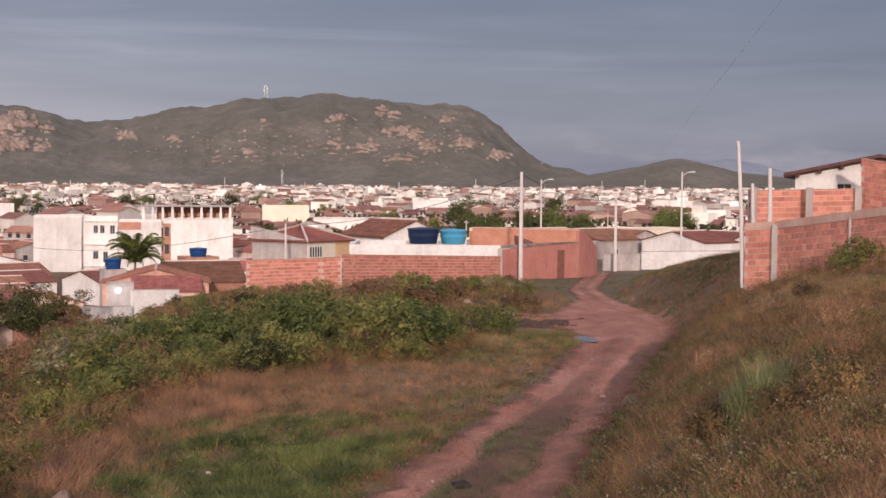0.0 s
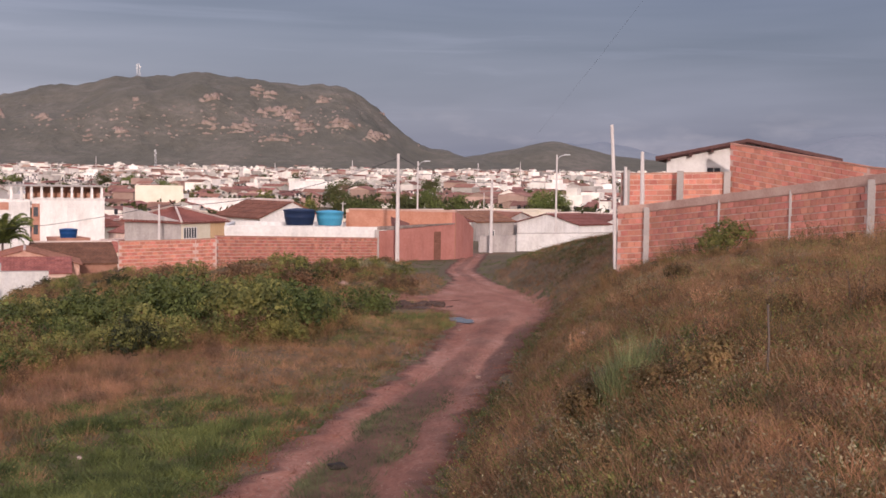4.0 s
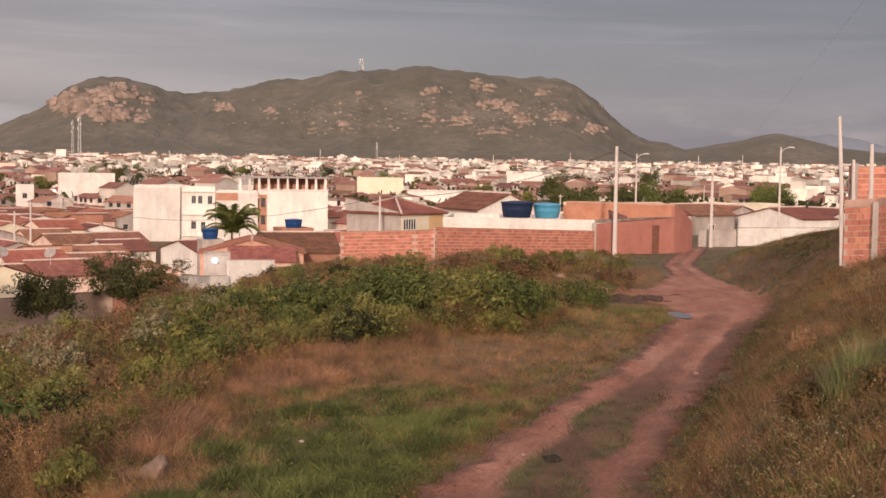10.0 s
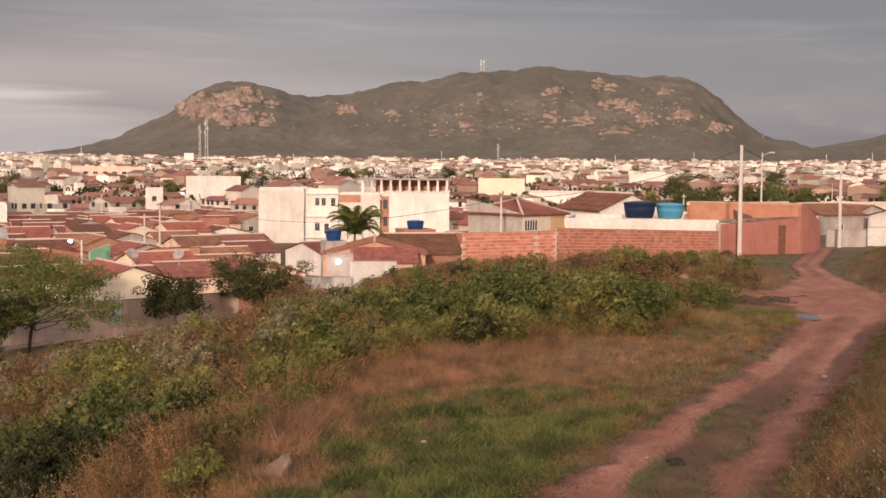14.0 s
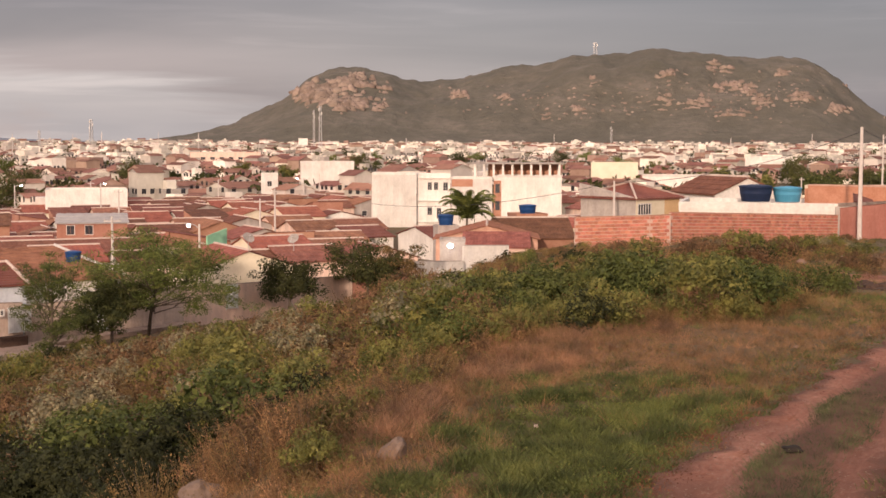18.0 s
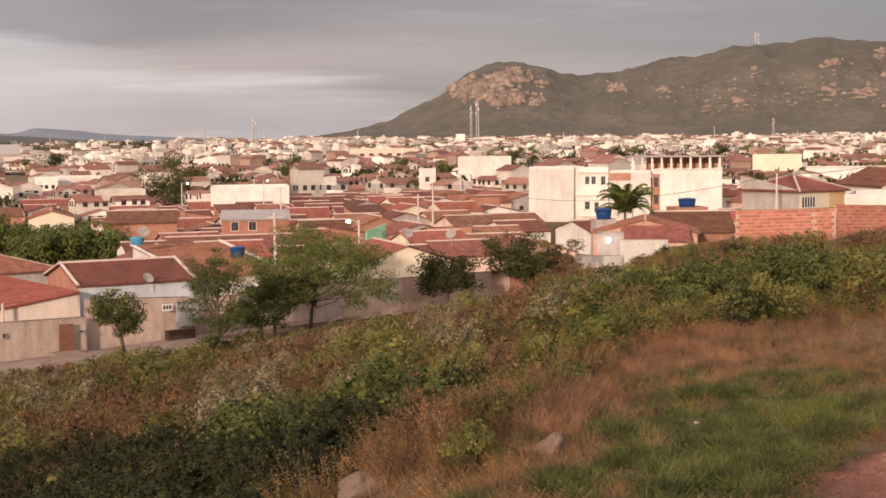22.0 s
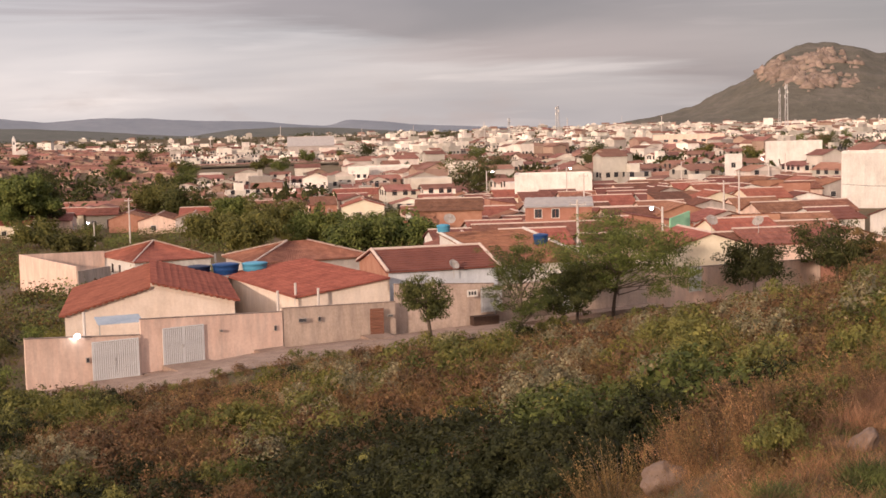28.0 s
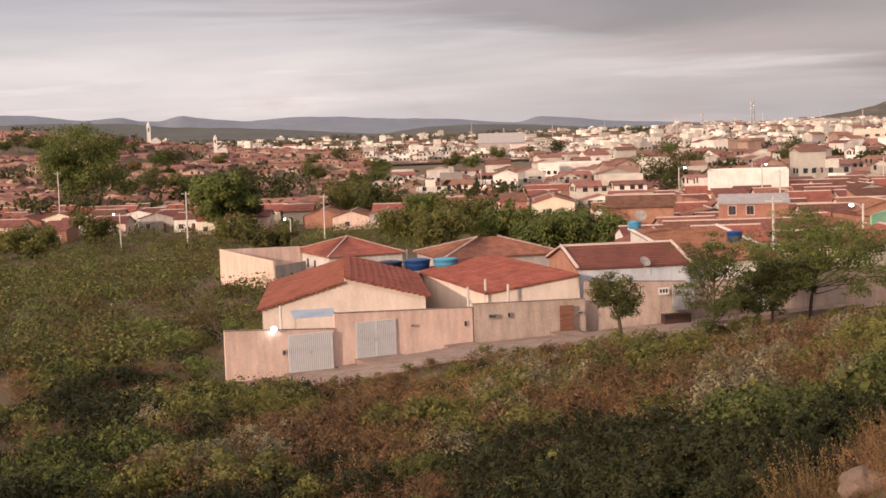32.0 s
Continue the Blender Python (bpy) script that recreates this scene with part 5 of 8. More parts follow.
for k in range(5):
    part("pane", Build().box(-2.38 + k * 0.3, -2.2 + k * 0.3, -2.905, -2.892, hh - 1.28, hh - 0.52), M_GLASS, w_)
part("side_gable", Build().add([(-2.78, -2.8, hh), (-2.78, 2.8, hh), (-2.78, 2.8, hh + 0.95), (-2.78, 1.2, hh + 0.75), (-2.62, -2.8, hh), (-2.62, 2.8, hh), (-2.62, 2.8, hh + 0.95), (-2.62, 1.2, hh + 0.75)],
                               [(0, 3, 2, 1), (4, 5, 6, 7), (0, 4, 7, 3), (3, 7, 6, 2), (2, 6, 5, 1), (1, 5, 4, 0)]), M_GREY, gh)
x, y, z = on(-5.5, 119)
house(pose(x, y, z, 0, 0, -63), 6.9, 6.2, EYE - 3.95 - z, 1.3, M_WHITE, M_TILE, "white house with a red tiled gable roof", tile=0.3)
pts = [(*on(-15.88, 118)[:2], EYE - 6.9), (*on(-20.5, 124)[:2], EYE - 6.9)]
run_wall("white_wall", pts, 1.75, 0.18, M_WHITE, "long white yard wall")
pts = [(*on(-14.3, 113)[:2], EYE - 6.8), (*on(-15.8, 115)[:2], EYE - 6.8)]
run_wall("grey_wall", pts, 1.6, 0.18, M_GREY, "unpainted grey yard wall beside a gate")
for az_, d_, top, lit in ((-11.69, 165, 0.48, True), (-14.8, 112, -0.25, False), (-17.5, 150, 0.83, True)):
    x, y, z = on(az_, d_)
    hh = EYE + d_ * math.tan(radians(top)) - z
    if lit:
        lamp_post(pose(x, y, z), hh, "tall unlit street lamp among the houses", False, 0.9, 0)
    else:
        utility_pole(pose(x, y, z), hh, "concrete utility pole by the track's end", 0.13)
cable(P(-10.85, 91, 0.7), P(-14.8, 112, -0.35), 0.6)
c = P(-1.0, 101, -3.3)
utility_pole(pose(*c), 3.25, "slender pole beside the grey house", 0.09, cross=False)
cable(P(-10.85, 91, 0.6), P(-1.0, 101, -1.52), 0.8)
cable(P(-1.0, 101, -1.52), P(9.2, 150, -2.45), 0.9)
cable(P(-14.8, 112, -0.3), P(-27.0, 13, 15.0), 0.4, 0.0012)

# ---- the large unfinished white building ----
def block(az, d, w, dp, h, base, wall, label, turn=0, holes=()):
    x, y = polar(az, d)
    return house(pose(x, y, EYE + base, 0, 0, az + turn), w, dp, h, 0.35, wall, M_CONC, label, roof="flat", holes=holes, name="building")


block(8.2, 254, 8.1, 9, 9.2, -14.6, M_WHITE, "plain white three-storey building end with stains")
ob = block(6.55, 255, 6.2, 8, 9.0, -14.6, M_WHITE, "white three-storey building with dark windows and balcony ledges",
      holes=[("s", -0.7, 6.4, 0.75, 1.4), ("s", 0.45, 6.4, 0.75, 1.4), ("s", 2.2, 6.3, 0.8, 1.5), ("s", -0.7, 1.8, 0.85, 1.4), ("s", 1.0, 1.2, 0.8, 1.9)])
for zz in (0.4, 4.3, 8.5):
    part("ledge", Build().box(-2.9, 2.9, -4.45, -4.0, zz, zz + 0.16), M_WHITE, ob)
ob = block(4.95, 256, 7.6, 8, 8.4, -14.6, M_WHITE, "pale unfinished building with window holes")
part("brick_infill", Build().box(-3.7, 0.2, -4.05, -4.0, 7.0, 8.35), M_BRICKW, ob, "bare brick infill under the roof edge")
bc = block(2.6, 258, 12.6, 9, 8.3, -14.2, M_WHITE, "long grey-white rendered building with a bare column frame on its roof")
part("stair_bay", Build().box(-6.3, -4.9, -4.56, -4.5, 0, 7.7), M_BRICKW, bc, "faded orange stair bay")
for zz in (2.2, 5.4):
    part("window", Build().box(-6.0, -5.2, -4.6, -4.565, zz, zz + 1.7), M_GLASS, bc)
ob = thing("roof_frame", pose(*P(3.4, 258, -1.0)) @ pose(0, 0, 0, 0, 0, 3), "bare concrete columns and beams of an unfinished storey", "concrete structure")
for kx in range(10):
    for ky in (0, 5):
        part("column", Build().box(-6.6 + kx * 1.77, -6.2 + kx * 1.77, ky, ky + 0.35, -2.2, 1.0), M_WHITE, ob)
part("roof_slab", Build().box(-6.9, 10.1, -0.4, 5.8, 1.004, 1.3), M_CONC, ob)
part("back_wall", Build().box(-4.0, 9.6, 5.4, 5.55, -1.6, 1.0), M_BRICKW, ob)

# ---- houses under the bank ----
x, y, z = on(4.3, 146)
house(pose(x, y, z, 0, 0, 4), 10.6, 9, EYE - 9.75 - z, 1.4, M_BRICKS, M_TILE, "house with a wide salmon gable and red tiles", ridge="y", tile=0.3)
x, y, z = on(3.9, 139.6)
house(pose(x, y, z, 0, 0, 4), 6.6, 3.2, EYE - 10.3 - z, 1.3, M_PINK, M_TILE, "low lean-to with a red tile roof against a gable", tile=0.3, roof="lean")
x, y, z = on(2.5, 156)
house(pose(x, y, z, 0, 0, 14), 8.4, 8.0, EYE - 10.3 - z, 2.0, M_BRICKW, M_TILE, "house with a broad worn red tile roof", tile=0.3)
pts = [(*on(7.5, 121)[:2], EYE - 12.2), (*on(5.3, 124)[:2], EYE - 12.4)]
run_wall("white_wall", pts, 1.85, 0.18, M_WHITE, "low white yard wall")
pts = [(*on(5.3, 125)[:2], EYE - 12.2), (*on(3.4, 128)[:2], EYE - 12.4)]
run_wall("white_wall", pts, 3.0, 0.2, M_WHITE, "tall white yard wall")
x, y, z = on(5.75, 129)
house(pose(x, y, z, 0, 0, 6), 2.4, 3.0, EYE - 9.0 - z, 0.2, M_GREY, M_CONC, "small grey rooftop hut with a lit lamp", roof="flat")
part_lamp = thing("wall_lamp", pose(*P(5.83, 126.5, -4.22)), "lit white lamp on a wall", "lamp")
part("bulb", Build().lathe([(0.05, -0.22), (0.2, -0.15), (0.26, 0), (0.2, 0.15), (0.05, 0.22)], 14), M_LAMP, part_lamp, smooth=True)
for a_, d_, s_, top_, mt_ in ((6.03, 149, 2.3, -3.42, M_GREY), (2.6, 169, 4.0, -2.9, M_BRICKW)):
    x, y, z = on(a_, d_)
    house(pose(x, y, z, 0, 0, 20), s_, s_, d_ * math.tan(radians(top_)) + EYE - z, 0.12, mt_, M_CONC, "narrow house that carries a water tank", roof="flat", holes=[("s", 0.6, 3.0, 0.9, 1.0)])
tank(pose(*P(6.03, 148.6, -3.36)), 0.85, 1.1, M_TANKB, "bright blue plastic water tank")
tank(pose(*P(2.6, 168, -2.85)), 1.05, 1.0, M_TANKB, "small blue plastic water tank on a roof")

# ---- the pink house and its street ----
def seg(a0, d0, f0, t0, a1, d1, f1, t1, material, label, cope=True):
    """A wall between two places, each with its foot and top below the eye."""
    p, q = Vector((*polar(a0, d0), EYE - f0)), Vector((*polar(a1, d1), EYE - f1))
    ob = thing("street_wall", Matrix.Translation(p), label, "wall")
    n = (q - p).to_2d().orthogonal().normalized().to_3d() * 0.09
    w = q - p
    b = Build()
    u = [-n, w - n, w + n, n]
    v = [Vector((c.x, c.y, c.z - 0.9)) for c in u] + [Vector((c.x, c.y, (f0 - t0) if k in (0, 3) else (f0 - t1))) for k, c in enumerate(u)]
    b.add(v, [(3, 2, 1, 0), (4, 5, 6, 7), (0, 1, 5, 4), (1, 2, 6, 5), (2, 3, 7, 6), (3, 0, 4, 7)])
    part("wall", b, material, ob)
    if cope:
        u = [-n * 1.3, w - n * 1.3, w + n * 1.3, n * 1.3]
        t = [f0 - t0, f0 - t1, f0 - t1, f0 - t0]
        v = [Vector((c.x, c.y, t[k] + 0.002)) for k, c in enumerate(u)] + [Vector((c.x, c.y, t[k] + 0.06)) for k, c in enumerate(u)]
        part("coping", Build().add(v, [(3, 2, 1, 0), (4, 5, 6, 7), (0, 1, 5, 4), (1, 2, 6, 5), (2, 3, 7, 6), (3, 0, 4, 7)]), M_MOSS, ob)
    return ob


def steel_gate(a0, d0, a1, d1, foot, h, label):
    p, q = Vector((*polar(a0, d0), EYE - foot)), Vector((*polar(a1, d1), EYE - foot))
    w = (q - p).length
    ang = math.degrees(math.atan2((q - p).y, (q - p).x))
    ob = thing("steel_gate", pose(p.x, p.y, p.z, 0, 0, ang), label, "gate")
    fr = Build()
    for x0, x1, z0, z1 in ((-0.06, 0, 0, h), (w, w + 0.06, 0, h), (-0.06, w + 0.06, h, h + 0.07), (w / 2 - 0.03, w / 2 + 0.03, 0.05, h)):
        fr.box(x0, x1, -0.16, -0.1, z0, z1)
    part("gate_frame", fr, M_GATE, ob)
    n = max(4, int(w / 0.13))
    slat = Build().box(0.022, w / n - 0.022, -0.16, -0.11, 0.06, h - 0.02).mesh("slat", M_GATE)
    for k in range(n):
        o = part("slat", slat, M_GATE, ob)
        o.matrix_basis = pose(k * w / n, 0, 0)
    part("sheet", Build().box(0, w, -0.1, -0.092, 0.05, h), M_CONC, ob)
    part("latch", Build().box(w / 2 - 0.12, w / 2 + 0.04, -0.19, -0.165, h * 0.48, h * 0.56, 0.01), M_STEEL, ob)
    return ob


seg(42.8, 83.0, 14.6, 11.45, 38.2, 85.4, 14.6, 11.95, M_PINK, "faded pink yard wall with a steel gate")
seg(38.2, 85.5, 14.4, 11.0, 32.36, 90.0, 14.0, 11.5, M_PINK, "taller faded pink yard wall with rain stains")
seg(32.34, 90.1, 14.0, 11.3, 27.6, 94.0, 13.9, 11.6, M_BEIGE, "beige rendered yard wall with a wooden door")
seg(27.6, 95.0, 13.8, 10.5, 23.4, 98.5, 13.7, 11.0, M_BEIGE, "beige house front wall below dark roof tiles")
seg(23.3, 99.0, 13.6, 11.3, 17.0, 106.0, 13.4, 10.9, M_BEIGE, "long dirty beige street wall behind the trees")
seg(17.0, 106.2, 13.4, 11.0, 10.0, 117.0, 13.2, 11.2, M_PINK, "pale plastered street wall")
seg(10.0, 117.2, 13.2, 10.9, 7.6, 121.0, 13.0, 10.9, M_BRICKW, "reddish street wall beside trees")
steel_gate(40.15, 84.2, 38.35, 85.1, 14.45, 2.35, "corrugated grey steel double gate")
steel_gate(37.3, 86.0, 35.68, 87.2, 14.15, 2.4, "corrugated grey steel double gate")
ob = thing("wooden_door", pose(*polar(28.66, 93.0), EYE - 14.0, 0, 0, 38), "weathered red-brown plank door in the wall", "door")
for k in range(9):
    part("plank", Build().box(0, 0.95, -0.14, -0.10, 0.02 + k * 0.235, 0.235 + k * 0.235, 0.008), M_WOOD, ob)
# meter boxes and vents on the walls
for az_, d_, el_, w_, h_ in ((40.9, 84.0, -8.85, 0.2, 0.2), (40.35, 84.0, -8.95, 0.22, 0.3), (34.9, 87.6, -8.0, 0.2, 0.16), (32.65, 89.6, -8.05, 0.2, 0.35), (31.5, 90.4, -7.75, 0.55, 0.28), (30.8, 91.0, -7.75, 0.2, 0.35), (27.8, 93.5, -7.65, 0.4, 0.18)):
    o = thing("meter_box", pose(*P(az_, d_ + 0.05, el_)) @ pose(0, 0, 0, 0, 0, az_ + 10), "small dark meter box or vent on the wall", "meter box")
    part("case", Build().box(-w_ / 2, w_ / 2, -0.12, 0.02, 0, h_, 0.01), M_GREY, o)
    part("cover", Build().box(-w_ / 2 + 0.03, w_ / 2 - 0.03, -0.135, -0.122, 0.03, h_ - 0.03), M_GLASS, o)
o = thing("wall_lamp", pose(*P(40.72, 83.6, -7.86)), "lit white lamp on the pink wall", "lamp")
part("bulb", Build().lathe([(0.04, -0.16), (0.14, -0.1), (0.18, 0), (0.14, 0.1), (0.04, 0.16)], 14), M_LAMP, o, smooth=True)

x, y = polar(37.7, 100)
ob = house(pose(x, y, EYE - 14.4, 0, 0, 37.7), 11.0, 17, 3.25, 1.5, M_CREAMP, M_TILEB, "warm white house with a bright clay tile gable roof", ridge="y", tile=0.2, wave=0.045, over=0.35, ridge_cap=False)
lift = 0.26
for k, c in enumerate([c for c in ob.children if c.name.startswith("roof")]):
    c.location.z += lift if k == 0 else -0.03
b = Build()
v = [(0, 1.5 + 3.25 - 0.03), (5.5, 3.25 - 0.03), (5.5, 3.25 + lift), (0, 1.5 + 3.25 + lift)]
b.add([(a_, -8.5, c_) for a_, c_ in v] + [(a_, -8.35, c_) for a_, c_ in v], [(0, 1, 2, 3), (7, 6, 5, 4), (3, 2, 6, 7)])
b.add([(0, -8.5, 4.7), (0, -8.5, 4.75 + lift), (0, 8.5, 4.75 + lift), (0, 8.5, 4.7)], [(0, 1, 2, 3)])
part("gable_band", b, M_CREAMP, ob)
for s in (-1, 1):
    for k in range(15):         # ends of the roof tiles over the gable
        u = 0.2 + k * 0.38
        zz = 4.75 - u * 1.5 / 5.5 + (lift if s > 0 else -0.03)
        part("verge_tile", Build().box(-0.11, 0.11, -8.79, -8.70, -0.05, 0.09, 0.02), M_TILEB, ob).matrix_basis = pose(s * u, 0, zz)
skew(ob, 0.16)
house(pose(-53.2, 87.0, EYE - 14.0, 0, 0, -40), 18, 6.7, 3.1, 0.85, M_CREAMP, M_TILEB, "long house with a worn tile lean-to roof beside the street", roof="lean", tile=0.2, wave=0.05)
ob = house(pose(-45.2, 91.8, EYE - 13.8, 0, 0, 42), 8.2, 9.0, 4.0, 1.16, M_PBLUE, M_TILED, "house with a dark tile roof, pale blue front and brick side", tile=0.2, wave=0.045, verge=M_RIDGE)
v = [(-4.5, -1), (4.5, -1), (4.5, 4.0), (0, 5.1), (-4.5, 4.0)]
part("side_wall", Build().add([(-4.125, a_, c_) for a_, c_ in v] + [(-4.1, a_, c_) for a_, c_ in v], [(4, 3, 2, 1, 0), (5, 6, 7, 8, 9), (0, 1, 6, 5), (1, 2, 7, 6), (2, 3, 8, 7), (3, 4, 9, 8), (4, 0, 5, 9)]), M_BRICKW, ob, "bare brick gable")
house(pose(-42.5, 101.8, EYE - 13.6, 0, 0, 42), 7.5, 15, 3.6, 1.4, M_WHITE, M_TILE, "white-walled house with a long red tiled slope", roof="lean", tile=0.22, wave=0.045, verge=M_WHITE)
house(pose(*polar(34.6, 109.5), EYE - 14.2, 0, 0, 40), 6.4, 3.4, 3.2, 0.05, M_GREY, M_CONC, "low grey slab-roofed room that carries water tanks", roof="flat")
x, y = polar(15.0, 119)
house(pose(x, y, EYE - 13.3, 0, 0, 33), 9.0, 9.0, 2.9, 1.5, M_CREAM, M_TILE, "cream-gabled house behind the street trees", ridge="y", tile=0.22)
x, y = polar(37.5, 156)
house(pose(x, y, EYE - 15.6, 0, 0, 57), 8.6, 12.0, 2.75, 1.6, M_WHITE, M_TILEB, "white house with a red tiled hip roof", holes=[("w", -1.0, 1.0, 0.8, 1.0), ("w", 1.5, 1.0, 0.8, 1.0)], tile=0.25, roof="hip")
x, y = polar(31.6, 125)
house(pose(x, y, EYE - 13.4, 0, 0, 50), 11, 9, 2.6, 1.3, M_GREY, M_TILE, "house with a pale-edged red tiled hip roof", tile=0.25, roof="hip")
# the right-hand face gets the darker render: its shade put into colour
for a0, d0, a1, d1, t in ((42.8, 154, 40.6, 139, 11.95), (40.6, 139, 39.3, 147, 12.75), (42.8, 154, 39.5, 158, 12.0)):
    seg(a0, d0, 15.4, t, a1, d1, 15.4, t + 0.3, M_BEIGE if t > 12.5 else M_PINK, "weathered pale compound wall above the gully", False)
tank(pose(*P(35.75, 109.5, -5.66)), 1.0, 0.75, M_TANKD, "dark blue open water tank between roofs")
tank(pose(*P(34.6, 109.5, -5.66)), 1.05, 0.85, M_TANKB, "blue plastic water tank between roofs")
tank(pose(*P(33.4, 109.5, -5.66)), 1.0, 0.85, M_TANKL, "light blue plastic water tank between roofs")
for az_, d_, lo, hi in ((40.42, 84.5, -8.1, -6.9), (32.5, 90.5, -7.3, -6.4), (30.8, 92.0, -7.1, -6.35), (31.75, 93, -7.0, -6.1)):
    p, q = P(az_, d_, lo), P(az_, d_, hi)
    o = thing("wall_post", Matrix.Translation(p), "slim pale post on the yard wall", "post")
    part("pole", Build().tube([(0, 0, -0.2), (0, 0, q.z - p.z)], 0.09, 8), M_POLE, o)
for az_, d_, base, top in ((46.8, 258, -4.33, -2.78), (39.85, 262, -4.34, -3.26), (33.3, 265, -3.5, -2.75), (35.02, 158, -5.6, -4.75), (16.3, 135, -5.4, -3.27)):
    p = P(az_, d_, base)
    lamp_post(pose(*p), (top - base) * d_ * math.pi / 180, "street lamp lit at dusk", True, 0.8, 180 + az_, 0.13)


# ---- street trees ----
def tree_at(az, d, height, spread, label, material, **kw):
    x, y, z = on(az, d)
    return tree(pose(x, y, z, 0, 0, az * 7), height, spread, label, material, **kw)


tree_at(18.4, 97, 7.4, 4.7, "spreading feathery green tree by the street wall", M_BUSHG, leaves=36000, size=0.09, n=30, r0=0.12, seed=3, flat=0.42, lump=0.17, sub=3, aspect=0.4, fork=0.42)
tree_at(12.6, 108, 4.4, 2.0, "small round dense street tree", M_TREED, leaves=9000, size=0.11, n=14, seed=4, flat=0.8, fork=0.5, lump=0.34, sub=2)
tree_at(19.9, 95, 4.3, 2.0, "dark dense umbrella-shaped street tree", M_TREED, leaves=12000, size=0.09, n=16, r0=0.11, seed=24, flat=0.6, fork=0.7, lump=0.3, sub=2)
tree_at(9.3, 114, 5.4, 3.2, "broad dark green street tree", M_TREED, leaves=13000, size=0.11, n=16, seed=5, lump=0.24, sub=3)
tree_at(7.9, 113, 5.2, 1.7, "thin grey-green street tree", M_WEED, leaves=5000, size=0.08, n=12, seed=15, lump=0.2, sub=3)
tree_at(22.3, 88, 6.6, 1.9, "light feathery tree in front of the street wall", M_BUSHG, leaves=13000, size=0.075, n=22, seed=6, flat=0.5, lump=0.2, sub=4, fork=0.2, aspect=0.4)
tree_at(26.1, 88, 4.6, 1.4, "small dark tree by the grey wall", M_TREED, leaves=8000, size=0.085, n=12, seed=7, fork=0.5, lump=0.34, sub=3)
tree_at(20.4, 92, 3.4, 1.6, "low dark shrub tree by the street", M_TREED, leaves=5000, size=0.09, seed=8, lump=0.34, sub=2)


def palm(m, h, n, r, label, seed):
    rng = np.random.default_rng(seed)
    ob = thing("palm_tree", m, label, "palm")
    part("trunk", Build().tube([(0, 0, -0.4), (0.1, 0, h * 0.5), (0.15, 0.1, h)], [0.2, 0.15, 0.12], 8), M_BARK, ob)
    for k in range(n):
        a, up = k * 2.4 + rng.uniform(-0.2, 0.2), rng.uniform(0.5, 2.6)
        b = Build()
        pr = None
        for s in range(8):
            t = s / 7
            c = Vector((math.cos(a), math.sin(a), 0)) * r * t + Vector((0.15, 0.1, h + r * (up * t - (0.45 + 0.42 * up) * t * t)))
            side = Vector((-math.sin(a), math.cos(a), 0)) * (0.08 + 0.62 * math.sin(math.pi * min(1, t * 0.9 + 0.08)))
            if pr:
                for sg in (-1, 1):
                    for cut in (0.0, 0.17, 0.33, 0.5, 0.67, 0.83):
                        e = pr[0].lerp(c, cut)
                        f = pr[0].lerp(c, cut + 0.24)
                        b.add([e, f, f + side * sg + Vector((0, 0, -0.28)) + (c - pr[0]) * 0.5], [(0, 1, 2)])
            pr = (c, side)
        part("frond", b, M_BUSHG, ob)
    return ob


x, y, z = on(5.2, 152)
palm(pose(x, y, z), EYE - 8.1 - z, 44, 3.1, "coconut palm with drooping green fronds among roofs", 3)

# pavement of the street below the bank
M_PAVE = mat("worn_cement_pavement", (0.21, 0.145, 0.11), (0.38, 0.28, 0.225), 0.95, 0.8, 9.0, 0.4)
for a0, d0, f0, a1, d1, f1 in ((42.8, 83.0, 14.6, 38.2, 85.4, 14.5), (38.2, 85.5, 14.35, 32.36, 90.0, 13.95), (32.3, 90.1, 13.9, 27.0, 94.4, 13.85), (27.0, 94.6, 13.85, 17.0, 106.0, 13.5)):
    p, q = Vector((*polar(a0, d0), EYE - f0)), Vector((*polar(a1, d1), EYE - f1))
    out = Vector((q - p).to_2d().orthogonal().normalized().to_3d())
    if out.dot(p.to_2d().to_3d()) > 0:
        out = -out
    b = Build()
    v = [p + out * 0.12, q + out * 0.12, q + out * 1.7, p + out * 1.7]
    v = [c - Vector((0, 0, 0.9)) for c in v] + v
    b.add(v, [(3, 2, 1, 0), (4, 5, 6, 7), (0, 1, 5, 4), (1, 2, 6, 5), (2, 3, 7, 6), (3, 0, 4, 7)])
    tagged(part("pavement", b, M_PAVE), "worn concrete pavement along the street wall", "pavement", kind="structure")

for a0, d0, a1, d1, foot, reach in ((40.4, 84.0, 38.2, 85.2, 14.5, 2.4), (37.4, 85.9, 35.5, 87.4, 14.1, 2.6), (33.6, 88.9, 32.4, 89.9, 13.88, 2.3), (29.1, 92.6, 28.0, 93.4, 13.75, 1.6)):
    p, q = Vector((*polar(a0, d0), EYE - foot)), Vector((*polar(a1, d1), EYE - foot))
    out = Vector((q - p).to_2d().orthogonal().normalized().to_3d())
    if out.dot(p.to_2d().to_3d()) > 0:
        out = -out
    v = [p + out * 0.14, q + out * 0.14, q + out * reach - Vector((0, 0, 0.1)), p + out * reach - Vector((0, 0, 0.1))]
    v = [c - Vector((0, 0, 1.0)) for c in v] + [c + Vector((0, 0, 0.12)) for c in v]
    tagged(part("pavement_apron", Build().add(v, [(3, 2, 1, 0), (4, 5, 6, 7), (0, 1, 5, 4), (1, 2, 6, 5), (2, 3, 7, 6), (3, 0, 4, 7)]), M_PAVE), "raised concrete apron in front of a gate", "pavement", kind="structure")

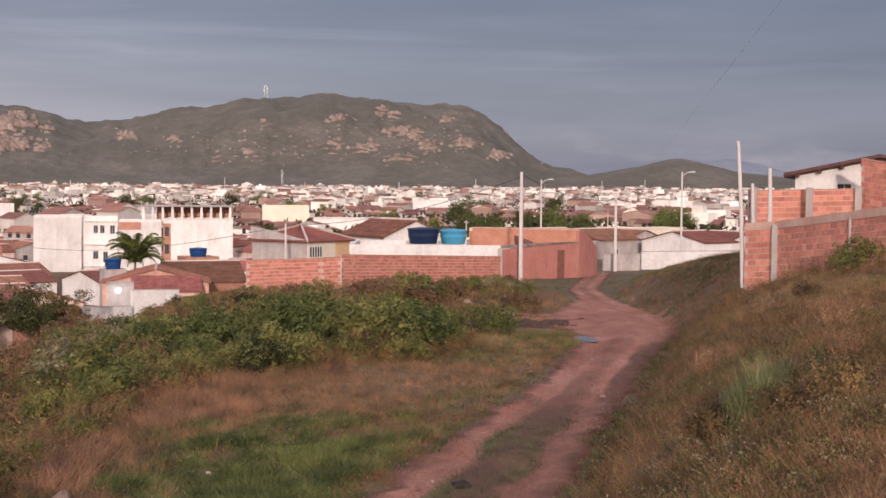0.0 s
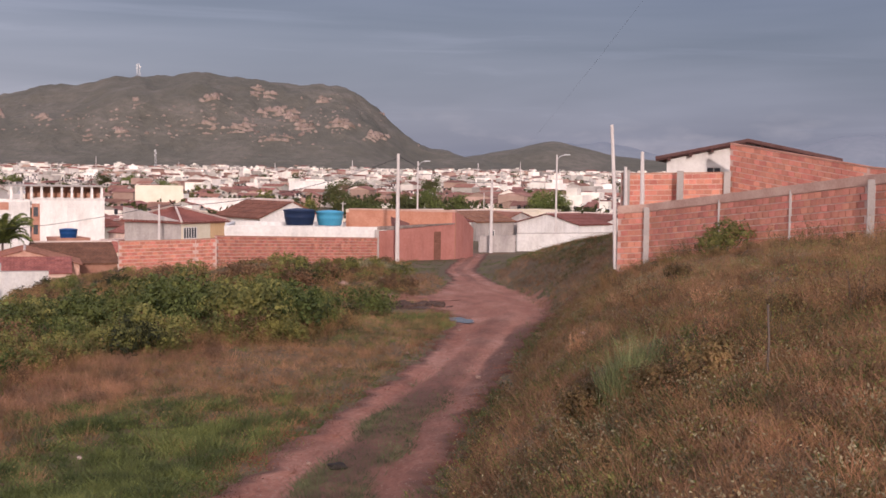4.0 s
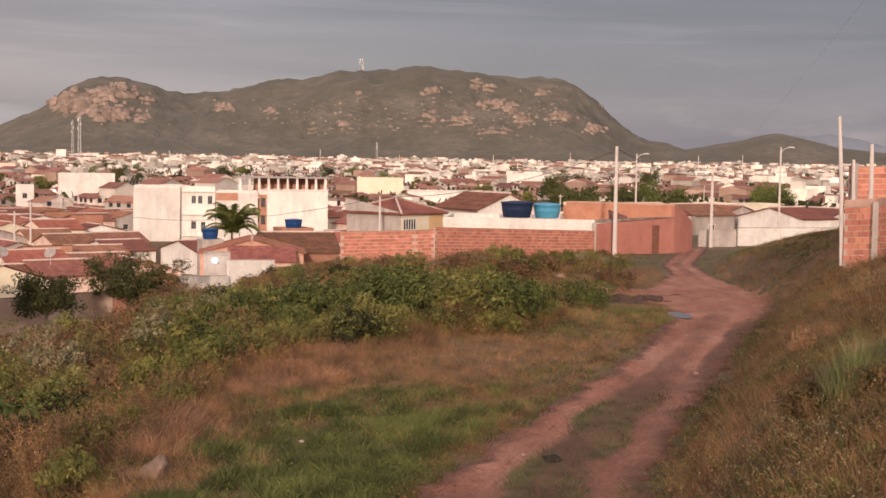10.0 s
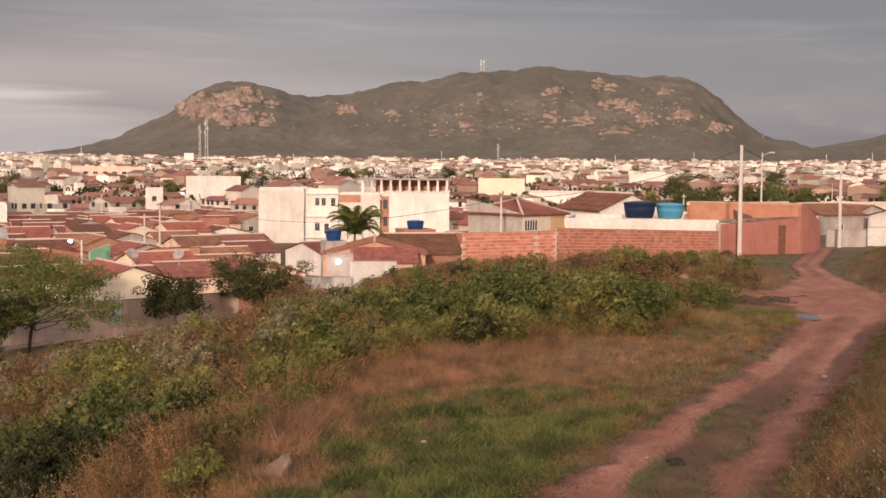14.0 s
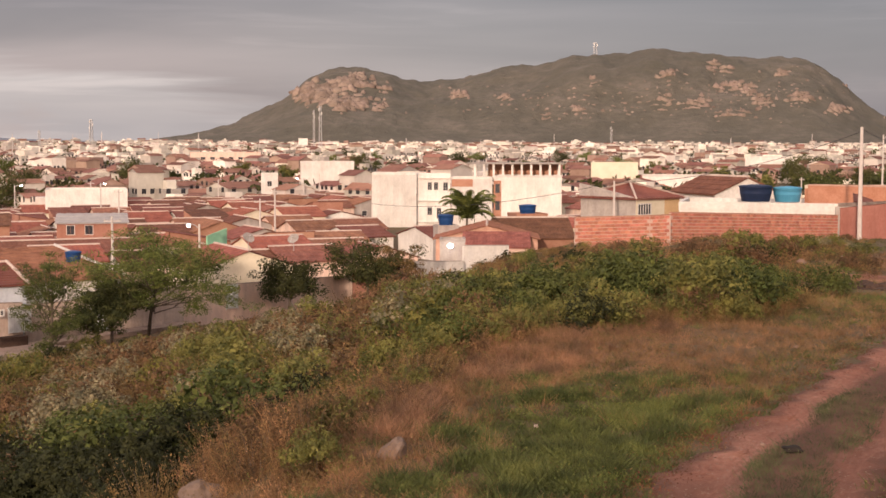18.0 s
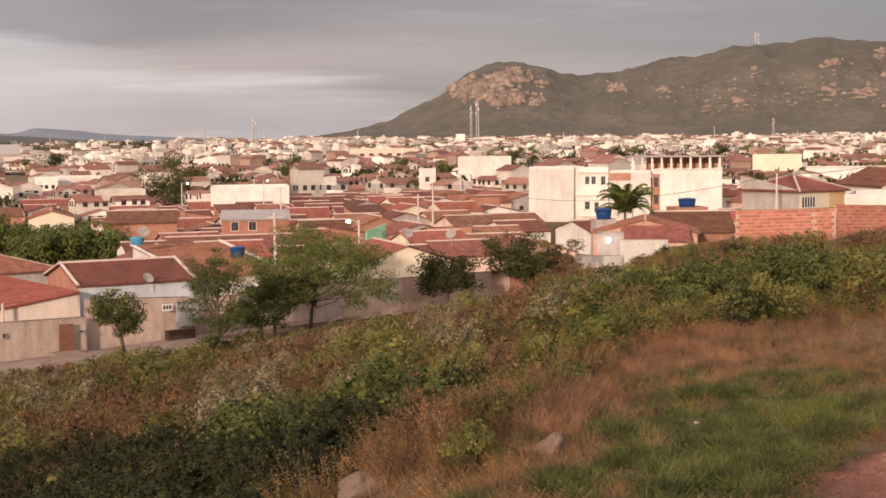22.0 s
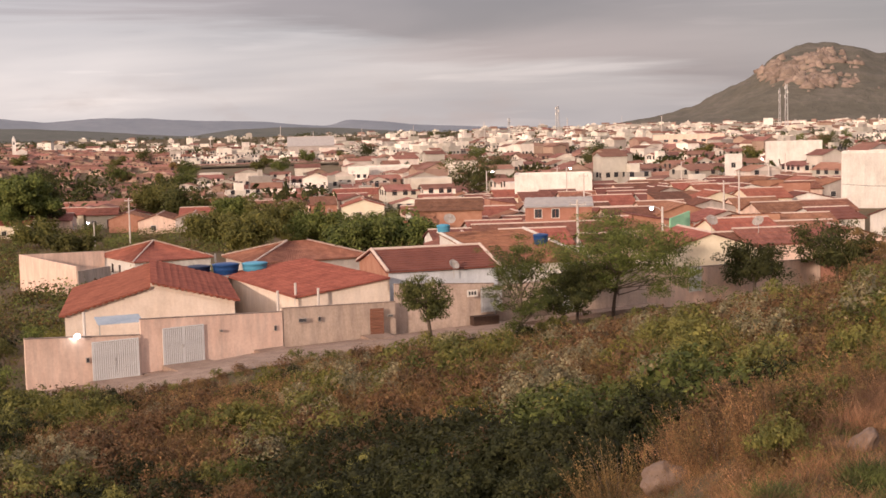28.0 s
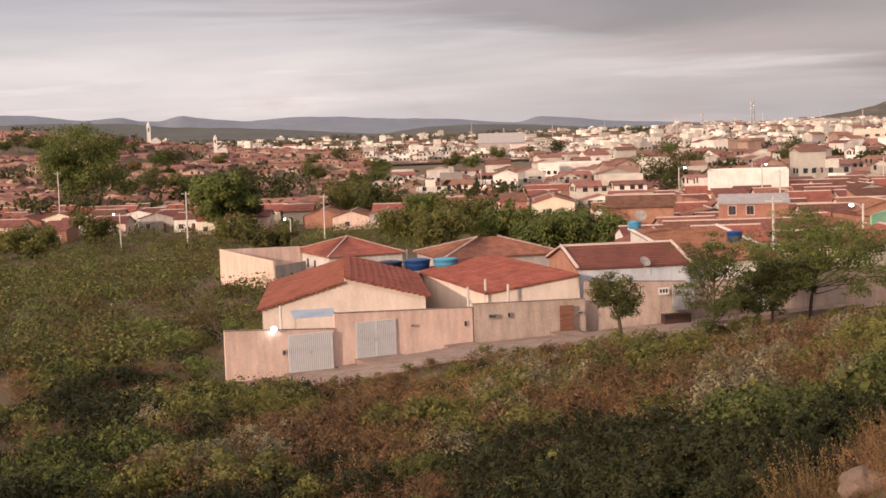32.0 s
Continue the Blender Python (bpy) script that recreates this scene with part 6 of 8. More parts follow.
# more gates, a plate with bars and other small things of the street
steel_gate(23.95, 97.5, 23.12, 98.3, 13.0, 1.75, "narrow striped steel gate in a grey wall")
o = thing("gate_step", pose(*P(23.8, 97.0, -7.86)) @ pose(0, 0, 0, 0, 0, 48), "dark concrete step below a gate", "step")
part("step", Build().box(-1.0, 1.0, -0.35, 0.4, -0.6, 0.28, 0.02), M_MUD, o)
steel_gate(20.75, 101.4, 20.1, 102.0, 13.55, 1.95, "narrow pale slatted gate behind the street trees")
steel_gate(15.25, 108.4, 14.8, 109.0, 13.0, 1.9, "narrow grey slatted gate in the street wall")
o = thing("number_plate", pose(*P(24.3, 96.9, -6.9)) @ pose(0, 0, 0, 0, 0, 48), "white plate with dark bars on the wall", "sign")
part("plate", Build().box(-0.42, 0.42, -0.03, 0.0, 0, 0.5, 0.008), M_WHITE, o)
for k in range(3):
    part("mark", Build().box(-0.3 + k * 0.22, -0.16 + k * 0.22, -0.036, -0.031, 0.12, 0.38), M_GLASS, o)
o = thing("sheet_canopy", pose(*P(39.0, 86.4, -7.42)) @ pose(0, 0, 0, 0, 0, 50), "pale blue corrugated sheet canopy behind the pink wall", "canopy")
b = Build()
n = 14
pts = [(-1.4 + 2.8 * k / n, yy, 0.012 * (k % 2) + 0.25 * (yy + 0.4)) for yy in (-0.4, 1.0) for k in range(n + 1)]
b.add(pts, [(k, k + 1, n + 2 + k, n + 1 + k) for k in range(n)])
part("sheet", b, M_SHEET, o)
for k in (-1.3, 1.3):
    part("post", Build().tube([(k, -0.3, -2.6), (k, -0.3, 0.0)], 0.04, 6), M_STEEL, o)
for az_, d_, el_, r_, tn in ((25.06, 97.6, -5.75, 0.42, 40), (25.19, 112, -3.85, 0.5, 10), (14.3, 124, -4.1, 0.55, 30), (12.41, 126, -4.15, 0.55, 330)):
    dish(pose(*P(az_, d_, el_)) @ pose(0, 0, 0, 0, 0, az_ + tn), r_, "grey satellite dish on a roof")
tank(pose(*P(25.45, 112, -4.15)), 0.55, 0.5, M_TANKL, "small pale blue water tank on a wall top")
tank(pose(*P(21.37, 108, -4.75)), 0.6, 0.7, M_TANKB, "small blue water tank between roofs")
seg(16.0, 140, 11.5, 9.25, 15.2, 142, 11.5, 8.6, M_MINT, "mint green gable wall between roofs", False)


# ---- the town: nearer houses as things, the rest of the town as one sheet of roofs and walls ----
TAKEN = [(*polar(a, d), r) for a, d, r in ((37.7, 100, 13), (29.9, 101, 9), (25.7, 107, 9), (22.8, 116, 9), (15, 119, 9), (37.4, 134, 9), (32.9, 122, 8), (41, 121, 8),
         (4.3, 146, 8), (5.75, 129, 5), (8.2, 254, 11), (5.5, 255, 11), (2.6, 258, 12), (5.2, 152, 4), (-1.5, 108, 7), (-5, 118, 7), (-7.3, 101, 9), (-11.4, 101, 7), (4, 126, 6), (7, 124, 5))]


def free(x, y, r):
    for a, b, c in TAKEN:
        if (x - a) ** 2 + (y - b) ** 2 < (r + c) ** 2:
            return False
    TAKEN.append((x, y, r))
    return True


rt = random.Random(11)
STREET = 33
kinds = []
for k, (w, d, h, rise, wm, rm, rf, lab) in enumerate((
        (7, 8, 3.0, 1.3, M_PINK, M_TILE, "gable", "small house with a worn clay tile gable roof"),
        (8, 9, 3.1, 1.4, M_BRICKW, M_TILE, "gable", "bare brick house with a clay tile roof"),
        (6, 10, 3.0, 1.2, M_WHITE, M_TILED, "gable", "white house with a dark tile roof"),
        (8, 7, 3.2, 1.2, M_GREY, M_TILE, "gable", "grey rendered house with a red tile roof"),
        (7, 9, 3.3, 1.4, M_CREAM, M_TILEB, "gable", "cream house with a bright tile roof"),
        (6, 9, 3.0, 1.6, M_BRICKW, M_TILE, "lean", "brick lean-to house with a tile roof"),
        (7, 8, 3.6, 0.5, M_WHITE, M_CONC, "flat", "white flat-roofed house with a parapet"),
        (7, 7, 6.2, 0.5, M_CREAM, M_CONC, "flat", "two-storey cream flat-roofed house"),
        (8, 8, 6.0, 1.2, M_BRICKW, M_FIBRE, "gable", "two-storey brick house with a grey sheet roof"),
        (8, 10, 3.6, 0.5, M_OCHRE, M_CONC, "flat", "ochre flat-roofed house with a parapet"))):
    holes = [("s", -w * 0.25, 1.0, 1.0, 1.0), ("s", w * 0.22, 0.02, 0.85, 2.05), ("w", d * 0.1, 1.1, 1.0, 1.0)]
    if h > 5:
        holes += [("s", -w * 0.25, 4.0, 1.1, 1.1), ("s", w * 0.25, 4.0, 1.1, 1.1)]
    ob = house(pose(0, -900 - 20 * k, 0), w, d, h, rise, wm, rm, lab, "houses of the town", ridge=("y" if k % 2 else "x"), roof=rf, holes=holes, tile=0.55, wave=0.05)
    kinds.append((ob, math.hypot(w, d) / 2))
used = set()
count = 0
lots = []
cs, sn = math.cos(radians(STREET)), math.sin(radians(STREET))
for iv in range(-60, 60):
    for iu in range(-70, 70):
        u, v = iu * 7.4 + rt.uniform(-0.6, 0.6), (iv // 2) * 27 + (iv % 2) * 10.5 + rt.uniform(-0.8, 0.8)
        x, y = u * cs - v * sn, u * sn + v * cs
        d, az_ = math.hypot(x, y), math.degrees(math.atan2(-x, y))
        if not -24 < az_ < 54 or d < 116 or d > 520 or rt.random() < 0.12:
            continue
        if az_ > 26.5 and d < 300 + 12 * math.sin(az_):
            continue
        if az_ > 30 and (d > 520 or rt.random() < 0.1):
            continue
        if az_ < 2 and d < 165:
            continue
        if 0.5 < az_ < 9.6 and 188 < d < 262:
            continue
        lots.append((d, x, y, az_))
lots.sort()
LAST = 0
EDGE = {}
for d, x, y, az_ in lots:
    side = "l" if az_ > 28 else "r"
    if sum(1 for q in EDGE.values() if q == side) >= (70 if side == "l" else 225):
        continue
    k = rt.choice((0, 0, 0, 1, 2, 2, 3, 3, 5, 4, 4)) if (d < 300 and az_ > -2) or az_ > 28 else rt.choice((0, 2, 3, 2, 0)) if az_ < -9 and d < 270 else rt.choice((0, 2, 3, 4, 6, 6, 6, 7, 7, 9, 2, 1))
    if not free(x, y, 3.2):
        continue
    turn = STREET + rt.choice((0, 0, 90, 180)) + rt.uniform(-3, 3)
    m = pose(x, y, float(ground(x, y)) - rt.uniform(0, 0.5), 0, 0, turn)
    if k not in used:
        kinds[k][0].matrix_basis = m
        used.add(k)
    else:
        copy_thing(kinds[k][0], m)
    EDGE[(x, y)] = side
    count += 1
END_R = max(math.hypot(*q) for q, sd in EDGE.items() if sd == "r")
END_L = max(math.hypot(*q) for q, sd in EDGE.items() if sd == "l")
for k, (ob, _) in enumerate(kinds):
    if k not in used:
        ob.matrix_basis = spot(-20 + k * 3, 460)

sheets = {"w": ([], []), "b": ([], []), "r": ([], []), "p": ([], []), "q": ([], []), "s": ([], [])}


def put(key, v, f):
    V_, F_ = sheets[key]
    o = len(V_)
    V_.extend(v)
    F_.extend(tuple(i + o for i in q) for q in f)


BOXF = [(0, 1, 5, 4), (1, 2, 6, 5), (2, 3, 7, 6), (3, 0, 4, 7), (4, 5, 6, 7)]
grid = {}
for _ in range(36000):
    az_ = rt.uniform(-31, 56)
    d0 = END_L if az_ > 28 else END_R
    d = d0 + 6 + (2420 - d0) * rt.random() ** 1.25
    x, y = polar(az_, d)
    # the fields and the wooded gully have no houses
    if 28 + 1.5 * math.sin(d * 0.02) < az_ < 36.8 and 540 < d < 830:
        continue
    if az_ > 24 and d > 1350 - (az_ - 24) * 9 and rt.random() < 0.97:
        continue
    if noise.noise(Vector((x / 130, y / 130, 5))) > 0.33:
        continue
    cell = (int(x // 7.6), int(y // 7.6))
    if cell in grid:
        continue
    if d < 480 and not free(x, y, 2.5):
        continue
    grid[cell] = 1
    w, dp = rt.uniform(5, 8.5) * (1 + d / 3000), rt.uniform(6, 9.5)
    h = rt.choice((3.0, 3.2, 3.2, 3.6, 5.8)) if rt.random() < 0.95 else rt.uniform(7, 10)
    poor = az_ > 36.5 and d < 1150
    if poor:
        if rt.random() < 0.74:
            continue
        h = 2.9
        w, dp = w * 1.3, dp * 1.3
    z = float(ground(x, y)) - 1
    t = radians(STREET + rt.choice((0, 90)) + rt.uniform(-8, 8) + 25 * math.sin(x * 0.004 + y * 0.003))
    c, s = math.cos(t), math.sin(t)
    q = lambda lx, ly, lz: (x + lx * c - ly * s, y + lx * s + ly * c, z + lz)
    a_, b_ = w / 2, dp / 2
    base = [q(-a_, -b_, 0), q(a_, -b_, 0), q(a_, b_, 0), q(-a_, b_, 0), q(-a_, -b_, h), q(a_, -b_, h), q(a_, b_, h), q(-a_, b_, h)]
    red = rt.random() < (0.80 if poor else 0.30 if d < 700 else 0.14)
    put("q" if poor else "b" if red else "w", base, BOXF)
    if poor or rt.random() < (0.72 if d < 700 else 0.26):
        rise, ov = rt.uniform(0.9, 1.6), 0.35
        put("s" if poor else "r", [q(-a_ - ov, -b_ - ov, h - 0.1), q(a_ + ov, -b_ - ov, h - 0.1), q(a_ + ov, 0, h + rise), q(-a_ - ov, 0, h + rise), q(a_ + ov, b_ + ov, h - 0.1), q(-a_ - ov, b_ + ov, h - 0.1)],
            [(0, 1, 2, 3), (3, 2, 4, 5)])
        put("q" if poor else "b" if red else "w", [q(-a_, -b_, h), q(-a_, b_, h), q(-a_, 0, h + rise), q(a_, -b_, h), q(a_, b_, h), q(a_, 0, h + rise)], [(2, 1, 0), (3, 4, 5)])
    elif rt.random() < 0.4:
        e = rt.uniform(0.2, 0.5)
        put("w", [q(-a_ * e, -b_ * e, h), q(a_ * e, -b_ * e, h), q(a_ * e, b_ * e, h), q(-a_ * e, b_ * e, h),
                  q(-a_ * e, -b_ * e, h + 2), q(a_ * e, -b_ * e, h + 2), q(a_ * e, b_ * e, h + 2), q(-a_ * e, b_ * e, h + 2)], BOXF)
    if d < 1100:
        for st in range(1 if h < 5 else 2):
            for u in (-0.55, 0.1, 0.6):
                if rt.random() < 0.75:
                    z0, ww = 2.0 + st * 2.8, 0.55
                    for lx, ly, ex, ey in ((u * a_, -b_, ww, 0.04), (-a_, u * b_, 0.04, ww), (u * a_, b_, ww, 0.04)):
                        put("p", [q(lx - ex, ly - ey, z0), q(lx + ex, ly - ey, z0), q(lx + ex, ly + ey, z0), q(lx - ex, ly + ey, z0),
                                  q(lx - ex, ly - ey, z0 + 1.2), q(lx + ex, ly - ey, z0 + 1.2), q(lx + ex, ly + ey, z0 + 1.2), q(lx - ex, ly + ey, z0 + 1.2)], BOXF)
town = thing("far_town", pose(0, 0, 0), "pale crowded houses of the town spread below the mountain", "town")
town["kind"] = "stuff"
for key, nm, mt in (("w", "wall", M_HOUSEFAR), ("b", "wall", M_HOUSEFAR2), ("r", "roof", M_ROOFFAR), ("q", "wall", M_POORWALL), ("s", "roof", M_ROOFPOOR), ("p", "window", M_GLASS)):
    me = bpy.data.meshes.new(nm)
    me.from_pydata(sheets[key][0], [], sheets[key][1])
    me.materials.append(mt)
    tagged(part(nm, me, mt, town), kind="stuff")


# big pale buildings that stand out of the town
def slab(az, d, w, dp, top, base, material, label, holes=(), turn=0, roof="flat", rise=0.5, rmat=None):
    p = P(az, d, base)
    h = d * (math.tan(radians(top)) - math.tan(radians(base)))
    house(pose(p.x, p.y, p.z, 0, 0, az + turn), w, dp, h, rise, material, rmat or M_CONC, label, roof=roof, holes=holes, name="building", tile=1.0)


slab(-7.3, 640, 22, 12, -0.45, -1.6, M_WHITE, "long white office block with dark window bands",
     holes=[("s", u, z, 2.4, 1.2) for u in (-8, -4.8, -1.6, 1.6, 4.8, 8) for z in (4.5, 8.2)])
slab(-1.0, 420, 14, 12, -0.75, -2.2, M_CREAM, "plain cream warehouse block")
slab(-3.6, 400, 20, 10, -1.25, -2.2, M_WHITE, "low long cream building")
slab(11.0, 390, 15, 12, -0.75, -1.9, M_WHITE, "plain white flat-roofed building")
slab(13.4, 330, 4, 6, -1.25, -2.4, M_WHITE, "narrow white two-storey house", holes=[("s", 0, 4, 1, 1.2)])
slab(20.8, 290, 16, 14, -1.95, -2.9, M_WHITE, "long cream warehouse with a dark low roof", rmat=M_FIBRE, rise=0.8)
slab(27.6, 480, 17, 12, -1.35, -2.4, M_WHITE, "white building with a row of dark windows", holes=[("s", u, 4.6, 1.4, 1.6) for u in (-6, -2, 2, 6)])
slab(30.9, 900, 30, 26, -0.4, -1.1, M_GREY, "grey-roofed market hall with a barrel gable", roof="gable", rise=6, rmat=M_FIBRE)
slab(15.2, 760, 38, 20, -0.35, -1.1, M_PINK, "long pink and cream institutional building", holes=[("s", u, 6.5, 2.4, 1.4) for u in (-12, -7, -2, 3, 8, 13)])
slab(42.0, 900, 34, 20, -0.75, -1.25, M_WHITE, "white arched hall among far houses", roof="gable", rise=4, rmat=M_FIBRE)
slab(20.6, 178, 8.5, 8, -3.15, -4.6, M_BRICKW, "two-storey bare brick house with a grey sheet roof", roof="lean", rise=0.8, rmat=M_FIBRE, holes=[("s", -2.6, 3.2, 0.9, 1.1), ("s", -0.4, 3.2, 0.9, 1.1)])
slab(25.2, 190, 9, 8, -3.2, -4.4, M_BRICKW, "brick house with a wide clay roof", roof="gable", rise=1.4, rmat=M_TILE)
slab(12.0, 1500, 10, 10, 0.25, -0.5, M_WHITE, "pale tower block far off")


def mast(az, d, base, top, w, label, twin=False):
    """A lattice mast."""
    p = P(az, d, base)
    h = d * (math.tan(radians(top)) - math.tan(radians(base)))
    ob = thing("radio_mast", pose(*p), label, "mast")
    b = Build()
    for s, t in ((-1, -1), (1, -1), (1, 1), (-1, 1)):
        b.tube([(s * w, t * w, 0), (s * w * 0.45, t * w * 0.45, h)], w * 0.14, 5)
    part("leg", b, M_STEEL, ob)
    b = Build()
    n = 9
    for k in range(n):
        e, g = w * (1 - 0.55 * k / n), w * (1 - 0.55 * (k + 1) / n)
        for (s, t), (s2, t2) in (((-1, -1), (1, -1)), ((1, -1), (1, 1)), ((1, 1), (-1, 1)), ((-1, 1), (-1, -1))):
            b.tube([(s * e, t * e, h * k / n), (s2 * g, t2 * g, h * (k + 1) / n)], w * 0.09, 4)
    part("brace", b, M_STEEL, ob)
    for k in range(3):
        part("antenna", Build().box(w * (0.5 if k % 2 else -1.1), w * (1.1 if k % 2 else -0.5), -w * 0.4, w * 0.2, h * (0.75 + 0.08 * k), h * (0.8 + 0.08 * k)), M_WHITE, ob)
    return ob


mast(-0.16, 2985, 3.45, 4.26, 4.5, "white lattice transmitter mast on the summit")
mast(11.28, 1250, -0.6, 1.62, 1.5, "tall steel telephone mast in the town")
mast(11.55, 1260, -0.6, 1.45, 1.0, "second slimmer steel mast in the town")
mast(20.58, 1500, -0.5, 1.0, 2.0, "far radio mast above the roofs")
mast(22.6, 1450, -0.4, 0.55, 1.2, "slim far mast above the roofs")
mast(-0.85, 1500, -0.3, 0.8, 1.2, "slim lattice mast in front of the mountain")

for k in range(34):
    az_, d = rt.uniform(-20, 40), rt.uniform(130, 420)
    if (az_ < 2 and d < 190) or (az_ > 26 and d < 300):
        continue
    x, y, z = on(az_, d)
    if k % 3:
        utility_pole(pose(x, y, z), rt.uniform(7.5, 9), "concrete utility pole with a crossarm among houses", 0.14, True, rt.uniform(0, 180))
    else:
        lamp_post(pose(x, y, z), rt.uniform(7.5, 9), "street lamp among houses", k % 2 == 0, 1.2, rt.uniform(0, 360), 0.13)

# trees of the town and the gully
rb = np.random.default_rng(21)
town_trees = []
for k, (hgt, spr, mt) in enumerate(((7, 3.2, M_BUSH), (6, 2.6, M_TREED), (9, 4.0, M_BUSHG), (5, 2.6, M_WEED), (11, 4.6, M_TREED))):
    town_trees.append(tree(pose(0, -1200, 0), hgt, spr, "leafy green tree among houses and gardens", mt, leaves=3600, size=0.28, n=12, r0=0.16, seed=40 + k, flat=0.75, lump=0.34, sub=2))
placed = set()
n = 0
for _ in range(4000):
    if n >= 110:
        break
    az_, d = rt.uniform(-24, 55), 125 + 700 * rt.random() ** 1.3
    gully = az_ > 26.5 and 150 < d < 420
    if (az_ > 25 and d < 175) or not gully and (rt.random() < 0.8 or (az_ < 26.5 and d < 300)):
        continue
    if gully and (d < 200 or rt.random() < 0.985):
        continue
    x, y = polar(az_, d)
    if not free(x, y, 1.6):
        continue
    k = rt.randrange(5)
    m = pose(x, y, float(ground(x, y)), 0, 0, rt.uniform(0, 360))
    if k not in placed:
        town_trees[k].matrix_basis = m
        placed.add(k)
    else:
        copy_thing(town_trees[k], m @ pose(0, 0, 0) @ Matrix.Scale(1, 4))
    n += 1
# ---- scrub on the bank ----
KINDS = ((M_BUSH, 2.4, 1.7, "dome", 0.037, 105, "dense green leafy bush on the bank"),
         (M_BUSHG, 2.8, 2.0, "dome", 0.040, 120, "large rounded fresh green bush on the bank"),
         (M_BUSHD, 2.6, 1.5, "dome", 0.037, 115, "dark green bush, bank shade in its leaf colour"),
         (M_BUSHY, 2.0, 1.5, "dome", 0.034, 90, "yellow-green flowering bush on the bank"),
         (M_WEED, 1.7, 1.2, "wisp", 0.026, 110, "olive-brown scrub of thin upright stems"),
         (M_BUSHB, 1.6, 1.1, "wisp", 0.024, 110, "dry brown scrub in seed on the bank"),
         (M_DRY, 1.3, 0.85, "wisp", 0.022, 100, "low dry reddish weeds on the slope"),
         (M_WEED, 1.4, 0.9, "dome", 0.030, 60, "low olive weed clump on the slope"),
         (M_FLOWER, 2.0, 1.6, "dome", 0.034, 80, "pale grey-green bush in faded flower"),
         (M_RUST, 2.4, 1.6, "dome", 0.032, 110, "round rust-brown bush with fading leaves"))
bushes = []
for mt, w, h, kd, lf, cnt, lab in KINDS:
    bushes.append([(*bush_meshes("foliage", mt, rb, w, h, kd, lf, cnt), lab, h) for _ in range(2)])


def lateral(x, y):
    d = math.hypot(x, y)
    a = math.degrees(math.atan2(-x, y))
    return d * math.sin(radians(a - float(np.interp(d, TRACK_D, TRACK_AZ))))


def bush(k, x, y, s, turn):
    lv, st, lo, lab, _ = bushes[k][int(turn) % 2]
    ob = thing("bush", pose(x, y, float(ground(x, y)) - 0.05, 0, 0, turn) @ Matrix.Scale(s, 4), lab, "bush", "bushes of the bank")
    part("foliage", lv if math.hypot(x, y) < 48 else lo, None, ob)
    part("stem", st, None, ob)


# where shoulder grass gives way to scrub, and scrub tops, set to fit the camera's view
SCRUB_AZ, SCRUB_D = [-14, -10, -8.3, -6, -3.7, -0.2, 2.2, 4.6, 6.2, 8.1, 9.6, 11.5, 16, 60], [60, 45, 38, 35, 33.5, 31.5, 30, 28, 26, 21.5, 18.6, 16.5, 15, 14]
VIEW_CAP_AZ = [-14, -8, -5.9, -3.7, 0.3, 4.6, 8.1, 11, 14.0, 16.7, 21.5, 25.8, 30.5, 32.8, 36, 38, 44.8, 60]
VIEW_CAP_EL = [-3.6, -3.3, -3.1, -3.35, -3.9, -4.6, -5.1, -5.7, -6.2, -6.6, -7.25, -8.25, -9.2, -9.7, -10.1, -10.1, -8.9, -8.0]
